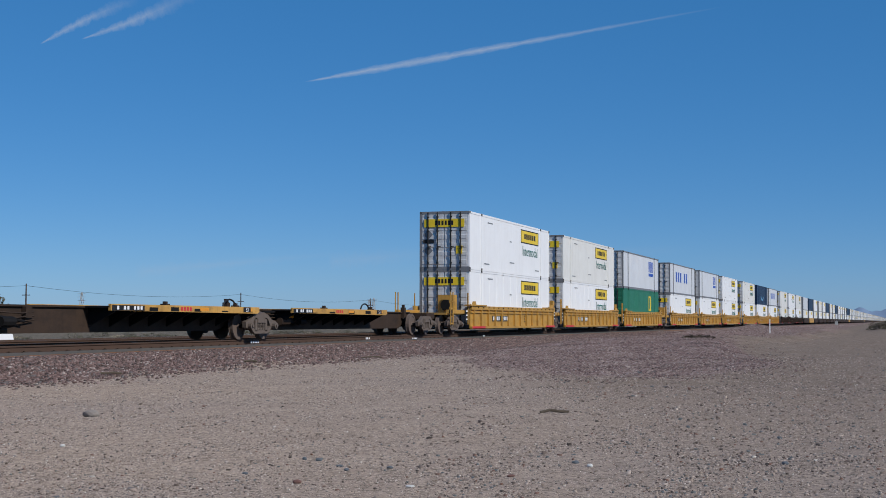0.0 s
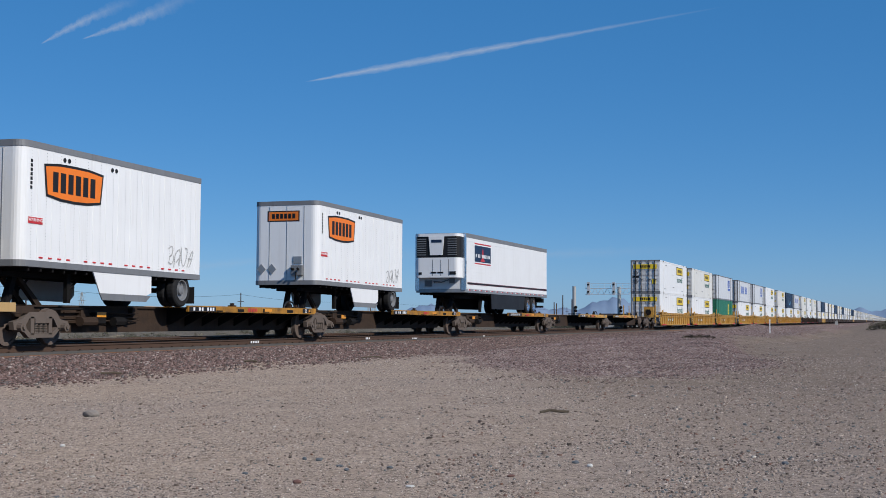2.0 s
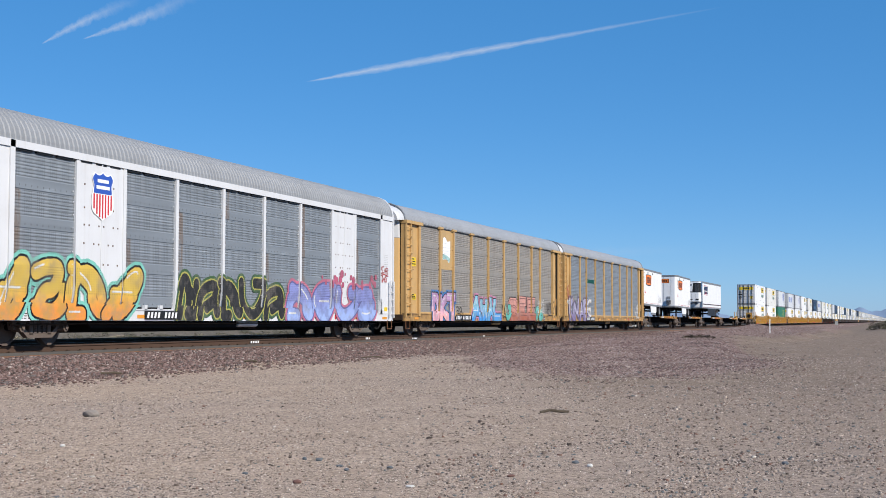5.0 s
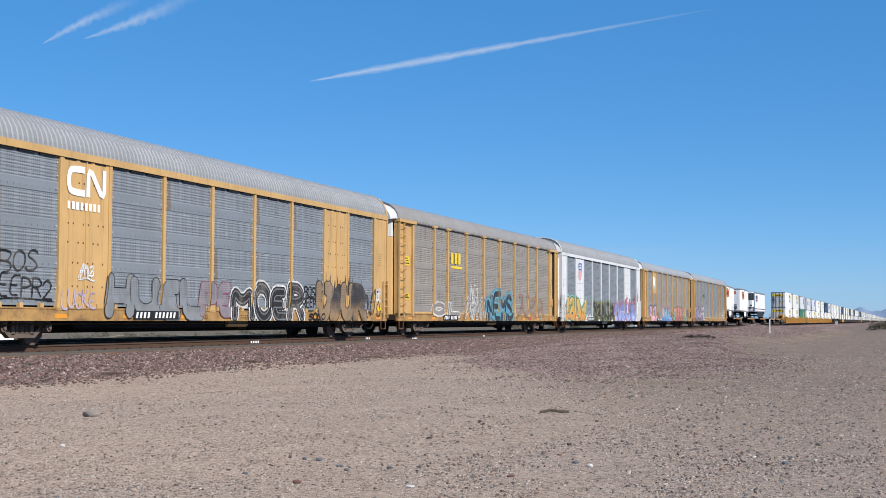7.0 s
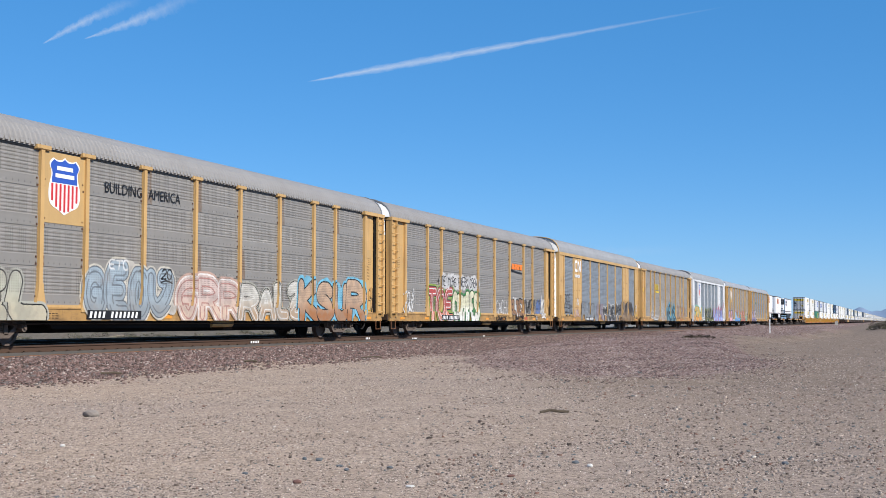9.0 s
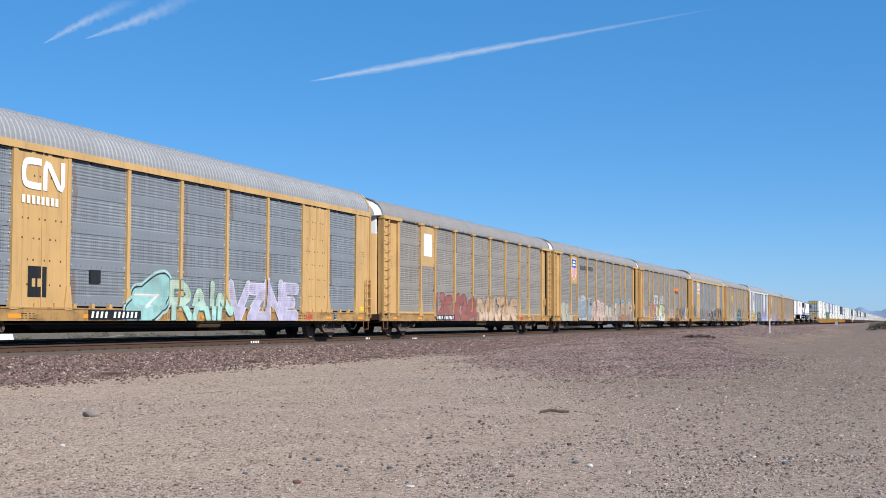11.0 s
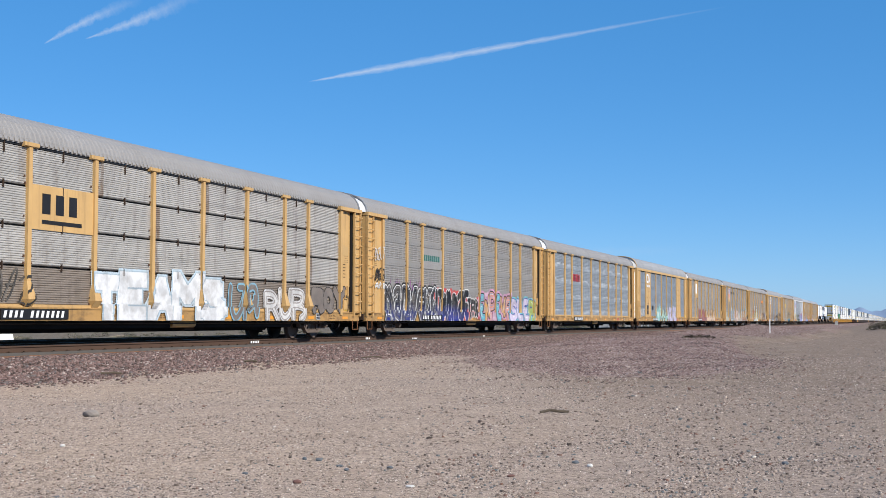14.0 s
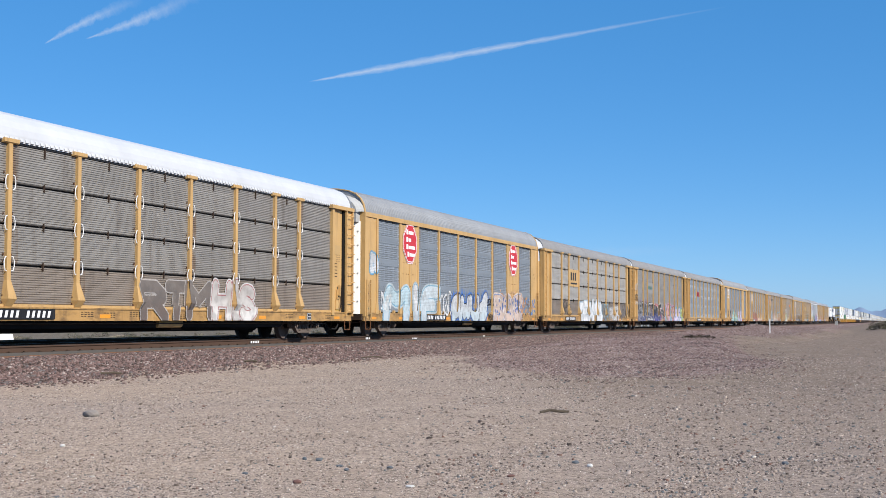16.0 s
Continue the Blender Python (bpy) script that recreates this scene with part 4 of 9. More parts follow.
def rack_sheet(width, height, ribs, material, gap):
    """One ribbed side sheet; its origin is the lower left corner, its face towards -y."""
    key = (round(width, 2), round(height, 2), ribs, material.name, gap)
    deep = 0.017 if gap else 0.009
    if key not in PANELS:
        if gap:
            p, z, pitch = [(0.0, 0.02)], 0.02, (height - 0.06) / ribs
        else:
            p, z, pitch = [(-0.022, 0.0), (-0.022, 0.27), (-0.004, 0.285)], 0.29, (height - 0.34) / ribs
        for _ in range(ribs):
            p += [(-0.004, z + 0.15 * pitch), (-0.004 - deep, z + 0.36 * pitch), (-0.004 - deep, z + 0.70 * pitch), (-0.004, z + 0.9 * pitch)]
            z += pitch
        p += [(-0.004, height - gap)]
        prof = p + [(0.035, height - gap), (0.035, 0.0)]
        PANELS[key] = Solid().along_x(prof[::-1], 0.0, width).mesh("panel", material)
    return PANELS[key]


POSTS = {}


def rack_post(kind, material):
    if (kind, material.name) not in POSTS:
        s = Solid()
        if kind == "A":
            s.box(-0.075, 0.075, -1.595, -1.50, 1.45, 4.86)
            s.along_x([(-1.60, 4.82), (-1.50, 4.82), (-1.50, 4.93), (-1.625, 4.93), (-1.625, 4.84)][::-1], -0.29, 0.29)
            s.along_y([(-0.085, 1.55), (-0.11, 1.35), (-0.22, 0.92), (-0.22, 0.84), (0.22, 0.84), (0.22, 0.92), (0.11, 1.35), (0.085, 1.55)], -1.607, -1.50)
        elif kind == "A_undercut":
            s.box(-0.075, 0.075, -1.595, -1.50, 1.45, 4.86)
            s.along_x([(-1.60, 4.82), (-1.50, 4.82), (-1.50, 4.93), (-1.625, 4.93), (-1.625, 4.84)][::-1], -0.29, 0.29)
            # the foot flares out, then folds back to the sill
            rows = [(1.58, 0.078, -1.597), (1.14, 0.17, -1.715), (0.95, 0.14, -1.585)]
            vs = [(sx * w, y, z) for z, w, y in rows for sx in (-1, 1)] + [(sx * w, -1.50, z) for z, w, y in rows for sx in (-1, 1)]
            s.add(vs, [(0, 2, 3, 1), (2, 4, 5, 3), (0, 6, 8, 2), (2, 8, 10, 4), (1, 3, 9, 7), (3, 5, 11, 9), (0, 1, 7, 6), (4, 10, 11, 5)])
        else:
            s.box(-0.075, 0.075, -1.575, -1.50, 0.9, 4.86)
            s.along_y([(-0.075, 1.5), (-0.17, 0.9), (0.17, 0.9), (0.075, 1.5)], -1.60, -1.50)
        POSTS[(kind, material.name)] = s.mesh("post", material)
    return POSTS[(kind, material.name)]


def roof_profile():
    half = [(1.56, 4.92), (1.55, 5.02), (1.50, 5.16), (1.38, 5.32), (1.18, 5.46), (0.88, 5.57), (0.45, 5.64), (0.0, 5.66)]
    return half + [(-a, z) for a, z in half[::-1][1:]]


def soft_rise(z):
    return min(1.0, (z - 4.92) / 0.6)


def rack_roof(material, x0, x1, ribbed=True, rise=0.0, deep=0.014):
    """Corrugated, arched roof: cross ribs along its whole length."""
    prof = [(y, z + rise * soft_rise(z)) for y, z in roof_profile()]
    s, n, xs = Solid(), len(prof), []
    if ribbed:
        pitch = 0.20
        cnt = int((x1 - x0) / pitch)
        for i in range(cnt):
            a = x0 + i * pitch
            xs += [(a, 0.0), (a + 0.07, 0.0), (a + 0.10, deep), (a + 0.17, deep)]
        xs.append((x1, 0.0))
    else:
        xs = [(x0 + (x1 - x0) * i / 24, 0.0) for i in range(25)]
    vs = []
    for x, up in xs:
        for y, z in prof:
            l = math.hypot(y, z - 4.6)
            vs.append((x, y + up * y / l, z + up * (z - 4.6) / l))
    fs = [(i * n + j, i * n + j + 1, (i + 1) * n + j + 1, (i + 1) * n + j) for i in range(len(xs) - 1) for j in range(n - 1)]
    fs += [tuple(range(n)), tuple(range((len(xs) - 1) * n, len(xs) * n))[::-1]]
    return s.add(vs, fs).mesh("roof", material)


SHARED = {}


def shared(key, make):
    if key not in SHARED:
        SHARED[key] = make()
    return SHARED[key]


def ladder_solid(width, z0, z1, y, rungs):
    s = Solid()
    for k in (0.0, width):
        s.box(k - 0.025, k + 0.025, y, y + 0.05, z0, z1)
    for i in range(rungs):
        z = z0 + (i + 0.5) * (z1 - z0) / rungs
        s.rod((0, y + 0.01, z), (width, y + 0.01, z), 0.016, 6)
    return s


def roof_edge(x_out, sx, rise, material):
    """Strip bent over the arch of the roof at a car's end."""
    prof = [(y, z + rise * soft_rise(z)) for y, z in roof_profile()]
    s, n, vs = Solid(), len(prof), []
    for dx in (0.0, 0.11):
        for up in (-0.01, 0.03):
            for y, z in prof:
                l = math.hypot(y, z - 4.6)
                vs.append((x_out - sx * (dx - 0.02), y + up * y / l, z + up * (z - 4.6) / l))
    fs = []
    for a, b in ((0, 1), (1, 3), (3, 2), (2, 0)):
        fs += [(a * n + j, a * n + j + 1, b * n + j + 1, b * n + j) for j in range(n - 1)]
    return s.add(vs, fs).mesh("roof_edge", material)


def rack_end(car, sx, kind, paint, cap):
    """The end of a rack: corner panel, ladder column, hood, folding door and coupler; sx: +1 front, -1 rear."""
    x_in, x_out = sx * (HALF - 1.75), sx * END[kind]
    lo, hi = min(x_in, x_out), max(x_in, x_out)
    if kind == "A":
        corner = Solid().box(lo, hi, -1.50, -1.40, 0.9, 4.84)
        mid = sx * (END[kind] - 1.05)
        leaf = Solid().box(min(mid, x_in), max(mid, x_in), -1.53, -1.502, 0.95, 4.80)
        part("corner_sheet", shared((kind, "sheet", sx, paint.name), lambda: leaf.mesh("corner_sheet", paint)), paint, car)
        jamb = Solid().box(x_in - 0.10, x_in + 0.10, -1.62, -1.502, 0.84, 4.86)
        part("post", shared((kind, "jamb", sx, paint.name), lambda: jamb.mesh("post", paint)), paint, car)
        part("corner_panel", shared((kind, "corner", kind, sx, paint.name), lambda: corner.mesh("corner_panel", paint)), paint, car)
        col = Solid().box(min(x_out - sx * 0.62, x_out), max(x_out - sx * 0.62, x_out), -1.58, -1.50, 0.86, 4.80)
        for k in (x_out - sx * 0.62, x_out - sx * 0.03):
            col.box(k - 0.04, k + 0.04, -1.66, -1.58, 0.80, 4.80)
        if sx > 0:
            # raised dark strip in place of the shade in the gap by the ladder
            part("door_slot", shared("slot", lambda: Solid().box(x_out - 0.80, x_out - 0.63, -1.545, -1.50, 0.95, 4.78).mesh("door_slot", BLACK_STEEL)), BLACK_STEEL, car, "dark strip standing in for a shaded gap beside the ladder")
        lc = part("ladder_column", shared((kind, "column", sx, paint.name), lambda: col.mesh("ladder_column", paint)), paint, car)
        rung = Solid().tube([(x_out - sx * 0.62, -1.67, 0), (x_out - sx * 0.58, -1.73, -0.02), (x_out - sx * 0.07, -1.73, -0.02), (x_out - sx * 0.03, -1.67, 0)], 0.016, 5)
        for i in range(11):
            part("rung", shared((kind, "rung", sx, paint.name), lambda: rung.mesh("rung", paint)), paint, lc, "", (0, 0, 1.02 + i * 0.36))
        if sx > 0:
            lock = Solid().box(x_in + 0.42, x_in + 0.70, -1.60, -1.53, 1.45, 1.80).box(x_in + 0.36, x_in + 0.76, -1.56, -1.53, 1.05, 1.42)
            lock.box(x_in + 0.50, x_in + 0.58, -1.66, -1.60, 1.55, 1.95)
            part("lock_bracket", shared(("lock", paint.name), lambda: lock.mesh("lock_bracket", paint)), paint, car)
            lever = Solid().tube([(x_in + 0.62, -1.64, 1.92), (x_in + 0.60, -1.66, 1.60), (x_in + 0.66, -1.64, 1.30), (x_in + 0.60, -1.62, 0.98)], 0.022, 6).box(x_in + 0.45, x_in + 0.55, -1.605, -1.60, 1.5, 1.6)
            part("door_lever", shared("lever", lambda: lever.mesh("door_lever", BROWN_STEEL)), BROWN_STEEL, car)
            plate(car, "notice", x_in + 0.2, x_in + 0.75, 3.1, 3.45, YELLOW_TOP, -1.533)
            for k in range(5):
                plate(car, "stencil_line", x_in + 0.30, x_in + 0.52 + 0.02 * (k % 2), 2.75 - 0.12 * k, 2.775 - 0.12 * k, BROWN_STEEL, -1.533)
        hood = Solid().box(min(x_in - sx * 0.25, x_out + sx * 0.03), max(x_in - sx * 0.25, x_out + sx * 0.03), -1.68, -1.30, 4.80, 4.93)
        part("hood", shared((kind, "hood", sx, paint.name), lambda: hood.mesh("hood", paint)), paint, car)
    else:
        corner = Solid().box(lo, hi, -1.56, -1.44, 0.9, 4.92)
        corner.box(x_in - 0.09, x_in + 0.09, -1.60, -1.56, 0.9, 4.92)
        part("corner_panel", shared((kind, "corner", kind, sx, paint.name), lambda: corner.mesh("corner_panel", paint)), paint, car)
        lad = ladder_solid(0.42, 0.75, 2.25, -1.68, 5)
        part("ladder", shared((kind, "lad", paint.name), lambda: lad.mesh("ladder", paint)), paint, car, "", (x_out - sx * 0.3 - 0.21, 0, 0))
        door_rail = Solid().box(x_out - sx * 0.03 - 0.05, x_out - sx * 0.03 + 0.05, -1.62, -1.30, 0.8, 4.9)
        part("corner_post", shared((kind, "cpost", sx, paint.name), lambda: door_rail.mesh("corner_post", paint)), paint, car)
    # end doors in radial halves, pale cap above them
    half_door, bulge, door_top = (1.42, 0.44, 4.55) if kind == "B" else (1.36, 0.34, 4.16)
    # shade round the door is put in as a flat black sheet
    part("recess", shared((kind, "recess", sx), lambda: Solid().box(min(x_out - sx * 0.06, x_out - sx * 0.02), max(x_out - sx * 0.06, x_out - sx * 0.02), -1.49, 1.49, 0.93, 4.9).mesh("recess", BLACK)), BLACK, car, "black sheet standing in for the shade round the end door")
    arc = [(x_out + sx * bulge * math.cos(a), half_door * math.sin(a)) for a in [radians(d) for d in range(-90, 91, 15)]]
    def door_mesh(z0, z1, mat, nm):
        s = Solid()
        n = len(arc)
        vs = [(x, y, z0) for x, y in arc] + [(x, y, z1) for x, y in arc]
        s.add(vs, [(i, i + 1, i + 1 + n, i + n) if sx > 0 else (i + n, i + 1 + n, i + 1, i) for i in range(n - 1)] + [tuple(range(n, 2 * n))])
        return s.mesh(nm, mat)
    door = OFFWHITE if kind == "B" else paint
    part("end_door", shared((kind, "door", sx, door.name), lambda: door_mesh(0.9, door_top, door, "end_door")), door, car, "curved end door")
    part("roof_edge", shared((kind, "redge", sx, paint.name), lambda: roof_edge(x_out, sx, 0.2 if kind == "B" else 0.07, paint if kind == "B" else GREY_RAIL)), paint if kind == "B" else GREY_RAIL, car, "edge strip at the roof's end")
    for k in range(6 if kind == "B" else 0):
        part("door_bolt", shared((kind, "dbolt", sx), lambda: Solid().box(-0.016, 0.016, -0.02, 0.02, -0.016, 0.016).mesh("door_bolt", BLACK_STEEL)), BLACK_STEEL, car, "", (x_out + sx * 0.16, -1.37, 1.4 + k * 0.55))
    cap = CONCRETE if kind == "B" else cap
    cap_prof = [(y, z) for y, z in roof_profile()]
    def cap_mesh():
        s, n, vs = Solid(), len(cap_prof), []
        steps = [(0.0, 1.0), (0.18, 0.985), (0.34, 0.95), (0.45, 0.90)]
        for dx, sc in steps:
            vs += [(x_out + sx * dx, y * sc, 4.56 + (z - 4.56) * sc) for y, z in cap_prof]
        fs = [(i * n + j, i * n + j + 1, (i + 1) * n + j + 1, (i + 1) * n + j) for i in range(3) for j in range(n - 1)]
        fs.append(tuple(range(3 * n, 4 * n)))
        s.add(vs, fs)
        if kind == "A":
            n = len(arc)
            wall = [(x, y, 4.17) for x, y in arc] + [(x + sx * 0.05, y * 0.99, 4.98) for x, y in arc]
            s.add(wall, [(i, i + 1, i + 1 + n, i + n) if sx > 0 else (i + n, i + 1 + n, i + 1, i) for i in range(n - 1)])
        else:
            s.box(min(x_out, x_out + sx * 0.42), max(x_out, x_out + sx * 0.42), -1.38, 1.38, 4.5, 4.96)
        return s.mesh("end_cap", cap)
    part("end_cap", shared((kind, "cap", sx, cap.name, kind), cap_mesh), cap, car, "pale end cap below the roof")
    if kind == "A" and sx < 0:
        cw = words("lettering", "FREIGHT CAR", 0.17, BLACK, car, (x_out - 0.38, -0.45, 4.42), "black lettering FREIGHT CAR")
        cw.rotation_euler[2] = radians(-90)
    part("coupler", shared((kind, "coupler", sx), lambda: Solid().box(min(x_out, x_out + sx * 0.48), max(x_out, x_out + sx * 0.48), -0.13, 0.13, 0.62, 0.88).box(x_out + sx * 0.30 - 0.1, x_out + sx * 0.30 + 0.1, -0.2, 0.2, 0.58, 0.92).mesh("coupler", BLACK_STEEL)), BLACK_STEEL, car)
    hose = Solid().tube([(x_out - sx * 0.1, -0.45, 0.66), (x_out + sx * 0.12, -0.5, 0.45), (x_out + sx * 0.3, -0.48, 0.30), (x_out + sx * 0.5, -0.4, 0.32)], 0.03, 6)
    part("air_hose", shared((kind, "hose", sx), lambda: hose.mesh("air_hose", RUBBER)), RUBBER, car)
    rod = Solid().tube([(x_out - sx * 0.05, -1.5, 0.62), (x_out + sx * 0.08, -1.3, 0.56), (x_out + sx * 0.12, -0.5, 0.60)], 0.02, 5)
    part("uncoupling_lever", shared((kind, "urod", sx), lambda: rod.mesh("uncoupling_lever", BROWN_STEEL)), BROWN_STEEL, car)
    beam = Solid().box(min(x_out - sx * 0.12, x_out + sx * 0.16), max(x_out - sx * 0.12, x_out + sx * 0.16), -1.52, 1.52, 0.66, 0.90)
    part("end_sill", shared((kind, "esill", sx, paint.name), lambda: beam.mesh("end_sill", BROWN_STEEL)), BROWN_STEEL, car)
    step = Solid().tube([(x_out - sx * 0.65, -1.58, 0.66), (x_out - sx * 0.65, -1.58, 0.30), (x_out - sx * 0.15, -1.58, 0.30), (x_out - sx * 0.15, -1.58, 0.66)], 0.018, 6)
    part("step", shared((kind, "step", sx), lambda: step.mesh("step", ORANGE_RUST)), ORANGE_RUST, car)


def autorack(u, label, kind="A", paint=YELLOW, panel=PANEL, roof=ROOF, rows=4, gap=0.0, ribs=7, cap=ROOF_WHITE, brackets=False, wide_at=(), splashed=None):
    car = thing("autorack_car", label, "autorack", "autorack cars in the train")
    rolling(car, u)
    bays = BAYS_A if kind == "A" else BAYS_B
    roof = ROOF_BLUE if kind == "B" else roof
    top = 4.86 if kind == "A" else 4.74
    if gap:
        PLAIN_SIDES.add(car.name)
    flats = [(bays[i] - HALF, bays[i + 1] - HALF, -1.575) for i in wide_at]
    jamb = 0.105
    flats += [(-HALF - 0.2, bays[0] - HALF - jamb, -1.567), (bays[-1] - HALF + jamb, HALF + 0.2, -1.567)]
    for b in (bays[0], bays[-1]):
        flats.append((b - HALF - jamb, b - HALF + jamb, -1.628 if kind == "A" else -1.608))
    ZONES[car.name] = ([b - HALF for b in (bays[1:-1] if kind == "A" else bays)], flats, -1.542 if gap else -1.532)
    end = END[kind]
    # underframe
    sill = Solid().box(-end, end, -1.58, -1.48, 0.62, 0.93).box(-end, end, 1.48, 1.58, 0.62, 0.93).box(-end, end, -1.60, -1.46, 0.915, 0.955)
    sm = SILL_YELLOW if paint is YELLOW else paint
    part("side_sill", shared((kind, "sill", paint.name), lambda: sill.mesh("side_sill", sm)), sm, car)
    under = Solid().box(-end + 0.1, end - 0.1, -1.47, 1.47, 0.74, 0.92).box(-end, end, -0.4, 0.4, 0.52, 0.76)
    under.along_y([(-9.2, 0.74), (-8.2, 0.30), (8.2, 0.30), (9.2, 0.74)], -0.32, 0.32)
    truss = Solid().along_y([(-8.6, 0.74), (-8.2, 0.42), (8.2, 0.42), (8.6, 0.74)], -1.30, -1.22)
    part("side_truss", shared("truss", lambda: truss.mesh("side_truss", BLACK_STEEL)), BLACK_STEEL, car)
    tank = Solid().rod((0.0, -1.28, 0.55), (1.35, -1.28, 0.55), 0.13, 12)
    part("air_tank", shared(("tank", paint.name), lambda: tank.mesh("air_tank", paint)), paint, car)
    valve = Solid().box(1.2, 1.8, -1.1, -0.7, 0.35, 0.74)
    part("brake_valve", shared("valve", lambda: valve.mesh("brake_valve", BROWN_STEEL)), BROWN_STEEL, car)
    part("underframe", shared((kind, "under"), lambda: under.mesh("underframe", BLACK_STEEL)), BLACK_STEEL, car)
    pipe = Solid().tube([(-11.8, -1.42, 0.52), (-8.8, -1.42, 0.55), (8.8, -1.42, 0.55), (11.8, -1.42, 0.52)], 0.02, 5)
    part("brake_pipe", shared("pipe", lambda: pipe.mesh("brake_pipe", BROWN_STEEL)), BROWN_STEEL, car)
    for bx in (-10.3, 10.3):
        bogie(car, bx)
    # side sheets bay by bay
    # black sheet behind the panels stands in for interior shade; second box: far side
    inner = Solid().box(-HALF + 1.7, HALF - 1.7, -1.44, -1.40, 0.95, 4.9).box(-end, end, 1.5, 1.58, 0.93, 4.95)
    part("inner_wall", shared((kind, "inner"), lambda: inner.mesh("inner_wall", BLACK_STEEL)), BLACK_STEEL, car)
    height = (top - 1.0) / rows
    for i, (a, b) in enumerate(zip(bays, bays[1:])):
        if i in wide_at:
            s = Solid().box(a - HALF, b - HALF, -1.555, -1.45, 0.95, top + 0.1).box((a + b) / 2 - HALF - 0.02, (a + b) / 2 - HALF + 0.02, -1.57, -1.555, 0.95, top)
            blank = part("blank_panel", s, paint, car, "plain painted panel between the ribbed sheets")
            holes = Solid()
            for zz in (1.5, 2.1, 2.62, 3.1, 3.55, 4.15):
                for k in range(8):
                    xx = a - HALF + 0.32 + k * (b - a - 0.64) / 7
                    if (k + int(zz * 10)) % 3:
                        holes.box(xx - 0.022, xx + 0.022, -1.562, -1.55, zz - 0.022, zz + 0.022)
            tagged(part("bolts", holes, RUST, blank), kind="stuff")
            continue
        for r in range(rows):
            face = splashed if splashed and r == 0 else panel
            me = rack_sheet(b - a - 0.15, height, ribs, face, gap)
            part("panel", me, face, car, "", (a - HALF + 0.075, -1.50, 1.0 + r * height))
    for i, b in enumerate(bays):
        if kind == "A" and i in (0, len(bays) - 1):
            continue
        part("post", rack_post("A_undercut" if gap else kind, paint), paint, car, "", (b - HALF, 0, 0))
        tagged(part("bolts", shared(("bolts", rows, kind), lambda: bolt_mesh(height, rows, kind)), GALV if kind == "B" else RUST, car, "", (b - HALF, 0, 0)), kind="stuff")
        if gap and i + 2 < len(bays):
            part("hanger_strap", shared(("strap", rows), lambda: strap_mesh(height, rows)), BROWN_STEEL, car, "", ((b + bays[i + 1]) / 2 - HALF, 0, 0))
        if brackets:
            s = shared("brackets", lambda: bracket_mesh(height))
            part("bracket", s, WHITE, car, "", (b - HALF, 0, 0))
    if kind == "B":
        chord = Solid().box(-end, end, -1.60, -1.45, 4.75, 4.93)
        part("top_chord", shared(("chord", paint.name), lambda: chord.mesh("top_chord", paint)), paint, car)
        # solid black dashes imitate the shaded slits below the chord
        shade_dashes = Solid()
        for a, b in zip(bays, bays[1:]):
            for k in range(3):
                xa = a + 0.14 + k * (b - a - 0.2) / 3
                shade_dashes.box(xa - HALF, xa - HALF + (b - a - 0.2) / 3 - 0.18, -1.565, -1.46, 4.70, 4.752)
        tagged(part("chord_slit", shared("chord_slit", lambda: shade_dashes.mesh("chord_slit", BLACK)), BLACK, car), "black dashes standing in for shaded slits under the top chord", kind="stuff")
        low = Solid()
        for k in range(30):
            low.box(-HALF + 2 + k * 0.82, -HALF + 2.14 + k * 0.82, -1.60, -1.5, 0.93, 1.06)
        part("lug", shared(("lug", paint.name), lambda: low.mesh("lug", paint)), paint, car)
    else:
        eave = Solid().box(-end + 0.2, end - 0.2, -1.56, -1.45, 4.87, 4.93)
        # shade line under the eave, added as a solid black strip
        part("eave_gap", shared("eave_gap", lambda: Solid().box(-HALF + 1.8, HALF - 1.8, -1.538, -1.46, 4.825, 4.868).mesh("eave_gap", BLACK)), BLACK, car, "black strip standing in for the shade under the eave")
        part("eave", shared(("eave", roof.name), lambda: eave.mesh("eave", roof)), roof, car)
        teeth = Solid()
        for k in range(int((2 * end - 0.5) / 0.2)):
            xa = -end + 0.25 + 0.2 * k
            teeth.add([(xa, -1.562, 4.99), (xa + 0.11, -1.562, 4.99), (xa + 0.11, -1.60, 4.90), (xa, -1.60, 4.90), (xa, -1.55, 4.87), (xa + 0.11, -1.55, 4.87)], [(0, 3, 2, 1), (3, 4, 5, 2), (0, 4, 3), (1, 2, 5)])
        tagged(part("eave_teeth", shared(("teeth", roof.name), lambda: teeth.mesh("eave_teeth", roof)), roof, car, "serrated lower edge of the roof sheets"), kind="stuff")
        curb = Solid().box(-HALF + 1.85, HALF - 1.85, -1.57, -1.49, 0.95, 1.02)
        part("curb", shared(("curb", paint.name), lambda: curb.mesh("curb", paint)), paint, car)
    ribbed = roof is not ROOF_WHITE
    part("roof", shared(("roof", roof.name, kind), lambda: rack_roof(roof, -end + 0.02, end - 0.02, ribbed, 0.2 if kind == "B" else 0.12 if not ribbed else 0.07, 0.019 if kind == "B" else 0.007)), roof, car, "arched corrugated roof")
    for sx in (-1, 1):
        rack_end(car, sx, kind, paint, cap)
    # reflector plates on the sill
    for k in range(9):
        part("reflector", shared("refl", lambda: Solid().box(0, 0.5, -1.586, -1.58, 0.69, 0.79).mesh("reflector", ORANGE)), ORANGE, car, "", (-12.6 + k * 3.1, 0, 0))
    cs = plate(car, "stencil_board", 23.55 - HALF, 23.9 - HALF, 0.66, 0.90, BLACK, -1.582, "black board with white frame lines")
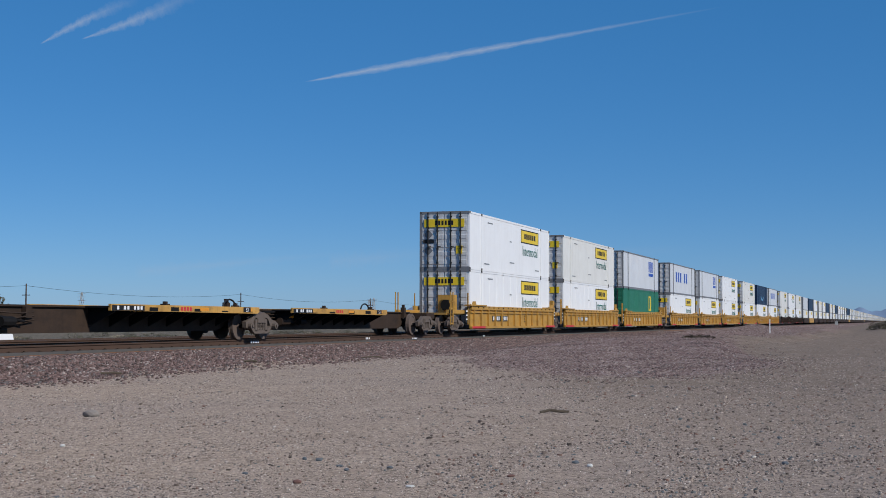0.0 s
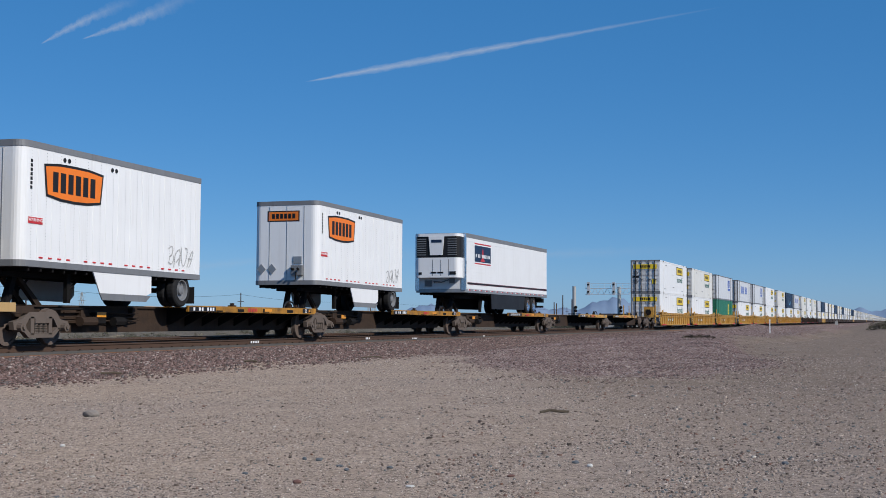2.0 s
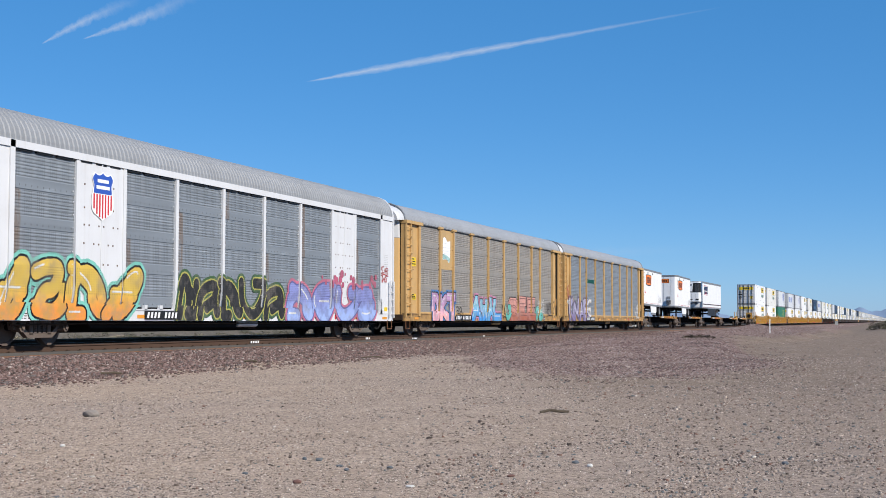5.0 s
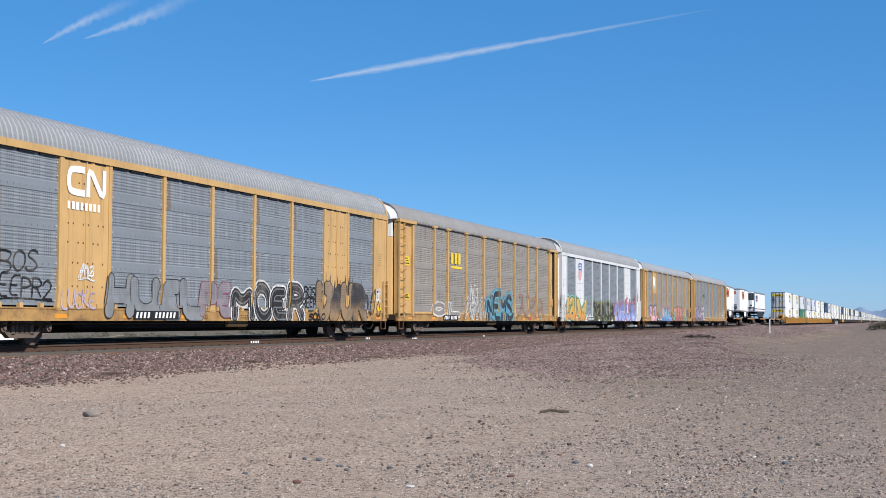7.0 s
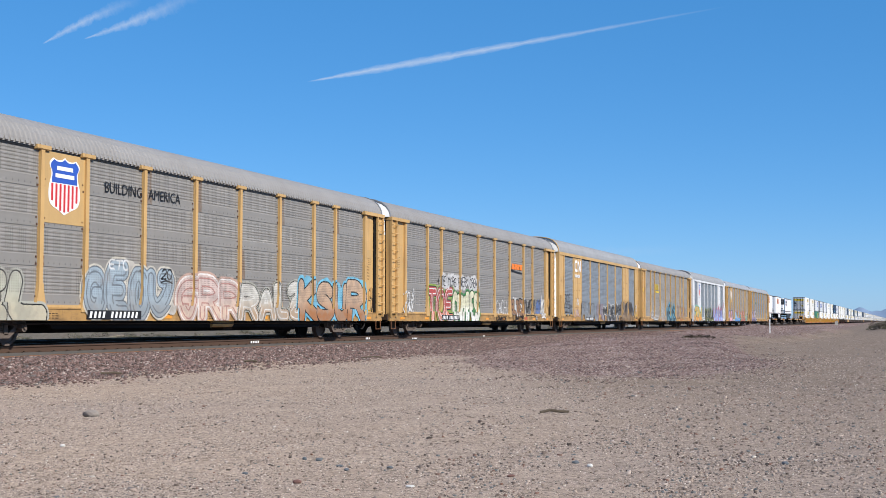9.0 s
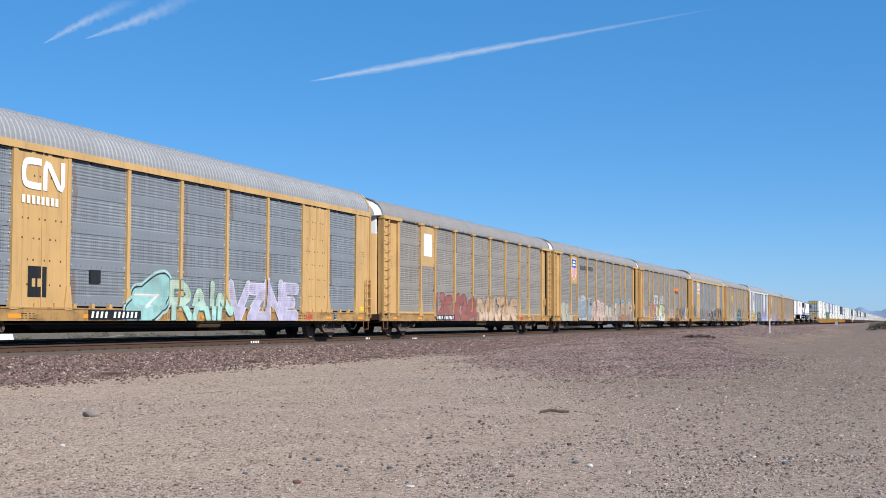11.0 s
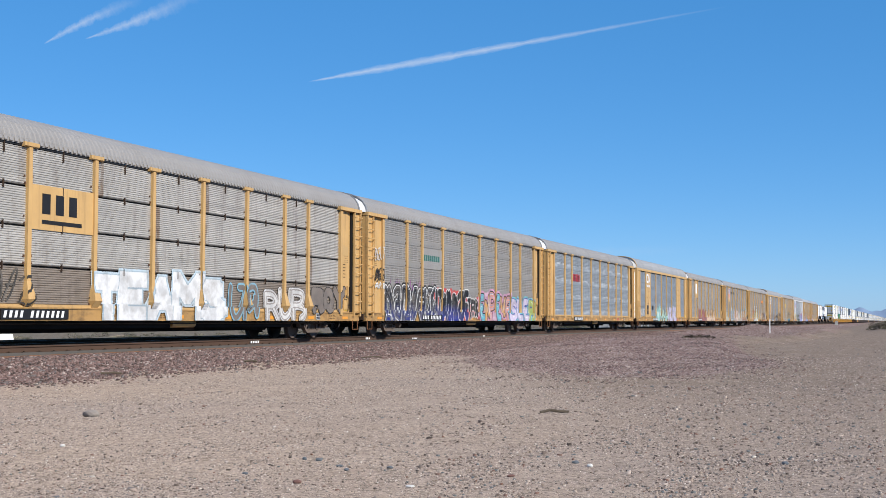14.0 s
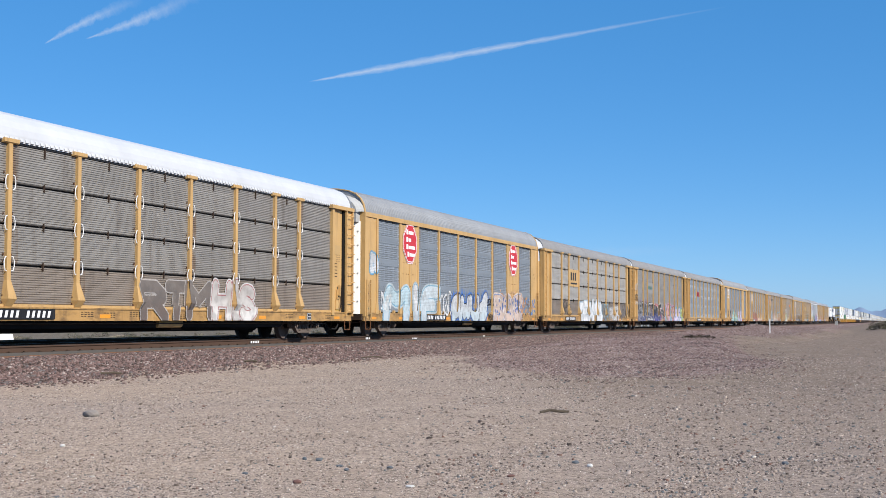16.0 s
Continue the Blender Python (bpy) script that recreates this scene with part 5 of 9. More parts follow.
    lines = Solid().box(23.57 - HALF, 23.88 - HALF, -1.592, -1.588, 0.87, 0.885).box(23.57 - HALF, 23.88 - HALF, -1.592, -1.588, 0.675, 0.69)
    lines.box(23.57 - HALF, 23.585 - HALF, -1.592, -1.588, 0.675, 0.885).box(23.865 - HALF, 23.88 - HALF, -1.592, -1.588, 0.675, 0.885).box(23.7 - HALF, 23.715 - HALF, -1.592, -1.588, 0.69, 0.87).box(23.6 - HALF, 23.85 - HALF, -1.592, -1.588, 0.77, 0.782)
    part("frame_line", shared("stencil_lines", lambda: lines.mesh("frame_line", WHITE)), WHITE, cs)
    if not gap:
        bars(car, "owner_mark", 21.1 - HALF, 21.7 - HALF, 0.68, 0.17, 3, RED, -1.582, "small red marking bars")
    data = Solid()
    rng = random.Random(int(-u * 10))
    for k in range(7):
        xx, zz = rng.uniform(-12, 12), rng.uniform(0.67, 0.74)
        for j in range(3):
            for q in range(4):
                data.box(xx + q * 0.15, xx + q * 0.15 + rng.uniform(0.06, 0.13), -1.583, -1.58, zz + j * 0.055, zz + j * 0.055 + 0.02)
    for sx in (-1, 1):
        xx = sx * (HALF - 1.1) - 0.2
        for j in range(7):
            for q in range(3):
                data.box(xx + q * 0.12, xx + q * 0.12 + rng.uniform(0.04, 0.08), -1.565 if kind == "B" else -1.535, -1.5, 3.3 - j * 0.075, 3.312 - j * 0.075)
    tagged(part("stencil", data, BROWN_STEEL, car), kind="stuff")
    sign = Solid().box(HALF - 1.32, HALF - 0.98, -1.565 if kind == "B" else -1.54, -1.5, 1.02, 1.18)
    part("warning_plate", shared(("sign", kind), lambda: sign.mesh("warning_plate", SIGN_YELLOW)), SIGN_YELLOW, car)
    return car


def bolt_mesh(height, rows, kind):
    """Bolt heads at the laps on both sides of a post."""
    s, rng = Solid(), random.Random(6)
    for k in range(rows):
        for sx in (-1, 1):
            for z in (0.05, 0.22) if kind == "A" else (0.12, 0.45, 0.78):
                x, w = sx * (0.13 + rng.uniform(0, 0.04)), rng.uniform(0.014, 0.028) if kind == "A" else 0.016
                s.box(x - w, x + w, -1.545, -1.50, 1.0 + k * height + z - w, 1.0 + k * height + z + w)
    return s.mesh("bolts", RUST if kind == "A" else GALV)


def strap_mesh(height, rows):
    """Short straps that hang one sheet from the next in the middle of a bay."""
    s = Solid()
    for r in range(1, rows + 1):
        z = 1.0 + r * height
        s.box(-0.018, 0.018, -1.55, -1.50, z - (0.26 if r == rows else 0.13), z + 0.02 if r == rows else z + 0.07)
    return s.mesh("hanger_strap", BROWN_STEEL)


def bracket_mesh(height):
    s = Solid()
    for r in range(1, 4):
        z = 1.0 + r * height
        for sx in (-1, 1):
            pts = [(sx * 0.09, -1.59, z - 0.17), (sx * 0.15, -1.60, z - 0.16), (sx * 0.19, -1.60, z - 0.06), (sx * 0.19, -1.60, z + 0.06), (sx * 0.15, -1.60, z + 0.16), (sx * 0.09, -1.59, z + 0.17)]
            s.tube(pts, 0.013, 5)
    return s.mesh("bracket", WHITE)


def warning_boards(car):
    """Two yellow boards with dark bars on the rear corner."""
    for z0, z1 in ((3.0, 3.38), (1.55, 1.8)):
        b = plate(car, "warning_board", -HALF + 0.80, -HALF + 1.45, z0, z1, SIGN_YELLOW, -1.532, "yellow warning board")
        for k in range(3):
            zz = z0 + (0.2 + 0.28 * k) * (z1 - z0)
            plate(b, "bar", -HALF + 0.87, -HALF + 1.38 - 0.08 * k, zz, zz + 0.04, BLACK, -1.54)


def number_plate(car, x0, x1):
    """Black board with a leaning row of bars in place of its numbers."""
    p = plate(car, "number_board", x0, x1, 0.66, 0.90, BLACK, -1.583, "black board with white markings", 0.036)
    n = max(9, int((x1 - x0) / 0.21))
    step = (x1 - x0 - 0.2) / n
    for k in range(n):
        if k == 4:
            continue
        xa = x0 + 0.08 + k * step
        s = Solid().along_y([(xa, 0.70), (xa + 0.10, 0.70), (xa + 0.145, 0.865), (xa + 0.045, 0.865)], -1.6225, -1.619)
        part("bar", s, WHITE, p)


def shield(car, x, z, w, h, y=-1.575):
    """Blue, white and red striped shield on a plain field."""
    rim = smoothed([(0.0, 0.5), (0.1, 0.445), (0.26, 0.44), (0.38, 0.475)]) + smoothed([(0.38, 0.475), (0.53, 0.37), (0.40, 0.22), (0.53, -0.04), (0.50, -0.33), (0.2, -0.42), (0.0, -0.5)])[1:]
    out = rim + [(-a, b) for a, b in rim[-2:0:-1]]
    base = part("emblem", Solid().along_y([(x + a * w, z + b * h) for a, b in out], y - 0.004, y), WHITE, car, "striped shield emblem")
    top = [(a * 0.93, b * 0.94) for a, b in rim if b > 0.07]
    top = top + [(top[-1][0], 0.05), (-top[-1][0], 0.05)] + [(-a, b) for a, b in top[:0:-1]]
    part("field", Solid().along_y([(x + a * w, z + b * h) for a, b in top], y - 0.009, y - 0.004), BLUE, base)
    st = Solid()
    for k in range(7):
        a = -0.435 + k * 0.134
        bot = -0.45 + 0.2 * min(1.0, abs(a + 0.033) / 0.42) ** 2
        st.box(x + a * w, x + (a + 0.067) * w, y - 0.008, y - 0.004, z + bot * h, z + 0.035 * h)
    part("stripe", st, RED, base)
    lt = Solid().box(x - 0.26 * w, x + 0.26 * w, y - 0.013, y - 0.009, z + 0.27 * h, z + 0.34 * h).box(x - 0.31 * w, x + 0.31 * w, y - 0.013, y - 0.009, z + 0.14 * h, z + 0.21 * h)
    part("bar", lt, WHITE, base)


def octagon(car, x, z, w, h, y):
    def ring(k):
        c = 0.32
        return [(x + a * w * k, z + b * h * k) for a, b in ((-0.5, -0.5 + c * w / h), (-0.5 + c, -0.5), (0.5 - c, -0.5), (0.5, -0.5 + c * w / h), (0.5, 0.5 - c * w / h), (0.5 - c, 0.5), (-0.5 + c, 0.5), (-0.5, 0.5 - c * w / h))]
    base = part("emblem", Solid().along_y(ring(1.0), y - 0.004, y), WHITE, car, "red octagon emblem with white border")
    part("border", Solid().along_y(ring(0.97), y - 0.007, y - 0.004), RED, base)
    part("ring", Solid().along_y(ring(0.93), y - 0.010, y - 0.007), WHITE, base)
    part("field", Solid().along_y(ring(0.88), y - 0.013, y - 0.010), RED, base)
    s = Solid()
    for k, (a, b) in enumerate(((-0.28, 0.22), (-0.28, 0.05), (-0.28, 0.34), (-0.20, 0.32))):
        zz = z + (0.27 - k * 0.18) * h
        s.box(x + a * w, x + (a + 0.12) * w, y - 0.017, y - 0.013, zz - 0.06 * h, zz + 0.06 * h)
        s.box(x + (a + 0.15) * w, x + b * w, y - 0.017, y - 0.013, zz - 0.05 * h, zz + 0.03 * h)
    part("bar", s, WHITE, base)


def rack_list():
    """The fourteen racks from the spine cars backwards; x runs from each car's centre."""
    centres = [-44.79, -73.47, -102.12, -130.67, -159.21, -187.98, -216.60, -245.25, -273.85, -302.73, -331.57, -359.98, -388.57, -417.14]
    at = lambda n: centres[n - 1]
    W, K = (0.75, 0.75, 0.74), (0.012, 0.012, 0.014)
    h = HALF + 0.00
    c = autorack(at(1), "yellow autorack car with bluish-grey panels and violet graffiti", panel=PANEL_BLUE, roof=ROOF_PALE)
    bars(c, "emblem", 6.85 - h, 9.2 - h, 3.2, 0.26, 8, LETTER_GREEN, -1.535, "faded green lettering bars")
    graffiti(c, "KNAB", 11, 1.5 - h, 7.2 - h, 0.62, 2.25, [(0.45, 0.42, 0.64)], K, (0.16, 0.12, 0.24), 0.19, 0.05, low=(0.2, 0.15, 0.3), glint=W, spikes=(0.55, 0.42, 0.32))
    graffiti(c, "c", 12, 6.9 - h, 8.2 - h, 0.8, 2.2, [W], (0.6, 0.5, 0.38), None, 0.08, 0.05)
    tag(c, "CAFE", 13, 24.2 - h, 25.8 - h, 1.35, 1.95, W, 0.04)
    tag(c, "ADC", 14, 24.4 - h, 25.6 - h, 0.85, 1.35, W, 0.04)
    tag(c, "fge", 15, 0.75 - h, 1.6 - h, 2.1, 2.8, (0.5, 0.06, 0.03))
    tag(c, "EMBOOK", 16, 0.7 - h, 1.75 - h, 1.75, 1.95, W, 0.015)
    number_plate(c, 6.5 - h, 9.0 - h)
    h = HALF + 0.08
    c = autorack(at(2), "yellow autorack car with dusty grey panels and three bright graffiti pieces", panel=PANEL_BROWN, roof=ROOF_PALE)
    f = plate(c, "placard_panel", 4.7 - HALF, 6.6 - HALF, 3.0, 4.82, YELLOW_TOP, -1.53, "plain yellow panel with a torn pale poster")
    p = part("poster", Solid().along_y(smoothed([(5.12 - HALF, 4.42), (5.3 - HALF, 4.52), (5.55 - HALF, 4.46), (5.7 - HALF, 4.3), (6.18 - HALF, 4.36)]) + smoothed([(6.15 - HALF, 3.5), (6.0 - HALF, 3.28), (5.7 - HALF, 3.5), (5.08 - HALF, 3.45)]), -1.54, -1.531), WHITE, f)
    part("foot_band", Solid().along_y([(5.09 - HALF, 3.72), (5.6 - HALF, 3.68), (6.15 - HALF, 3.56)] + smoothed([(6.14 - HALF, 3.5), (6.0 - HALF, 3.3), (5.7 - HALF, 3.51), (5.09 - HALF, 3.46)]), -1.544, -1.54), spray((0.42, 0.68, 0.66)), p, "pale teal faded foot")
    seams = Solid()
    for zz, x0, x1 in ((4.22, 5.12, 5.62), (4.02, 5.15, 6.1), (3.86, 5.12, 5.95), (4.12, 5.68, 6.14), (3.74, 5.3, 6.12)):
        seams.box(x0 - HALF, x1 - HALF, -1.545, -1.54, zz, zz + 0.016)
    part("tear", seams, PALE_GREY, p)
    graffiti(c, "DKT", 21, 3.7 - h, 7.0 - h, 0.63, 1.9, [(0.58, 0.32, 0.58)], K, (0.05, 0.2, 0.5), 0.2, 0.05, low=(0.82, 0.4, 0.4), glint=W, rounding=False, block=True)
    graffiti(c, "AWAL", 22, 9.6 - h, 14.9 - h, 0.63, 1.85, [(0.25, 0.6, 0.78)], K, (0.66, 0.25, 0.42), 0.2, 0.05, low=(0.04, 0.25, 0.62), glint=W, rounding=False, block=True)
    graffiti(c, "SEE", 23, 16.3 - h, 22.0 - h, 0.63, 1.95, [(0.78, 0.36, 0.29)], K, None, 0.26, 0.04, low=(0.34, 0.10, 0.05), inner=(0.2, 0.06, 0.05), rounding=False, block=True)
    graffiti(c, "b", 24, 15.5 - h, 16.6 - h, 0.63, 1.5, [(0.12, 0.5, 0.42)], K, None, 0.14, 0.03)
    graffiti(c, "d", 25, 21.9 - h, 23.4 - h, 0.63, 1.6, [(0.12, 0.5, 0.42)], K, None, 0.14, 0.03)
    tag(c, "WH.DFC", 26, 22.6 - h, 24.0 - h, 1.55, 1.8, W, 0.02)
    tag(c, "ESE.INC", 27, 22.5 - h, 24.0 - h, 1.2, 1.45, W, 0.02)
    tag(c, "afge", 28, 24.4 - h, 26.2 - h, 1.0, 1.8, K, 0.022)
    tag(c, "ea", 29, 7.2 - h, 8.1 - h, 0.95, 1.3, K, 0.022)
    tag(c, "gb", 30, 15.0 - h, 15.6 - h, 0.9, 1.5, K, 0.022)
    number_plate(c, 6.9 - h, 9.4 - h)
    h = HALF + 0.45
    warning_boards(c)
    c = autorack(at(3), "white autorack car with blue-grey panels and colourful graffiti", "B", WHITE_CAR, PANEL_BLUE, wide_at=(1, 7))
    shield(c, 5.6 - HALF, 3.9, 1.0, 1.3)
    graffiti(c, "fegf", 31, 1.6 - h, 8.1 - h, 0.63, 2.15, [(0.75, 0.5, 0.06)], K, (0.2, 0.6, 0.5), 0.2, 0.06, low=(0.7, 0.25, 0.04), glint=W)
    graffiti(c, "dagba", 32, 10.0 - h, 17.2 - h, 0.63, 2.0, [(0.03, 0.03, 0.03)], (0.45, 0.42, 0.08), (0.05, 0.12, 0.04), 0.17, 0.05)
    graffiti(c, "gcbe", 33, 17.6 - h, 25.6 - h, 0.63, 2.1, [(0.25, 0.28, 0.62)], (0.12, 0.13, 0.35), (0.6, 0.16, 0.26), 0.24, 0.06, low=(0.3, 0.4, 0.7), glint=W)
    dots(c, 36, 20.5 - h, 25.8 - h, 1.9, 2.4, 26, (0.5, 0.1, 0.18), 0.04, 0.16)
    tag(c, "SCAR", 34, 26.2 - h, 27.1 - h, 2.55, 2.8, (0.5, 0.04, 0.04))
    tag(c, "DAG", 35, 26.3 - h, 27.0 - h, 2.2, 2.45, (0.5, 0.04, 0.04))
    tag(c, "fbe", 37, 0.4 - h, 1.5 - h, 1.2, 2.1, K)
    number_plate(c, 8.2 - h, 10.1 - h)
    h = HALF + 0.42
    c = autorack(at(4), "yellow autorack car with brown-stained panels and white scrawls", panel=PANEL_BROWN)
    bars(c, "emblem", 7.55 - h, 9.2 - h, 3.32, 0.52, 3, SIGN_YELLOW, -1.54, "yellow emblem bars")
    plate(c, "underline", 7.55 - h, 9.25 - h, 3.1, 3.22, SIGN_YELLOW, -1.54)
    graffiti(c, "OIL", 41, 4.9 - h, 9.0 - h, 0.85, 1.5, [(0.3, 0.27, 0.25)], W, None, 0.1, 0.06, rounding=False)
    graffiti(c, "afga", 42, 9.6 - h, 12.9 - h, 0.75, 1.95, [(0.24, 0.21, 0.19)], W, None, 0.06, 0.045)
    tag(c, "gce", 40, 10.6 - h, 11.9 - h, 1.4, 2.3, W, 0.03)
    graffiti(c, "NEMS", 43, 13.4 - h, 18.2 - h, 0.63, 2.15, [(0.03, 0.045, 0.06)], (0.12, 0.42, 0.56), (0.10, 0.3, 0.4), 0.15, 0.07)
    graffiti(c, "bbea", 44, 18.8 - h, 24.8 - h, 0.9, 2.1, [(0.33, 0.2, 0.13)], (0.36, 0.24, 0.17), None, 0.09, 0.03, label="faded brown graffiti letters")
    number_plate(c, 6.3 - h, 8.4 - h)
    warning_boards(c)
    h = HALF + 0.52
    c = autorack(at(5), "yellow autorack car with blue-grey panels, white emblem and black graffiti", "B", YELLOW, PANEL_BLUE, wide_at=(1, 7))
    white_emblem(c, 5.58 - HALF, 4.2)
    tag(c, "BOS", 51, 2.6 - h, 4.2 - h, 1.8, 2.3, K)
    tag(c, "REEPR2", 52, 2.2 - h, 4.75 - h, 1.2, 1.7, K)
    graffiti(c, "HUEL", 53, 7.1 - h, 12.4 - h, 0.72, 1.95, [(0.24, 0.26, 0.285)], K, None, 0.2, 0.03)
    graffiti(c, "PE", 54, 12.2 - h, 14.2 - h, 0.8, 1.85, [(0.27, 0.24, 0.27)], (0.25, 0.05, 0.1), None, 0.16, 0.028)
    tag(c, "LUCKE", 55, 5.0 - h, 6.6 - h, 0.95, 1.35, (0.5, 0.42, 0.6))
    tag(c, "fge", 59, 5.8 - h, 6.5 - h, 1.75, 2.05, W)
    graffiti(c, "MOER", 56, 14.2 - h, 19.6 - h, 0.63, 1.95, [(0.025, 0.025, 0.027)], W, None, 0.2, 0.06, inner=(0.2, 0.2, 0.21))
    tag(c, "BOS", 50, 19.7 - h, 20.7 - h, 1.5, 1.85, K)
    tag(c, "REEP", 57, 19.6 - h, 20.8 - h, 1.1, 1.4, K)
    graffiti(c, "bfUR", 58, 20.8 - h, 25.4 - h, 0.66, 2.1, [(0.30, 0.2, 0.11), (0.05, 0.045, 0.045)], (0.06, 0.045, 0.04), None, 0.24, 0.05, low=(0.26, 0.17, 0.09), spikes=(0.06, 0.05, 0.045))
    tag(c, "gfe", 49, 25.4 - h, 27.0 - h, 0.85, 1.8, K)
    tag(c, "SOLO", 48, 20.0 - h, 21.4 - h, 0.66, 0.88, K, 0.03)
    tag(c, "HP", 47, 26.6 - h, 27.1 - h, 1.5, 1.9, W, 0.03)
    number_plate(c, 8.4 - h, 10.8 - h)
    h = HALF + 0.47
    c = autorack(at(6), "yellow autorack car with grey panels and red and green graffiti", panel=PANEL)
    e = part("emblem", Solid().along_y([(19.0 - h, 3.32), (21.2 - h, 3.22), (21.2 - h, 3.29), (18.8 - h, 3.44)], -1.543, -1.535), BLACK, c, "orange leaning bars over a black wedge")
    for k in range(4):
        xa = 19.0 - h + 0.55 * k
        part("bar", Solid().along_y([(xa, 3.45), (xa + 0.44, 3.44), (xa + 0.56, 3.74), (xa + 0.12, 3.75)], -1.541, -1.535), LOGO_ORANGE, e)
    graffiti(c, "TOE", 61, 5.2 - h, 8.9 - h, 0.63, 2.2, [(0.5, 0.07, 0.06)], K, (0.28, 0.4, 0.06), 0.2, 0.05, low=(0.68, 0.24, 0.14), inner=W)
    graffiti(c, "CUMPES", 62, 8.8 - h, 12.9 - h, 0.63, 2.1, [(0.74, 0.72, 0.5)], K, (0.04, 0.28, 0.06), 0.17, 0.045, low=(0.76, 0.77, 0.74))
    tag(c, ">THE MORE BEERS CREW", 63, 6.6 - h, 12.7 - h, 2.28, 2.68, K, 0.03, ground=(0.62, 0.62, 0.62))
    tag(c, "CACH", 65, 16.0 - h, 18.0 - h, 1.05, 1.7, W, 0.035)
    graffiti(c, "ELTE3", 66, 18.9 - h, 21.5 - h, 0.95, 1.85, [(0.34, 0.17, 0.07)], K, None, 0.11, 0.05, ground=(0.66, 0.66, 0.65))
    tag(c, "gfab", 64, 21.8 - h, 23.9 - h, 1.0, 1.8, K, 0.03)
    tag(c, "faf", 67, 24.2 - h, 25.3 - h, 1.15, 1.8, (0.12, 0.2, 0.45), 0.045)
    tag(c, "fge", 68, 25.3 - h, 26.2 - h, 0.9, 1.9, W, 0.05)
    tag(c, "LOWRIDE", 60, 19.2 - h, 21.3 - h, 0.66, 0.86, K, 0.03)
    tag(c, "LOWRIDE", 71, 15.9 - h, 17.8 - h, 0.66, 0.86, K, 0.03)
    tag(c, "eaf", 72, 2.0 - h, 3.5 - h, 1.0, 1.9, W, 0.04)
    number_plate(c, 7.0 - h, 9.6 - h)
    h = HALF + 0.45
    c = autorack(at(7), "yellow autorack car with grey panels, striped shield and graffiti", panel=PANEL)
    f = plate(c, "placard_panel", 4.75 - HALF, 6.55 - HALF, 3.05, 4.84, YELLOW_TOP, -1.53, "plain yellow panel behind the shield")
    shield(f, 5.65 - HALF, 4.0, 1.3, 1.45, -1.54)
    words("lettering", "BUILDING", 0.42, BLACK, c, (8.85 - h, -1.545, 4.03), "black lettering BUILDING")
    words("lettering", "AMERICA", 0.42, BLACK, c, (11.0 - h, -1.545, 4.03), "black lettering AMERICA")
    graffiti(c, "EL", 76, 2.5 - h, 5.6 - h, 0.63, 1.8, [(0.50, 0.50, 0.40)], K, (0.42, 0.42, 0.36), 0.24, 0.04, low=(0.42, 0.38, 0.28))
    graffiti(c, "GEOb", 71, 7.0 - h, 11.4 - h, 0.75, 2.2, [(0.36, 0.45, 0.52)], (0.10, 0.12, 0.15), (0.6, 0.56, 0.47), 0.26, 0.035, low=(0.24, 0.26, 0.27), inner=(0.14, 0.17, 0.2), ground=(0.54, 0.5, 0.44))
    tag(c, "ETC", 77, 8.2 - h, 9.2 - h, 2.0, 2.25, W, 0.025)
    tag(c, "20", 78, 10.9 - h, 11.5 - h, 1.8, 2.1, K, 0.025)
    graffiti(c, "cRR", 73, 11.7 - h, 15.8 - h, 0.63, 2.0, [(0.64, 0.49, 0.44)], (0.76, 0.72, 0.69), (0.52, 0.34, 0.27), 0.22, 0.045, low=(0.56, 0.42, 0.32), inner=(0.44, 0.2, 0.17))
    graffiti(c, "RALe", 74, 15.6 - h, 20.4 - h, 0.63, 1.95, [(0.58, 0.56, 0.50)], K, (0.42, 0.42, 0.36), 0.2, 0.03, low=(0.36, 0.25, 0.16), inner=(0.70, 0.68, 0.64))
    graffiti(c, "KSUR", 75, 20.2 - h, 26.2 - h, 0.63, 2.2, [(0.56, 0.38, 0.25)], K, (0.14, 0.48, 0.68), 0.22, 0.05, low=(0.3, 0.13, 0.05), ground=(0.16, 0.5, 0.7))
    number_plate(c, 7.1 - h, 9.7 - h)
    h = HALF + 0.42
    c = autorack(at(8), "yellow autorack car with dusty panels and faded red graffiti", panel=PANEL_BROWN)
    f = plate(c, "placard_panel", 4.75 - HALF, 6.55 - HALF, 3.05, 4.84, YELLOW_TOP, -1.53, "plain yellow panel with a pale poster")
    plate(f, "poster", 5.1 - HALF, 6.2 - HALF, 3.5, 4.5, WHITE, -1.54)
    graffiti(c, "bcfea", 81, 7.1 - h, 13.3 - h, 0.63, 1.95, [(0.36, 0.10, 0.08)], (0.12, 0.06, 0.05), (0.42, 0.32, 0.27), 0.19, 0.05)
    graffiti(c, "gdbec", 82, 13.6 - h, 20.9 - h, 0.63, 1.9, [(0.56, 0.38, 0.22)], (0.28, 0.16, 0.09), None, 0.2, 0.05, low=(0.6, 0.44, 0.32))
    number_plate(c, 7.1 - h, 9.7 - h)
    h = HALF + 0.40
    c = autorack(at(9), "yellow autorack car with blue-grey panels, white emblem and pale graffiti", "B", YELLOW, PANEL_BLUE, wide_at=(1, 7))
    white_emblem(c, 5.6 - HALF, 4.2)
    p = plate(c, "dark_plate", 5.45 - h, 6.2 - h, 1.2, 1.95, BLACK, -1.56, "black stencilled plate")
    bars(p, "marking", 5.6 - h, 6.05 - h, 1.45, 0.2, 2, YELLOW_TOP, -1.568)
    plate(c, "dark_plate", 8.1 - h, 8.6 - h, 1.6, 1.95, BLACK, -1.545)
    tag(c, "fabc", 91, 2.3 - h, 4.4 - h, 1.05, 1.6, W, 0.045)
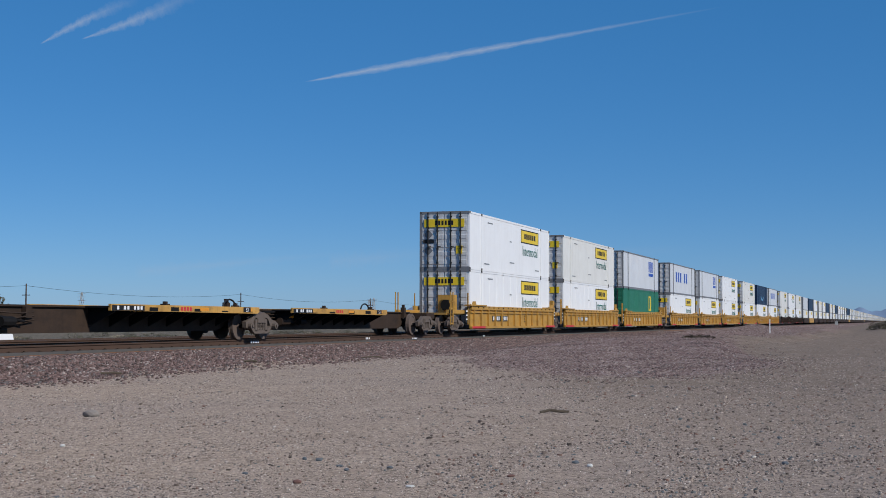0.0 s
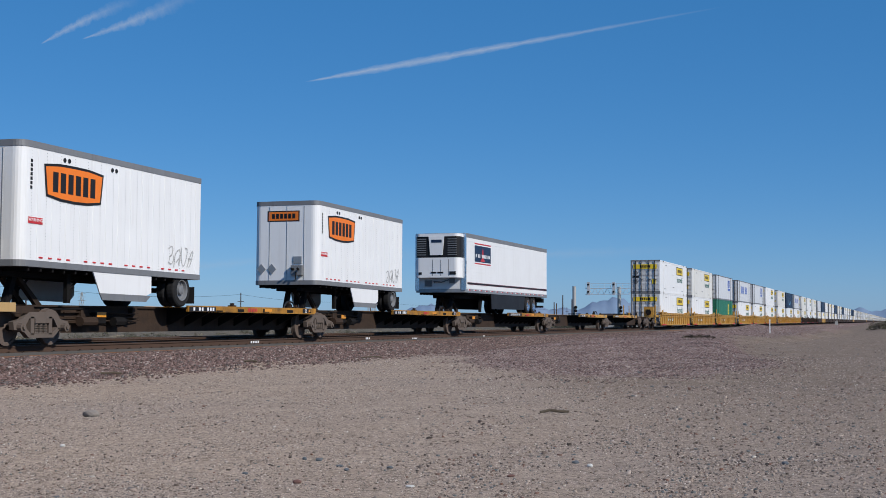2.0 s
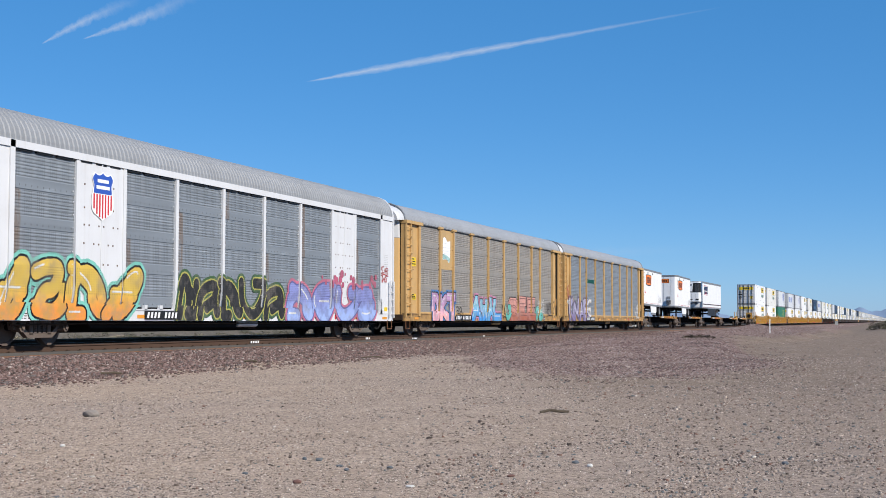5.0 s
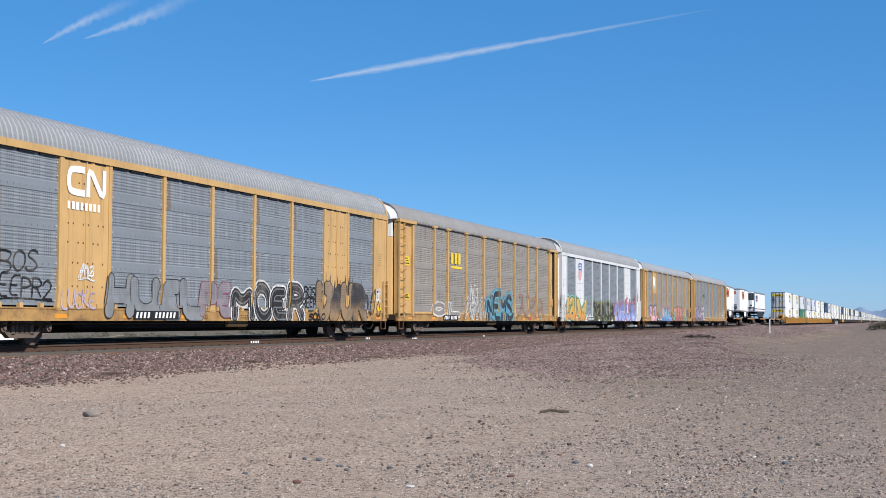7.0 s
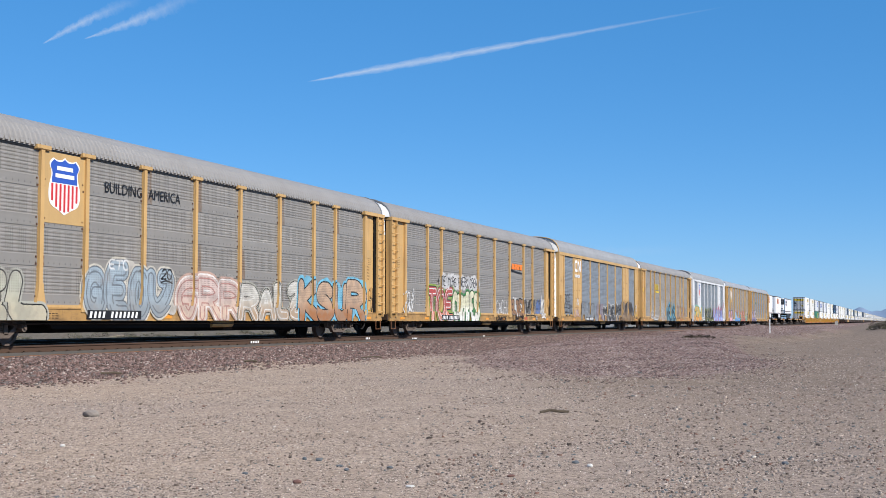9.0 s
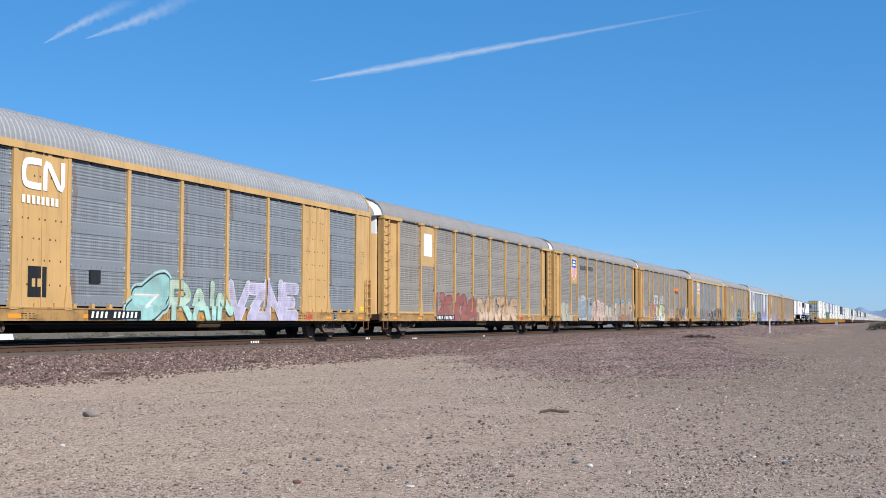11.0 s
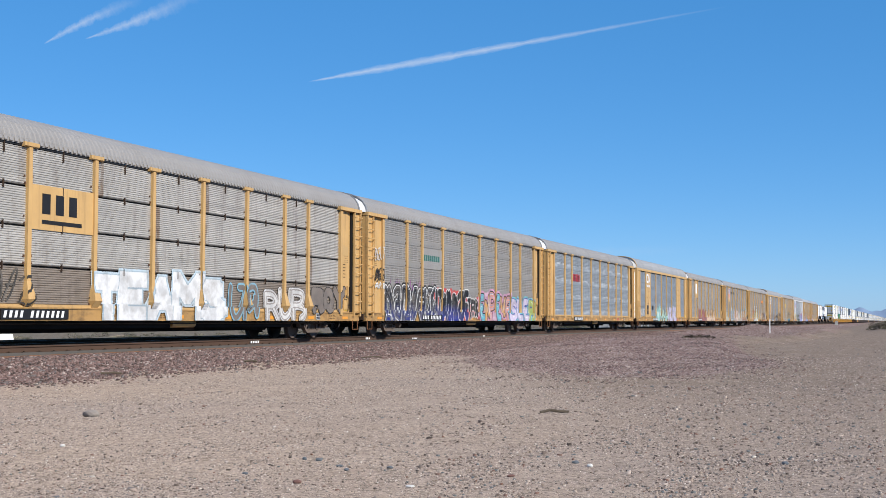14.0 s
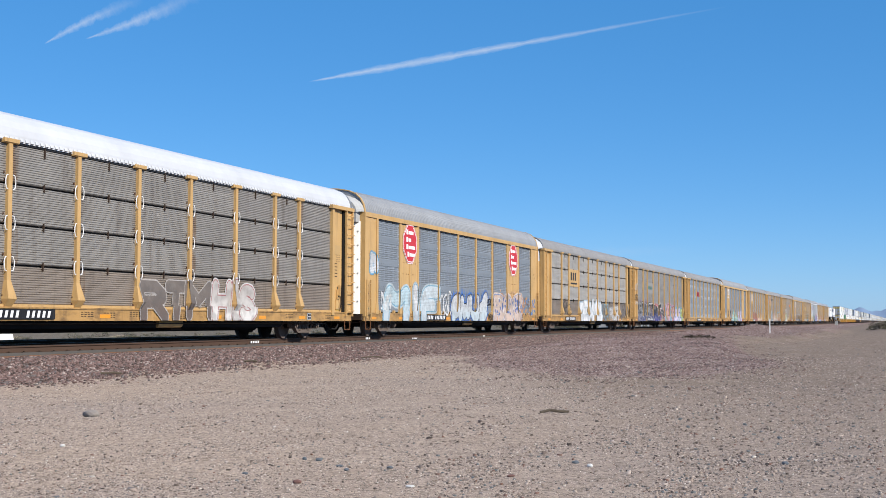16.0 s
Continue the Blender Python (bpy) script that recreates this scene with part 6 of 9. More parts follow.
    graffiti(c, "f", 92, 9.9 - h, 12.2 - h, 0.63, 2.0, [(0.32, 0.62, 0.6)], K, (0.42, 0.66, 0.66), 0.3, 0.05, glint=W)
    graffiti(c, "RAIN", 93, 12.2 - h, 16.0 - h, 0.63, 1.85, [(0.5, 0.64, 0.5)], (0.10, 0.28, 0.26), None, 0.13, 0.035, low=(0.36, 0.6, 0.55))
    graffiti(c, "VZNE", 94, 15.7 - h, 21.0 - h, 0.63, 1.95, [(0.52, 0.49, 0.68)], (0.66, 0.64, 0.74), None, 0.16, 0.05, rounding=False)
    number_plate(c, 8.0 - h, 10.5 - h)
    h = HALF + 0.00
    c = autorack(at(10), "yellow autorack car with clean pale blue-grey panels", panel=PANEL_WIPED)
    bars(c, "emblem", 7.0 - h, 9.0 - h, 3.2, 0.48, 5, EMBLEM_RED, -1.54, "red emblem bars")
    number_plate(c, 7.0 - h, 9.6 - h)
    h = HALF + -0.20
    c = autorack(at(11), "yellow autorack car with grey panels and a wall of bold graffiti", panel=PANEL)
    f = plate(c, "placard_panel", 6.7 - HALF, 9.35 - HALF, 2.95, 3.85, ROOF, -1.53, "grey plate with green lettering bars")
    bars(f, "marking", 6.9 - HALF, 9.1 - HALF, 3.3, 0.26, 8, LETTER_GREEN, -1.54)
    graffiti(c, "gedfcba", 111, 1.9 - h, 8.5 - h, 0.64, 2.15, [(0.015, 0.015, 0.017)], W, (0.02, 0.02, 0.022), 0.15, 0.05, low=(0.02, 0.03, 0.16), spikes=(0.3, 0.07, 0.3), rounding=False, inner=(0.12, 0.12, 0.13))
    graffiti(c, "bagdec", 112, 8.3 - h, 13.2 - h, 0.64, 2.1, [(0.012, 0.012, 0.014)], W, None, 0.17, 0.045, low=(0.02, 0.03, 0.2), rounding=False, ground=(0.58, 0.05, 0.04))
    graffiti(c, "TBK", 113, 13.1 - h, 15.1 - h, 0.8, 1.8, [(0.02, 0.02, 0.02)], W, None, 0.11, 0.04, rounding=False, ground=(0.62, 0.06, 0.05))
    graffiti(c, "ENPEVE", 114, 15.0 - h, 20.7 - h, 0.63, 2.1, [(0.12, 0.52, 0.62), (0.72, 0.34, 0.04), (0.76, 0.3, 0.22)], K, (0.62, 0.3, 0.45), 0.17, 0.065, glint=W, inner=(0.2, 0.3, 0.45), ground=(0.6, 0.4, 0.5))
    graffiti(c, "SLEB", 115, 20.5 - h, 25.7 - h, 0.63, 1.95, [(0.62, 0.54, 0.7), (0.6, 0.54, 0.7), (0.62, 0.54, 0.7), (0.36, 0.46, 0.1)], (0.03, 0.05, 0.32), (0.16, 0.52, 0.6), 0.18, 0.05, glint=W)
    tag(c, "STO", 116, 26.2 - h, 27.2 - h, 2.0, 2.2, K)
    tag(c, "geb", 117, 0.75 - h, 1.6 - h, 3.1, 3.6, W)
    tag(c, "fgce", 118, 0.75 - h, 1.65 - h, 2.25, 2.7, K, 0.03)
    tag(c, "afe", 119, 0.8 - h, 1.7 - h, 1.95, 2.15, W, 0.03)
    number_plate(c, 6.3 - h, 9.0 - h)
    h = HALF + -0.24
    c = autorack(at(12), "yellow autorack car with streaked silver-brown panels and white block graffiti", panel=PANEL_STREAK, gap=0.05, ribs=16, splashed=PANEL_MUD)
    f = plate(c, "placard_panel", 6.65 - HALF, 9.4 - HALF, 2.85, 3.95, YELLOW, -1.54, "yellow plate with dark emblem bars")
    bars(f, "emblem", 7.15 - HALF, 8.85 - HALF, 3.25, 0.5, 3, BLACK, -1.55)
    plate(f, "underline", 7.15 - HALF, 8.85 - HALF, 3.0, 3.1, BLACK, -1.546)
    graffiti(c, "TEAMS", 121, 9.2 - h, 16.4 - h, 0.63, 2.0, [(0.74, 0.75, 0.76)], (0.36, 0.46, 0.53), (0.5, 0.62, 0.7), 0.21, 0.03, rounding=False, block=True)
    graffiti(c, "ba", 122, 16.7 - h, 18.7 - h, 0.63, 1.95, [(0.17, 0.14, 0.12)], (0.2, 0.42, 0.55), None, 0.08, 0.06)
    graffiti(c, "RUB", 123, 19.2 - h, 22.4 - h, 0.63, 1.8, [(0.66, 0.65, 0.63)], (0.13, 0.11, 0.1), None, 0.15, 0.03, inner=(0.3, 0.26, 0.24))
    graffiti(c, "BOY", 125, 23.0 - h, 26.0 - h, 0.95, 1.9, [(0.19, 0.155, 0.13)], K, None, 0.16, 0.03)
    tag(c, "afe", 124, 4.9 - h, 6.6 - h, 1.05, 1.8, (0.05, 0.045, 0.04), 0.03)
    number_plate(c, 5.3 - h, 8.0 - h)
    h = HALF + -0.50
    c = autorack(at(13), "yellow autorack car with blue-grey panels, red octagons and pale graffiti", "B", YELLOW, PANEL_BLUE, wide_at=(1, 7))
    octagon(c, 5.6 - HALF, 3.95, 1.75, 1.75, -1.575)
    octagon(c, 22.0 - HALF, 3.95, 1.75, 1.75, -1.575)
    graffiti(c, "MIF", 131, 2.2 - h, 9.2 - h, 0.63, 2.3, [(0.52, 0.68, 0.74), (0.72, 0.73, 0.74), (0.62, 0.7, 0.74)], (0.14, 0.36, 0.5), (0.48, 0.56, 0.6), 0.27, 0.05, low=(0.44, 0.5, 0.54))
    tag(c, "OeO", 132, 9.2 - h, 11.0 - h, 0.8, 1.8, W, 0.05)
    graffiti(c, "aWUf", 133, 10.9 - h, 16.8 - h, 0.63, 2.0, [(0.62, 0.64, 0.66)], K, (0.05, 0.18, 0.55), 0.26, 0.05, low=(0.42, 0.5, 0.54), spikes=(0.06, 0.2, 0.6))
    tag(c, "VEXIE", 137, 16.7 - h, 18.0 - h, 1.5, 1.75, K, 0.03)
    tag(c, "VEXIE", 138, 16.7 - h, 18.0 - h, 0.7, 0.95, K, 0.03)
    graffiti(c, "BOc", 134, 17.8 - h, 23.4 - h, 0.63, 2.1, [(0.64, 0.49, 0.4)], (0.14, 0.24, 0.48), (0.68, 0.58, 0.5), 0.3, 0.045, glint=W, ground=(0.56, 0.24, 0.1))
    dots(c, 140, 18.2 - h, 23.2 - h, 1.0, 1.8, 46, (0.06, 0.14, 0.42), 0.04, 0.12)
    dots(c, 135, 17.6 - h, 23.4 - h, 1.9, 2.3, 30, (0.66, 0.4, 0.25), 0.03, 0.07)
    dots(c, 136, 23.3 - h, 26.2 - h, 1.0, 1.9, 50, (0.10, 0.25, 0.55), 0.03, 0.11)
    dots(c, 141, 23.3 - h, 26.0 - h, 0.9, 1.9, 40, (0.6, 0.3, 0.12), 0.03, 0.11)
    graffiti(c, "g", 142, 0.55 - h, 1.3 - h, 2.55, 3.4, [(0.7, 0.73, 0.75)], (0.16, 0.4, 0.6), None, 0.14, 0.08)
    tag(c, "gfa", 143, 1.8 - h, 3.0 - h, 1.1, 1.7, W, 0.04)
    number_plate(c, 7.2 - h, 9.9 - h)
    h = HALF + -0.55
    c = autorack(at(14), "yellow autorack car with streaked panels and a white roof", panel=PANEL_DARK, gap=0.05, ribs=16, splashed=PANEL_MUD, roof=ROOF_WHITE, brackets=True)
    graffiti(c, "RTM", 141, 11.9 - h, 16.0 - h, 0.65, 1.85, [(0.17, 0.14, 0.12)], (0.45, 0.41, 0.38), None, 0.17, 0.035, low=(0.12, 0.09, 0.075), rounding=False)
    graffiti(c, "HIS", 142, 16.1 - h, 19.0 - h, 0.65, 1.9, [(0.5, 0.46, 0.43)], (0.36, 0.10, 0.10), (0.62, 0.6, 0.58), 0.17, 0.03, low=(0.62, 0.6, 0.57))
    number_plate(c, 5.6 - h, 7.9 - h)


def ribbon(pts, w, y):
    """A flat band of one width along a bent line, one strip with no overlap."""
    vs = []
    for k, p in enumerate(pts):
        a, b = pts[max(k - 1, 0)], pts[min(k + 1, len(pts) - 1)]
        l = math.hypot(b[0] - a[0], b[1] - a[1]) + 1e-9
        nx, nz = -(b[1] - a[1]) / l * w, (b[0] - a[0]) / l * w
        vs += [(p[0] + nx, y, p[1] + nz), (p[0] - nx, y, p[1] - nz)]
    return Solid().add(vs, [(2 * k, 2 * k + 1, 2 * k + 3, 2 * k + 2) for k in range(len(pts) - 1)])


def white_emblem(car, x, z):
    """A white bent ribbon in two pieces over a short row of bars."""
    left = smoothed([(x - 0.10, z + 0.30), (x - 0.55, z + 0.30), (x - 0.80, z + 0.24), (x - 0.80, z - 0.24), (x - 0.55, z - 0.30), (x - 0.10, z - 0.30)], 3)
    right = [(x + 0.06, z - 0.38), (x + 0.06, z + 0.18), (x + 0.12, z + 0.29), (x + 0.22, z + 0.26), (x + 0.64, z - 0.26), (x + 0.74, z - 0.29), (x + 0.80, z - 0.18), (x + 0.80, z + 0.38)]
    e = part("emblem", ribbon(left, 0.085, -1.578), WHITE, car, "white ribbon-shaped emblem")
    part("band", ribbon(right, 0.085, -1.578), WHITE, e)
    bars(e, "marking", x - 0.85, x + 0.88, z - 0.74, 0.2, 9, WHITE, -1.575)


PANEL_STREAK = rack_panel("rack_panel_streaked", (0.46, 0.44, 0.41), (0.15, 0.11, 0.085), 0.85, 0.0)
PANEL_DARK = rack_panel("rack_panel_dark_streaked", (0.30, 0.28, 0.255), (0.12, 0.09, 0.07), 0.85, 0.0)
PANEL_MUD = rack_panel("rack_panel_mud_splashed", (0.27, 0.225, 0.185), (0.10, 0.07, 0.05), 0.85, 0.0)
rack_list()


# ---- spine cars and their trailers ----
JOINTS = [57.5, 40.8, 23.6, 6.35, -10.8, -27.8]


def spine_car(rear, front, deck0, deck1, label, last=False, first=False, text=""):
    mid = (rear + front) / 2
    car = thing("spine_car", label, "spine car", "spine car platforms in the train")
    rolling(car, mid)
    r, f, a, b = rear - mid, front - mid, deck0 - mid, deck1 - mid
    beam = Solid().along_y([(r + 0.6, 0.70), (r + 1.6, 0.30), (f - 1.6, 0.30), (f - 0.6, 0.70), (f + 0.3, 0.74), (f + 0.3, 0.98), (r - 0.3, 0.98), (r - 0.3, 0.74)], -0.45, 0.45)
    beam.box(r + 0.3, f - 0.3, -0.52, 0.52, 0.98, 1.03)
    beam.box(r + 2.6, r + 3.0, -0.62, 0.62, 0.62, 0.95).box(r + 5.2, r + 5.45, -0.6, 0.6, 0.7, 0.98)
    part("spine_beam", beam, BROWN_STEEL, car, "rusty brown centre beam")
    dk = Solid().box(a, b, -1.30, 1.30, 0.98, 1.03)
    for k in range(9):
        xk = a + 0.3 + k * (b - a - 0.6) / 8
        dk.along_x([(-1.27, 0.98), (-1.27, 0.86), (-0.45, 0.45), (-0.45, 0.98)], xk - 0.04, xk + 0.04)
        dk.along_x([(0.45, 0.98), (0.45, 0.45), (1.27, 0.86), (1.27, 0.98)], xk - 0.04, xk + 0.04)
    part("deck", dk, BLACK_STEEL, car, "dark wheel deck on gussets")
    for y0, y1 in ((-1.34, -1.26), (1.26, 1.34)):
        edge = part("deck_edge", Solid().along_y([(a, 0.90), (b - 0.15, 0.86), (b, 0.92), (b, 1.07), (a, 1.08)], y0, y1), DECK_EDGE if deck1 < 36 else DECK_PALE, car, "scuffed yellow deck side")
        if y0 < 0:
            rf = Solid()
            for k in (0.12, 0.55, 0.88):
                rf.box(a + k * (b - a), a + k * (b - a) + 0.55, -1.346, -1.34, 0.93, 1.02)
            part("reflector", rf, ORANGE, edge)
            nb = plate(edge, "number_board", b - 1.15, b - 0.65, 0.90, 1.06, BLACK, -1.342)
            words("lettering", "53", 0.19, WHITE, nb, (b - 0.9, -1.352, 0.915), "white number 53")
            lb = plate(edge, "number_board", a + 0.05, a + (2.7 if text else 1.7), 0.905, 1.05, BLACK, -1.342)
            if text:
                words("lettering", text, 0.155, WHITE, lb, (a + 1.37, -1.352, 0.925), "white lettering on the deck side", 1.12)
            else:
                bars(lb, "marking", a + 0.28, a + 1.65, 0.93, 0.1, 8, WHITE, -1.35, seed=4)
            for k in range(5):
                wx = a + (0.2 + 0.17 * k + 0.03 * math.sin(k * 5 + mid)) * (b - a)
                plate(edge, "scuff", wx, wx + 0.3 + 0.25 * abs(math.sin(k * 3 + mid)), 0.90, 0.97 + 0.05 * math.sin(k + mid), BLACK_STEEL, -1.341, thick=0.003)
            bars(edge, "marking", a + 0.42 * (b - a), a + 0.42 * (b - a) + 0.7, 0.92, 0.11, 4, RED, -1.344, seed=3)
    for k in (a + 3.2, b - 1.3):
        part("locator_pin", Solid().box(k - 0.11, k + 0.11, -1.22, -1.02, 1.03, 1.12).box(k - 0.06, k + 0.06, -1.17, -1.07, 1.12, 1.19), BROWN_STEEL, car)
    hoop = [(b - 0.9 + 0.45 * math.cos(t), -0.7, 1.04 + 0.28 * math.sin(t)) for t in [math.pi * i / 10 for i in range(11)]]
    part("hose", Solid().tube(hoop, 0.03), BLACK, car, "black air hose loop")
    if not last:
        bogie(car, r)
    gear = Solid().box(r + 3.1, r + 3.6, -0.75, -0.45, 0.55, 0.85).tube([(r + 3.6, -0.62, 0.7), (r + 4.2, -0.62, 0.72), (r + 5.1, -0.62, 0.6)], 0.035).rod((r + 4.0, -0.72, 0.6), (r + 4.5, -0.72, 0.6), 0.13, 8)
    gear.tube([(r + 0.8, -0.62, 0.9), (r + 1.6, -0.64, 0.92), (r + 3.0, -0.6, 0.95)], 0.03)
    part("brake_gear", gear, BLACK_STEEL, car)
    for k in range(3):
        z = 0.62 + 0.11 * k
        part("pipe", Solid().tube([(r + 1.9, -0.56, z), (r + 3.4, -0.60, z + 0.02), (r + 4.6 + 0.2 * k, -0.62, z - 0.03), (r + 5.6, -0.55, z + 0.02)], 0.022, 5), BROWN_STEEL, car)
    part("air_tank", Solid().rod((r + 2.3, -0.78, 0.60), (r + 3.0, -0.78, 0.60), 0.13, 10), BROWN_STEEL, car)
    part("bracket", Solid().box(f - 1.3, f - 1.1, -0.62, -0.44, 0.75, 1.22).box(f - 1.27, f - 1.13, -0.58, -0.48, 1.22, 1.34), BROWN_STEEL, car)
    plate(car, "reflector", r + 3.15, r + 3.6, 0.72, 0.86, ORANGE, -0.755)
    if first:
        bogie(car, f)
        part("coupler", Solid().box(f + 0.3, f + 2.3, -0.13, 0.13, 0.66, 0.92).box(f + 0.3, f + 1.4, -1.1, 1.1, 0.72, 0.98), BROWN_STEEL, car)
    if last:
        bogie(car, r)
        part("coupler", Solid().box(r - 2.6, r - 0.3, -0.13, 0.13, 0.66, 0.92).box(r - 2.0, r - 0.3, -1.2, 1.2, 0.80, 0.98), BROWN_STEEL, car)
        part("end_edge", Solid().box(r - 2.0, r - 1.2, -1.33, -1.2, 0.84, 1.06), YELLOW_TOP, car)
    return car


def hitch(u):
    """Folding trailer hitch on the beam, under a trailer's nose."""
    h = thing("trailer_hitch", "dark steel trailer hitch stanchion on the spine car beam", "hitch", "trailer hitches")
    rolling(h, u, 0, 1.03)
    for y0 in (-0.42, 0.26):
        part("leg", Solid().along_y([(-0.55, 0.0), (-0.35, 0.0), (-0.02, 0.86), (-0.2, 0.86)], y0, y0 + 0.16), BLACK_STEEL, h)
    for y0 in (-0.30, 0.18):
        part("brace", Solid().along_y([(0.9, 0.0), (1.15, 0.0), (0.12, 0.8), (-0.05, 0.8)], y0, y0 + 0.12), BROWN_STEEL, h)
    part("head", Solid().box(-0.4, 0.4, -0.45, 0.45, 0.84, 0.95), BLACK_STEEL, h)


def axle_set(parent, x, z0, r=0.5, hub=CHROME):
    for y in (-1.25, -0.92, 0.66, 0.99):
        w = part("wheel", shared(("tyre", r), lambda: tyre(r)), RUBBER, parent, "black rubber tyre", (x, y, z0 + r))
        if y < -1.2:
            part("rim", shared(("rim", r, hub.name), lambda: rim(r, hub)), hub, w, "bright metal rim" if hub is CHROME else "dull steel rim")
    part("axle", Solid().rod((x, -1.0, z0 + r), (x, 1.0, z0 + r), 0.07), BLACK_STEEL, parent)


def tyre(r):
    s, n = Solid(), 28
    prof = [(0.0, r * 0.62), (0.0, r * 0.90), (0.035, r * 0.985), (0.07, r), (0.20, r), (0.235, r * 0.985), (0.27, r * 0.90), (0.27, r * 0.62)]
    vs = [(p[1] * math.cos(a), p[0], p[1] * math.sin(a)) for a in [2 * math.pi * i / n for i in range(n)] for p in prof]
    m = len(prof)
    s.add(vs, [(i * m + j, i * m + j + 1, ((i + 1) % n) * m + j + 1, ((i + 1) % n) * m + j) for i in range(n) for j in range(m - 1)])
    s.rod((0, 0.14, 0), (0, 0.2, 0), r * 0.64, 20)
    return s.mesh("wheel", RUBBER)


def rim(r, hub):
    s, n = Solid(), 24
    prof = [(-0.01, r * 0.63), (0.0, r * 0.56), (0.08, r * 0.50), (0.10, r * 0.30), (0.02, r * 0.26), (0.0, r * 0.12), (0.0, 0.001)]
    vs = [(p[1] * math.cos(a), p[0], p[1] * math.sin(a)) for a in [2 * math.pi * i / n for i in range(n)] for p in prof]
    m = len(prof)
    s.add(vs, [(i * m + j, i * m + j + 1, ((i + 1) % n) * m + j + 1, ((i + 1) % n) * m + j) for i in range(n) for j in range(m - 1)])
    return s.mesh("rim", hub)


def rounded_rect(x0, x1, y0, y1, r, corners="rear"):
    """Plan outline with rounded corners on the nose (x0 side)."""
    pts = []
    for cx, cy, a0 in ((x0 + r, y0 + r, 180), (x1, y0, None), (x1, y1, None), (x0 + r, y1 - r, 90)):
        if a0 is None:
            pts.append((cx, cy))
        else:
            pts += [(cx + r * math.cos(radians(a)), cy + r * math.sin(radians(a))) for a in (range(a0, a0 + 91, 15))]
    return pts


def upright(outline, z0, z1):
    n = len(outline)
    return Solid().add([(x, y, z0) for x, y in outline] + [(x, y, z1) for x, y in outline],
                       [tuple(range(n))[::-1], tuple(range(n, 2 * n))] + [(i, (i + 1) % n, (i + 1) % n + n, i + n) for i in range(n)])


def badge(parent, x, z, w, h, y):
    """Orange bulging trapezoid with black border and black bars."""
    def shape(k):
        pts = [(-0.5, 0.42), (-0.25, 0.49), (0.0, 0.5), (0.25, 0.49), (0.5, 0.42), (0.46, -0.40), (0.23, -0.48), (0.0, -0.5), (-0.23, -0.48), (-0.46, -0.40)]
        return [(x + a * (w - k), z + b * (h - k)) for a, b in pts][::-1]
    e = part("emblem", Solid().along_y(shape(0), y - 0.004, y), BLACK, parent, "orange badge with black border")
    part("field", Solid().along_y(shape(0.14 * h), y - 0.008, y - 0.004), LOGO_ORANGE, e)
    for k in range(6):
        a = x + (-0.36 + k * 0.125) * w
        part("bar", Solid().box(a, a + 0.085 * w, y - 0.012, y - 0.008, z - 0.26 * h, z + 0.26 * h), BLACK, e)
    return e


def side_ribs(x0, x1, z0, z1, n, y, w=0.02, d=0.012):
    s = Solid()
    for k in range(n):
        x = x0 + (k + 0.5) * (x1 - x0) / n
        s.box(x - w, x + w, y - d, y, z0, z1)
    return s


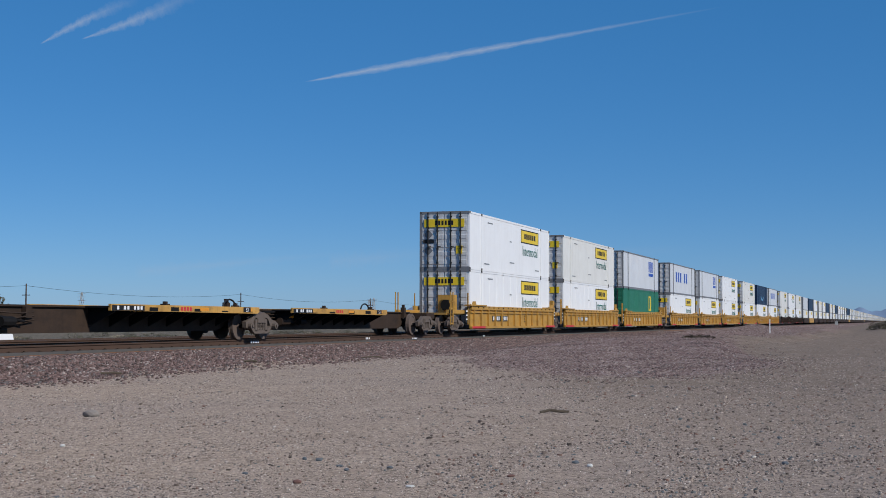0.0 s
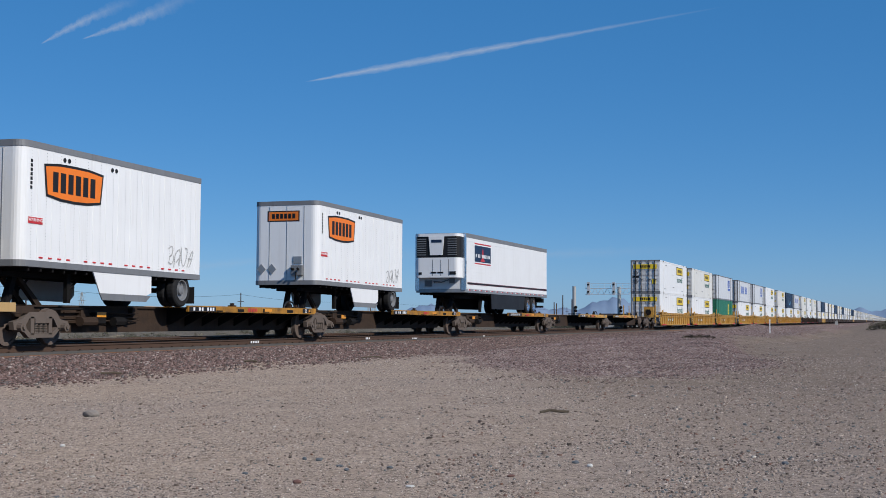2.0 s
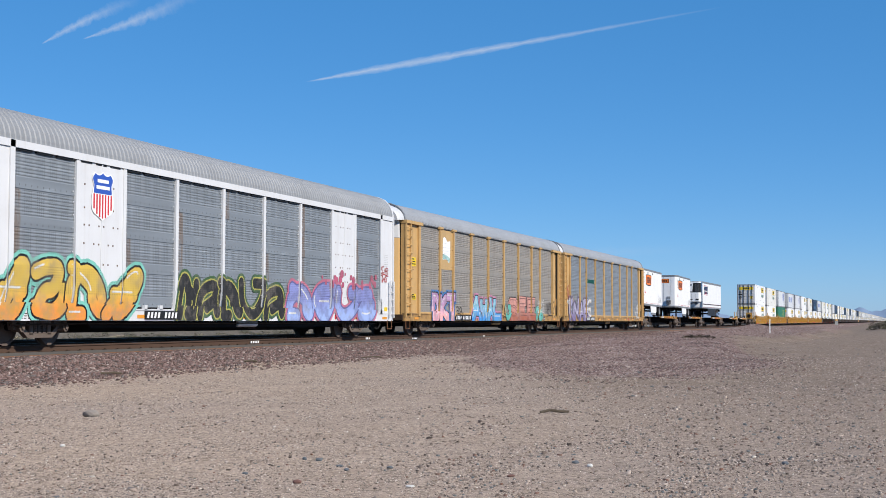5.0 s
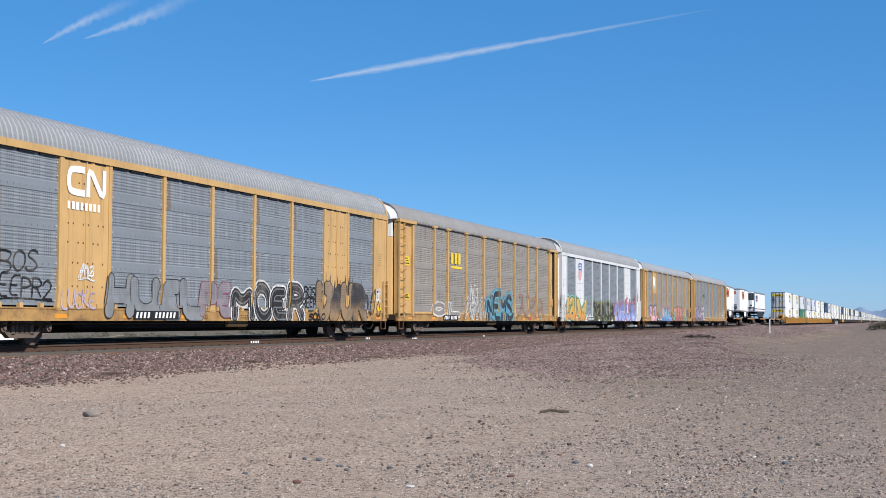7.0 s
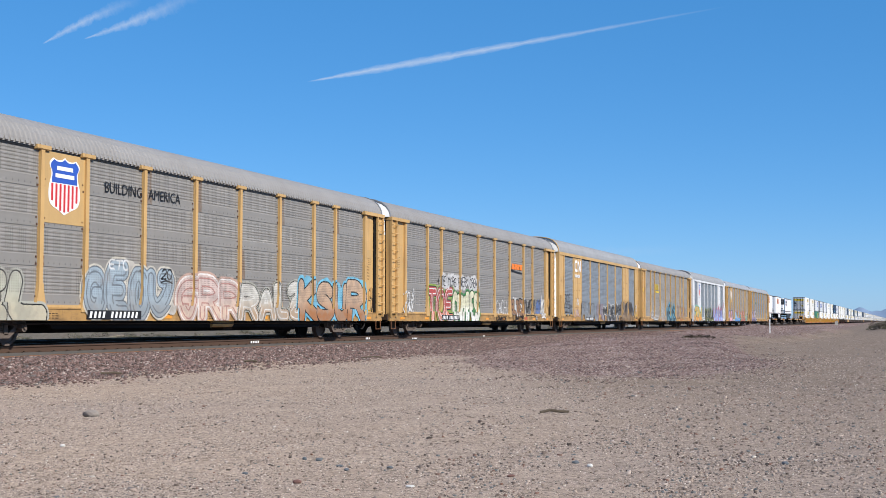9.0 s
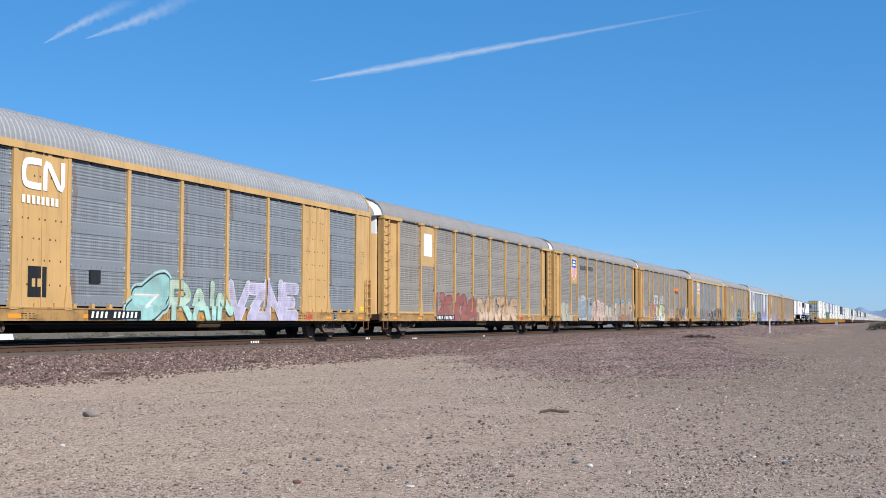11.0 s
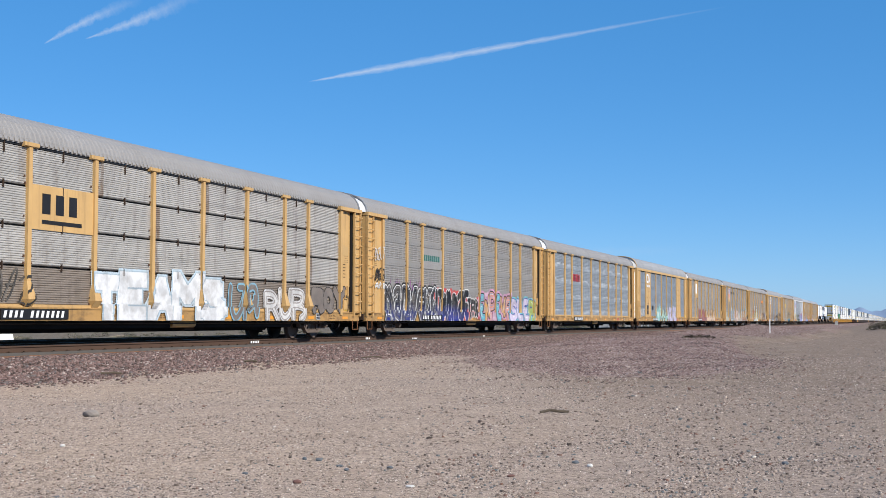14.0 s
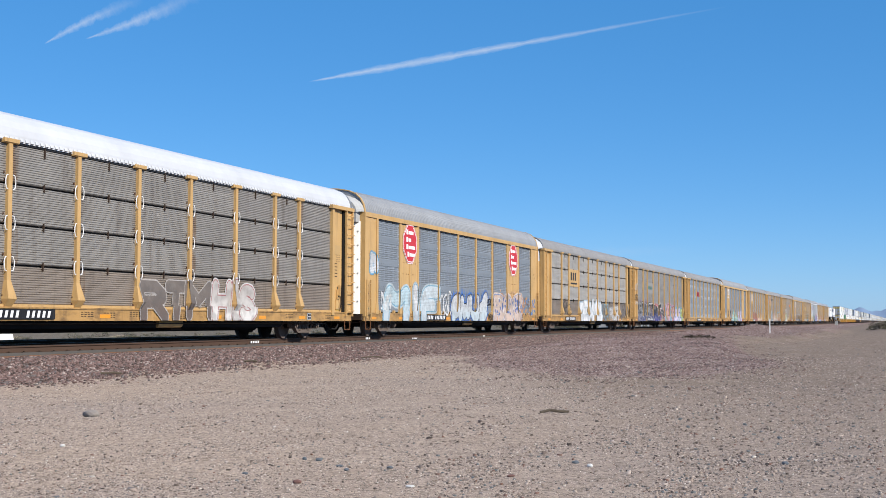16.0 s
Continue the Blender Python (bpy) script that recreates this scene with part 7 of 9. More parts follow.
def pup_trailer(nose, label, seed):
    """Short dry van on one axle: nose towards the rear of the train."""
    t = thing("van_trailer", label, "trailer", "trailers on the spine cars")
    rolling(t, nose, 0, 1.03, 0.6, 8.0)
    L, w = 8.85, 1.3
    body = part("body", upright(rounded_rect(0, L, -w, w, 0.28), 0.98, 3.78), WHITE, t, "white riveted box body")
    part("top_rail", upright(rounded_rect(-0.01, L + 0.01, -w - 0.012, w + 0.012, 0.28), 3.78, 3.94), GREY_RAIL, t)
    part("bottom_rail", upright(rounded_rect(-0.01, L + 0.01, -w - 0.012, w + 0.012, 0.28), 0.84, 1.0), GREY_RAIL, t)
    part("seam", side_ribs(0.35, L, 1.0, 3.78, 14, -w, 0.012, 0.01), WHITE, body)
    rv = Solid()
    for k in range(15):
        for j in range(34):
            x = 0.35 + k * (L - 0.4) / 14
            rv.box(x + 0.05, x + 0.065, -w - 0.006, -w, 1.05 + j * 0.08, 1.065 + j * 0.08)
    tagged(part("rivet", rv, ALU, body), kind="stuff")
    badge(body, 2.2, 3.02, 2.65, 0.98, -w - 0.012)
    # nose
    nb = Solid()
    for k in range(3):
        nb.box(-0.012, 0.0, -0.75 + k * 0.7, -0.735 + k * 0.7, 1.0, 3.75)
    part("nose_seam", nb, ALU, body)
    front = part("emblem", Solid().box(-0.006, 0.0, -0.55, 0.75, 3.18, 3.58), BLACK, body, "orange badge with black border")
    part("field", Solid().box(-0.010, -0.006, -0.50, 0.70, 3.22, 3.54), LOGO_ORANGE, front)
    fb = Solid()
    for k in range(6):
        fb.box(-0.014, -0.010, -0.38 + k * 0.165, -0.26 + k * 0.165, 3.29, 3.47)
    part("bar", fb, BLACK, front)
    part("connector_box", Solid().box(-0.14, 0.0, -0.72, -0.28, 1.18, 1.55), GREY_RAIL, body, "grey air and power connector box")
    gh = Solid().tube([(-0.14, -0.6, 1.4), (-0.3, -0.62, 1.42)], 0.04).tube([(-0.14, -0.4, 1.4), (-0.3, -0.38, 1.42)], 0.04).tube([(-0.14, -0.5, 1.3), (-0.2, -0.5, 1.0)], 0.025)
    part("glad_handle", gh, BLACK_STEEL, body)
    fr = Solid().box(-0.03, 0.0, -0.66, -0.32, 1.62, 1.88)
    part("document_holder", fr, ALU, body)
    for k in (0.55, 0.98):
        part("placard_holder", Solid().along_x([(k, 1.22), (k + 0.18, 1.42), (k, 1.62), (k - 0.18, 1.42)], -0.025, 0.0), ALU, body)
    wr = plate(body, "warning_label", 0.28, 0.86, 1.9, 2.06, RED, -w - 0.008, "red warning label")
    words("lettering", "WARNING", 0.12, WHITE, wr, (0.57, -w - 0.016, 1.955))
    vt = Solid()
    for k in range(7):
        vt.box(0.34, 0.42, -w - 0.008, -w, 2.75 + k * 0.11, 2.83 + k * 0.11)
    part("marking", vt, BLACK, body)
    vents = Solid()
    for x in (1.75, 1.95, 3.95, 4.15):
        vents.rod((x, -w - 0.02, 3.62), (x, -w, 3.62), 0.06, 8)
    part("vent", vents, BLACK, body)
    rd = Solid()
    for k in range(20):
        if k % 5 != 4:
            rd.box(0.75 + k * 0.39, 0.9 + k * 0.39, -w - 0.014, -w, 1.06, 1.10)
    part("reflector", rd, RED, t)
    # running gear
    fr = Solid().box(0.3, L - 0.2, -0.5, -0.35, 0.62, 0.84).box(0.3, L - 0.2, 0.35, 0.5, 0.62, 0.84)
    for k in range(16):
        fr.box(0.4 + k * 0.5, 0.46 + k * 0.5, -1.25, 1.25, 0.74, 0.84)
    part("frame", fr, BLACK_STEEL, t)
    for y in (-0.85, 0.75):
        part("landing_leg", Solid().box(2.65, 2.8, y, y + 0.12, 0.0, 0.84).tube([(2.75, y + 0.05, 0.3), (3.4, y + 0.05, 0.78)], 0.03), BLACK_STEEL, t)
    part("skirt", Solid().along_y([(3.15, 0.86), (3.5, 0.28), (5.85, 0.28), (6.1, 0.36), (6.1, 0.86)], -1.29, -1.26), WHITE, t, "white side skirt")
    part("skirt", Solid().along_y([(3.15, 0.86), (3.5, 0.10), (5.85, 0.10), (6.1, 0.30), (6.1, 0.86)], 1.26, 1.29), WHITE, t)
    part("skirt_trim", Solid().along_y([(3.5, 0.28), (3.64, 0.10), (5.85, 0.10), (6.1, 0.28)], -1.285, -1.255), GREY_RAIL, t)
    axle_set(t, L - 0.95, 0.0, 0.5, GREY_RAIL)
    part("mudflap", Solid().box(L - 0.22, L - 0.2, -1.25, -0.7, 0.12, 0.62), RUBBER, t)
    part("bumper", Solid().box(L - 0.1, L, -1.1, 1.1, 0.45, 0.56).box(L - 0.1, L, -0.7, -0.6, 0.5, 0.86).box(L - 0.1, L, 0.6, 0.7, 0.5, 0.86), ALU, t)
    tag(body, "eabf", seed, L - 1.9, L - 0.4, 1.2, 1.7, (0.62, 0.62, 0.61), 0.02)
    return t


def reefer_trailer(nose):
    t = thing("refrigerated_trailer", "white refrigerated trailer with dark stripe and chrome nose corners", "trailer", "trailers on the spine cars")
    rolling(t, nose, 0, 1.03)
    L, w = 16.15, 1.3
    body = part("body", upright(rounded_rect(0, L, -w, w, 0.10), 1.18, 3.72), WHITE, t, "white corrugated box body")
    part("top_rail", upright(rounded_rect(-0.01, L + 0.01, -w - 0.01, w + 0.01, 0.1), 3.72, 3.93), GREY_RAIL, t)
    part("bottom_rail", upright(rounded_rect(-0.01, L + 0.01, -w - 0.012, w + 0.012, 0.1), 1.0, 1.18), ALU, t)
    gr = Solid()
    for k in range(15):
        gr.box(0.3, L - 0.05, -w - 0.008, -w, 1.20 + k * 0.167, 1.353 + k * 0.167)
    part("side_slat", gr, WHITE, body)
    plate(body, "stripe", 0.3, L - 0.05, 1.40, 1.51, DARK_RED, -w - 0.008, "dark maroon stripe")
    plate(body, "stripe", 0.3, L - 0.05, 1.425, 1.485, BLACK, -w - 0.015)
    logo = plate(body, "emblem", 1.5, 4.3, 2.58, 3.40, NAVY, -w - 0.010, "dark panel with red emblem")
    st = Solid().box(1.5, 4.3, -w - 0.014, -w - 0.008, 2.46, 2.52).box(1.5, 4.3, -w - 0.014, -w - 0.008, 3.46, 3.52)
    st.along_y([(2.45, 2.62), (3.3, 2.62), (3.02, 2.80), (2.97, 3.15), (2.88, 3.30), (2.80, 3.15), (2.76, 2.80)], -w - 0.020, -w - 0.016)
    part("stripe", st, RED, logo)
    bars(logo, "marking", 1.65, 4.15, 2.80, 0.17, 12, WHITE, -w - 0.022, seed=4)
    for k in range(16):
        part("reflector", shared("red_dot", lambda: Solid().box(0, 0.24, -w - 0.02, -w - 0.01, 1.10, 1.155).mesh("reflector", RED)), RED, t, "", (0.55 + k * 0.97, 0, 0))
        part("reflector", shared("white_dot", lambda: Solid().box(0, 0.2, -w - 0.02, -w - 0.01, 1.10, 1.155).mesh("reflector", WHITE)), WHITE, t, "", (0.33 + k * 0.97, 0, 0))
    for y in (-w - 0.005, w - 0.19):
        part("corner_post", Solid().box(-0.03, 0.16, y, y + 0.2, 1.1, 3.9), CHROME, t, "bright metal nose corner")
    cb = Solid()
    for k in range(5):
        cb.box(0.03, 0.13, -w - 0.012, -w - 0.005, 1.3 + k * 0.2, 1.44 + k * 0.2)
    part("marking", cb, NAVY, t)
    words("lettering", "53", 0.2, NAVY, t, (0.09, -w - 0.014, 2.42), "dark number 53")
    # refrigeration unit
    unit = part("cooling_unit", upright(rounded_rect(-0.55, 0.0, -1.16, 1.16, 0.26), 1.72, 2.70), WHITE, t, "white refrigeration unit with black grilles")
    part("grille_panel", upright(rounded_rect(-0.53, 0.0, -1.16, 1.16, 0.30), 2.70, 3.74), BLACK, unit, "black louvred panel")
    part("hood", upright(rounded_rect(-0.56, 0.0, -1.17, 1.17, 0.28), 3.74, 3.88), WHITE, unit)
    part("centre_panel", Solid().along_x([(-0.30, 2.82), (0.34, 2.82), (0.42, 3.74), (-0.38, 3.74)], -0.575, -0.5), WHITE, unit)
    for y0 in (-1.02, 0.56):
        for k in range(8):
            part("louvre", shared(("louvre", y0, k), lambda: Solid().box(-0.545, -0.52, y0, y0 + 0.46, 2.82 + k * 0.11, 2.86 + k * 0.11).mesh("louvre", GREY_RAIL)), GREY_RAIL, unit)
    part("badge", Solid().box(-0.585, -0.57, -0.26, 0.28, 3.44, 3.58), NAVY, unit)
    part("seam", Solid().box(-0.557, -0.5, -0.22, -0.20, 1.8, 2.6).box(-0.557, -0.5, 0.2, 0.22, 1.8, 2.6).box(-0.557, -0.5, -0.62, -0.60, 1.8, 2.6), GREY_RAIL, unit)
    part("latch", Solid().box(-0.565, -0.5, -0.34, -0.04, 1.93, 2.0).box(-0.565, -0.5, 0.02, 0.3, 1.93, 2.0).box(-0.565, -0.5, -0.98, -0.66, 1.86, 2.02).box(-0.565, -0.5, 0.78, 0.94, 1.86, 1.98), BLACK, unit)
    part("nose_gear", Solid().tube([(-0.02, 0.3, 1.5), (-0.14, 0.3, 1.55), (-0.16, -0.1, 1.5), (-0.14, -0.5, 1.62)], 0.03).box(-0.1, 0, -0.75, -0.5, 1.45, 1.75).box(-0.06, 0, 0.45, 0.8, 1.3, 1.6), GREY_RAIL, t)
    fr = Solid().box(0.5, L - 0.3, -0.55, -0.4, 0.72, 1.0).box(0.5, L - 0.3, 0.4, 0.55, 0.72, 1.0)
    for k in range(30):
        fr.box(0.5 + k * 0.5, 0.56 + k * 0.5, -1.26, 1.26, 0.9, 1.0)
    part("frame", fr, BLACK_STEEL, t)
    for y in (-0.85, 0.75):
        part("landing_leg", Solid().box(4.0, 4.15, y, y + 0.12, 0.05, 0.95), BLACK_STEEL, t)
    part("skirt", Solid().along_y([(4.5, 1.0), (4.6, 0.22), (11.0, 0.22), (11.2, 1.0)], -1.28, -1.25), BLACK, t, "dark side skirt")
    part("skirt", Solid().along_y([(3.6, 1.0), (3.7, 0.22), (11.0, 0.22), (11.2, 1.0)], 1.25, 1.28), BLACK, t)
    for x in (12.0, 13.25):
        axle_set(t, x, 0.0, 0.5)
    part("bumper", Solid().box(L - 0.1, L, -1.1, 1.1, 0.40, 0.52).box(L - 0.15, L - 0.05, -0.7, -0.6, 0.45, 1.0).box(L - 0.6, L - 0.3, -1.2, -0.8, 0.7, 0.95), BLACK_STEEL, t)
    return t


def spine_train():
    J = JOINTS
    spine_car(J[1], J[0], 43.0, 52.2, "empty brown spine car with pale yellow deck sides", first=True)
    spine_car(J[2], J[1], 31.5, 40.4, "empty brown spine car with faded yellow deck sides")
    spine_car(J[3], J[2], 14.2, 23.0, "brown spine car carrying a refrigerated trailer", text="ALL PURPOSE SPINE CAR")
    spine_car(J[4], J[3], -3.5, 5.7, "brown spine car carrying a short van trailer")
    spine_car(J[5], J[4], -20.7, -11.4, "brown spine car coupled to the autoracks, carrying a van trailer", last=True)
    reefer_trailer(6.6)
    pup_trailer(-11.2, "white short van trailer with orange badges and side skirt", 201)
    pup_trailer(-28.85, "scuffed white short van trailer with orange badges", 202)
    for n in (6.6, -10.9, -28.55):
        hitch(n + 0.9)


spine_train()
for painted_canvas, wagon in CANVASES.values():
    painted_canvas.emit(wagon)


# ---- double-stack wells and containers ----
def container_body(mat, frame_mat, ribs):
    """Box with shallow upright panels pressed into the near side."""
    near = [(0.05, -1.27), (0.15, -1.285), (1.9, -1.285), (1.95, -1.27)]
    for k in range(ribs):
        a, b = 2.2 + k * 11.8 / ribs, 2.2 + (k + 1) * 11.8 / ribs
        near += [(a + 0.06 * (b - a), -1.27), (a + 0.10 * (b - a), -1.285), (b - 0.10 * (b - a), -1.285), (b - 0.06 * (b - a), -1.27)]
    near += [(14.25, -1.27), (14.3, -1.285), (16.0, -1.285), (16.1, -1.27), (16.1, 1.27), (0.05, 1.27)]
    return upright(near, 0.12, 2.84).mesh("body", mat)


def container(u, z, mat, frame_mat, style, detail, label, group="stacked containers"):
    c = thing("container", label, "container", group)
    rolling(c, u, 0, z)
    if not detail:
        part("body", shared(("far_box", mat.name), lambda: Solid().box(0.03, 16.12, -1.28, 1.28, 0.10, 2.86).mesh("body", mat)), mat, c)
        part("frame", shared(("far_frame", frame_mat.name), lambda: Solid().box(0, 0.10, -1.3, -1.18, 0, 2.9).box(2.0, 2.12, -1.295, -1.2, 0.05, 2.88).box(14.05, 14.17, -1.295, -1.2, 0.05, 2.88).box(16.05, 16.15, -1.3, -1.18, 0, 2.9).box(0, 0.06, -1.3, 1.3, 2.8, 2.9).box(-0.02, 0.03, -1.2, 1.2, 0.05, 2.85).mesh("frame", frame_mat)), frame_mat, c)
        if style == "box":
            part("emblem", shared("far_emblem", lambda: Solid().box(9.8, 13.4, -1.292, -1.28, 1.85, 2.6).mesh("emblem", SIGN_YELLOW)), SIGN_YELLOW, c)
        return c
    smooth_side = style == "box" and z > 2
    body = part("body", shared(("box", mat.name, style, smooth_side), lambda: container_body(mat, frame_mat, 9 if style == "box" else 24) if not smooth_side else upright([(0.05, -1.283), (16.1, -1.283), (16.1, 1.27), (0.05, 1.27)], 0.12, 2.84).mesh("body", mat)), mat, c)
    rails = Solid().box(0, 16.15, -1.30, -1.22, 0.0, 0.16).box(0, 16.15, -1.30, -1.22, 2.80, 2.90).box(0, 16.15, 1.22, 1.30, 0.0, 0.16).box(0, 16.15, 1.22, 1.30, 2.80, 2.90)
    part("rail", shared(("rails", mat.name if style == "box" else frame_mat.name), lambda: rails.mesh("rail", mat if style == "box" else frame_mat)), mat, c)
    for x in (0.0, 2.02, 14.0, 16.0):
        m2 = mat if style == "box" else frame_mat
        part("corner_post", shared(("cp", m2.name), lambda: Solid().box(0, 0.13, -1.31, -1.2, 0, 2.9).box(-0.02, 0.15, -1.315, -1.16, 2.76, 2.91).box(-0.02, 0.15, -1.315, -1.16, -0.01, 0.13).mesh("corner_post", m2)), m2, c, "", (x, 0, 0))
        for zc in (0.0, 2.79):
            part("corner_casting", shared("casting", lambda: Solid().box(-0.02, 0.15, -1.32, -1.17, 0, 0.115).mesh("corner_casting", BLACK_STEEL)), BLACK_STEEL, c, "", (x, 0, zc))
    part("end_frame", shared(("ef", frame_mat.name), lambda: Solid().box(-0.03, 0.06, -1.31, 1.31, 2.78, 2.91).box(-0.03, 0.06, -1.31, 1.31, -0.01, 0.14).box(-0.03, 0.06, 1.2, 1.31, 0, 2.9).mesh("end_frame", frame_mat)), frame_mat, c)
    for y0, y1 in ((-1.17, -0.035), (0.035, 1.17)):
        def door(y0=y0, y1=y1):
            prof = [(0.04, 0.14), (-0.02, 0.14)]
            for k in range(6):
                prof += [(-0.02, 0.24 + k * 0.42), (-0.036, 0.27 + k * 0.42), (-0.036, 0.46 + k * 0.42), (-0.02, 0.49 + k * 0.42)]
            s = Solid().along_y((prof + [(-0.02, 2.78), (0.04, 2.78)])[::-1], y0, y1)
            return s.mesh("door", DOOR_GREY if style in ("box", "small", "blue") else mat)
        d = part("door", shared(("cdoor", mat.name, style, y0), door), mat, c, "container door leaf")
        for k in (0.28, 0.72):
            yy = y0 + k * (y1 - y0)
            def rod(yy=yy):
                s = Solid().rod((-0.09, yy, 0.05), (-0.09, yy, 2.86), 0.034, 6)
                for z in (0.3, 1.0, 1.9, 2.6):
                    s.box(-0.1, -0.03, yy - 0.05, yy + 0.05, z, z + 0.06)
                s.box(-0.13, -0.09, yy - 0.18, yy + 0.02, 1.12, 1.16)
                return s.mesh("lock_rod", BLACK)
            part("lock_rod", shared(("rod", round(yy, 2)), rod), BLACK, d)
    if style == "box":
        e = plate(body, "emblem", 9.7, 13.6, 1.85, 2.62, BLACK, -1.287, "yellow sign with black border and bars")
        part("field", shared("field", lambda: Solid().box(9.78, 13.52, -1.297, -1.293, 1.91, 2.56).mesh("field", SIGN_YELLOW)), SIGN_YELLOW, e)
        for k in range(6):
            part("bar", shared("field_bar", lambda: Solid().box(0, 0.3, -1.302, -1.297, 2.1, 2.40).mesh("bar", BLACK)), BLACK, e, "", (10.4 + k * 0.43, 0, 0))
        for k, (xx, zz) in enumerate(((3.2, 2.5), (7.4, 1.75), (7.4, 0.6), (2.6, 0.35), (12.8, 0.35))):
            part("stencil", shared(("cst", k), lambda: Solid().box(0, 0.9 if k != 1 else 0.35, -1.292, -1.287, 0, 0.06).mesh("stencil", GREY_RAIL)), GREY_RAIL, body, "", (xx, 0, zz))
        words("lettering", "Intermodal", 0.80, LETTER_GREEN, body, (11.7, -1.292, 1.15), "green lettering Intermodal", 0.95)
        de = part("door_sign", shared("dsign", lambda: Solid().box(-0.075, -0.05, -1.05, 1.05, 2.12, 2.52).mesh("door_sign", SIGN_YELLOW)), SIGN_YELLOW, c, "yellow sign across the doors")
        for k in range(6):
            part("bar", shared("dsign_bar", lambda: Solid().box(-0.082, -0.075, -0.05, 0.05, 2.22, 2.44).mesh("bar", BLACK)), BLACK, de, "", (0, 0.42 - k * 0.17, 0))
        if z > 2:
            for k, zz in enumerate((0.95, 1.75)):
                part("placard_holder", shared("placard", lambda: Solid().along_x([(0.0, -0.25), (0.25, 0.0), (0.0, 0.25), (-0.25, 0.0)], -0.06, -0.045).mesh("placard_holder", GREY_RAIL)), GREY_RAIL, c, "", (0, 0.85, zz))
            part("door_notice", shared("dnotice", lambda: Solid().box(-0.065, -0.045, -0.95, -0.62, 0.78, 1.18).mesh("door_notice", SIGN_YELLOW)), SIGN_YELLOW, c)
            part("dark_label", shared("dlabel", lambda: Solid().box(-0.065, -0.045, 0.55, 1.1, 1.32, 1.5).mesh("dark_label", BLACK)), BLACK, c)
    elif style == "blue":
        e = plate(body, "emblem", 3.4, 11.5, 1.15, 2.2, mat, -1.286, "blue lettering bars")
        bars(e, "marking", 3.6, 11.3, 1.2, 0.95, 6, BLUE, -1.294, seed=7)
    elif style == "small":
        bars(body, "marking", 11.3, 13.5, 1.6, 0.9, 5, BLUE, -1.288, "small blue lettering bars", seed=5)
        plate(body, "underline", 11.3, 13.5, 1.25, 1.5, BLUE, -1.288)
    elif style == "green":
        e = plate(body, "emblem", 11.2, 12.4, 1.2, 2.45, SIGN_YELLOW, -1.288, "yellow sign with dark bar")
        plate(e, "bar", 11.45, 11.8, 1.35, 2.3, GREEN, -1.296)
    elif style == "curve":
        pts = [(6.2 + 4.4 * k / 10, 1.25 - 0.55 * math.sin(math.pi * k / 10)) for k in range(11)]
        part("emblem", flat_polys(stroke(pts, 0.13), -1.29), spray((0.15, 0.45, 0.75)), body, "pale blue curved stripe")
    return c


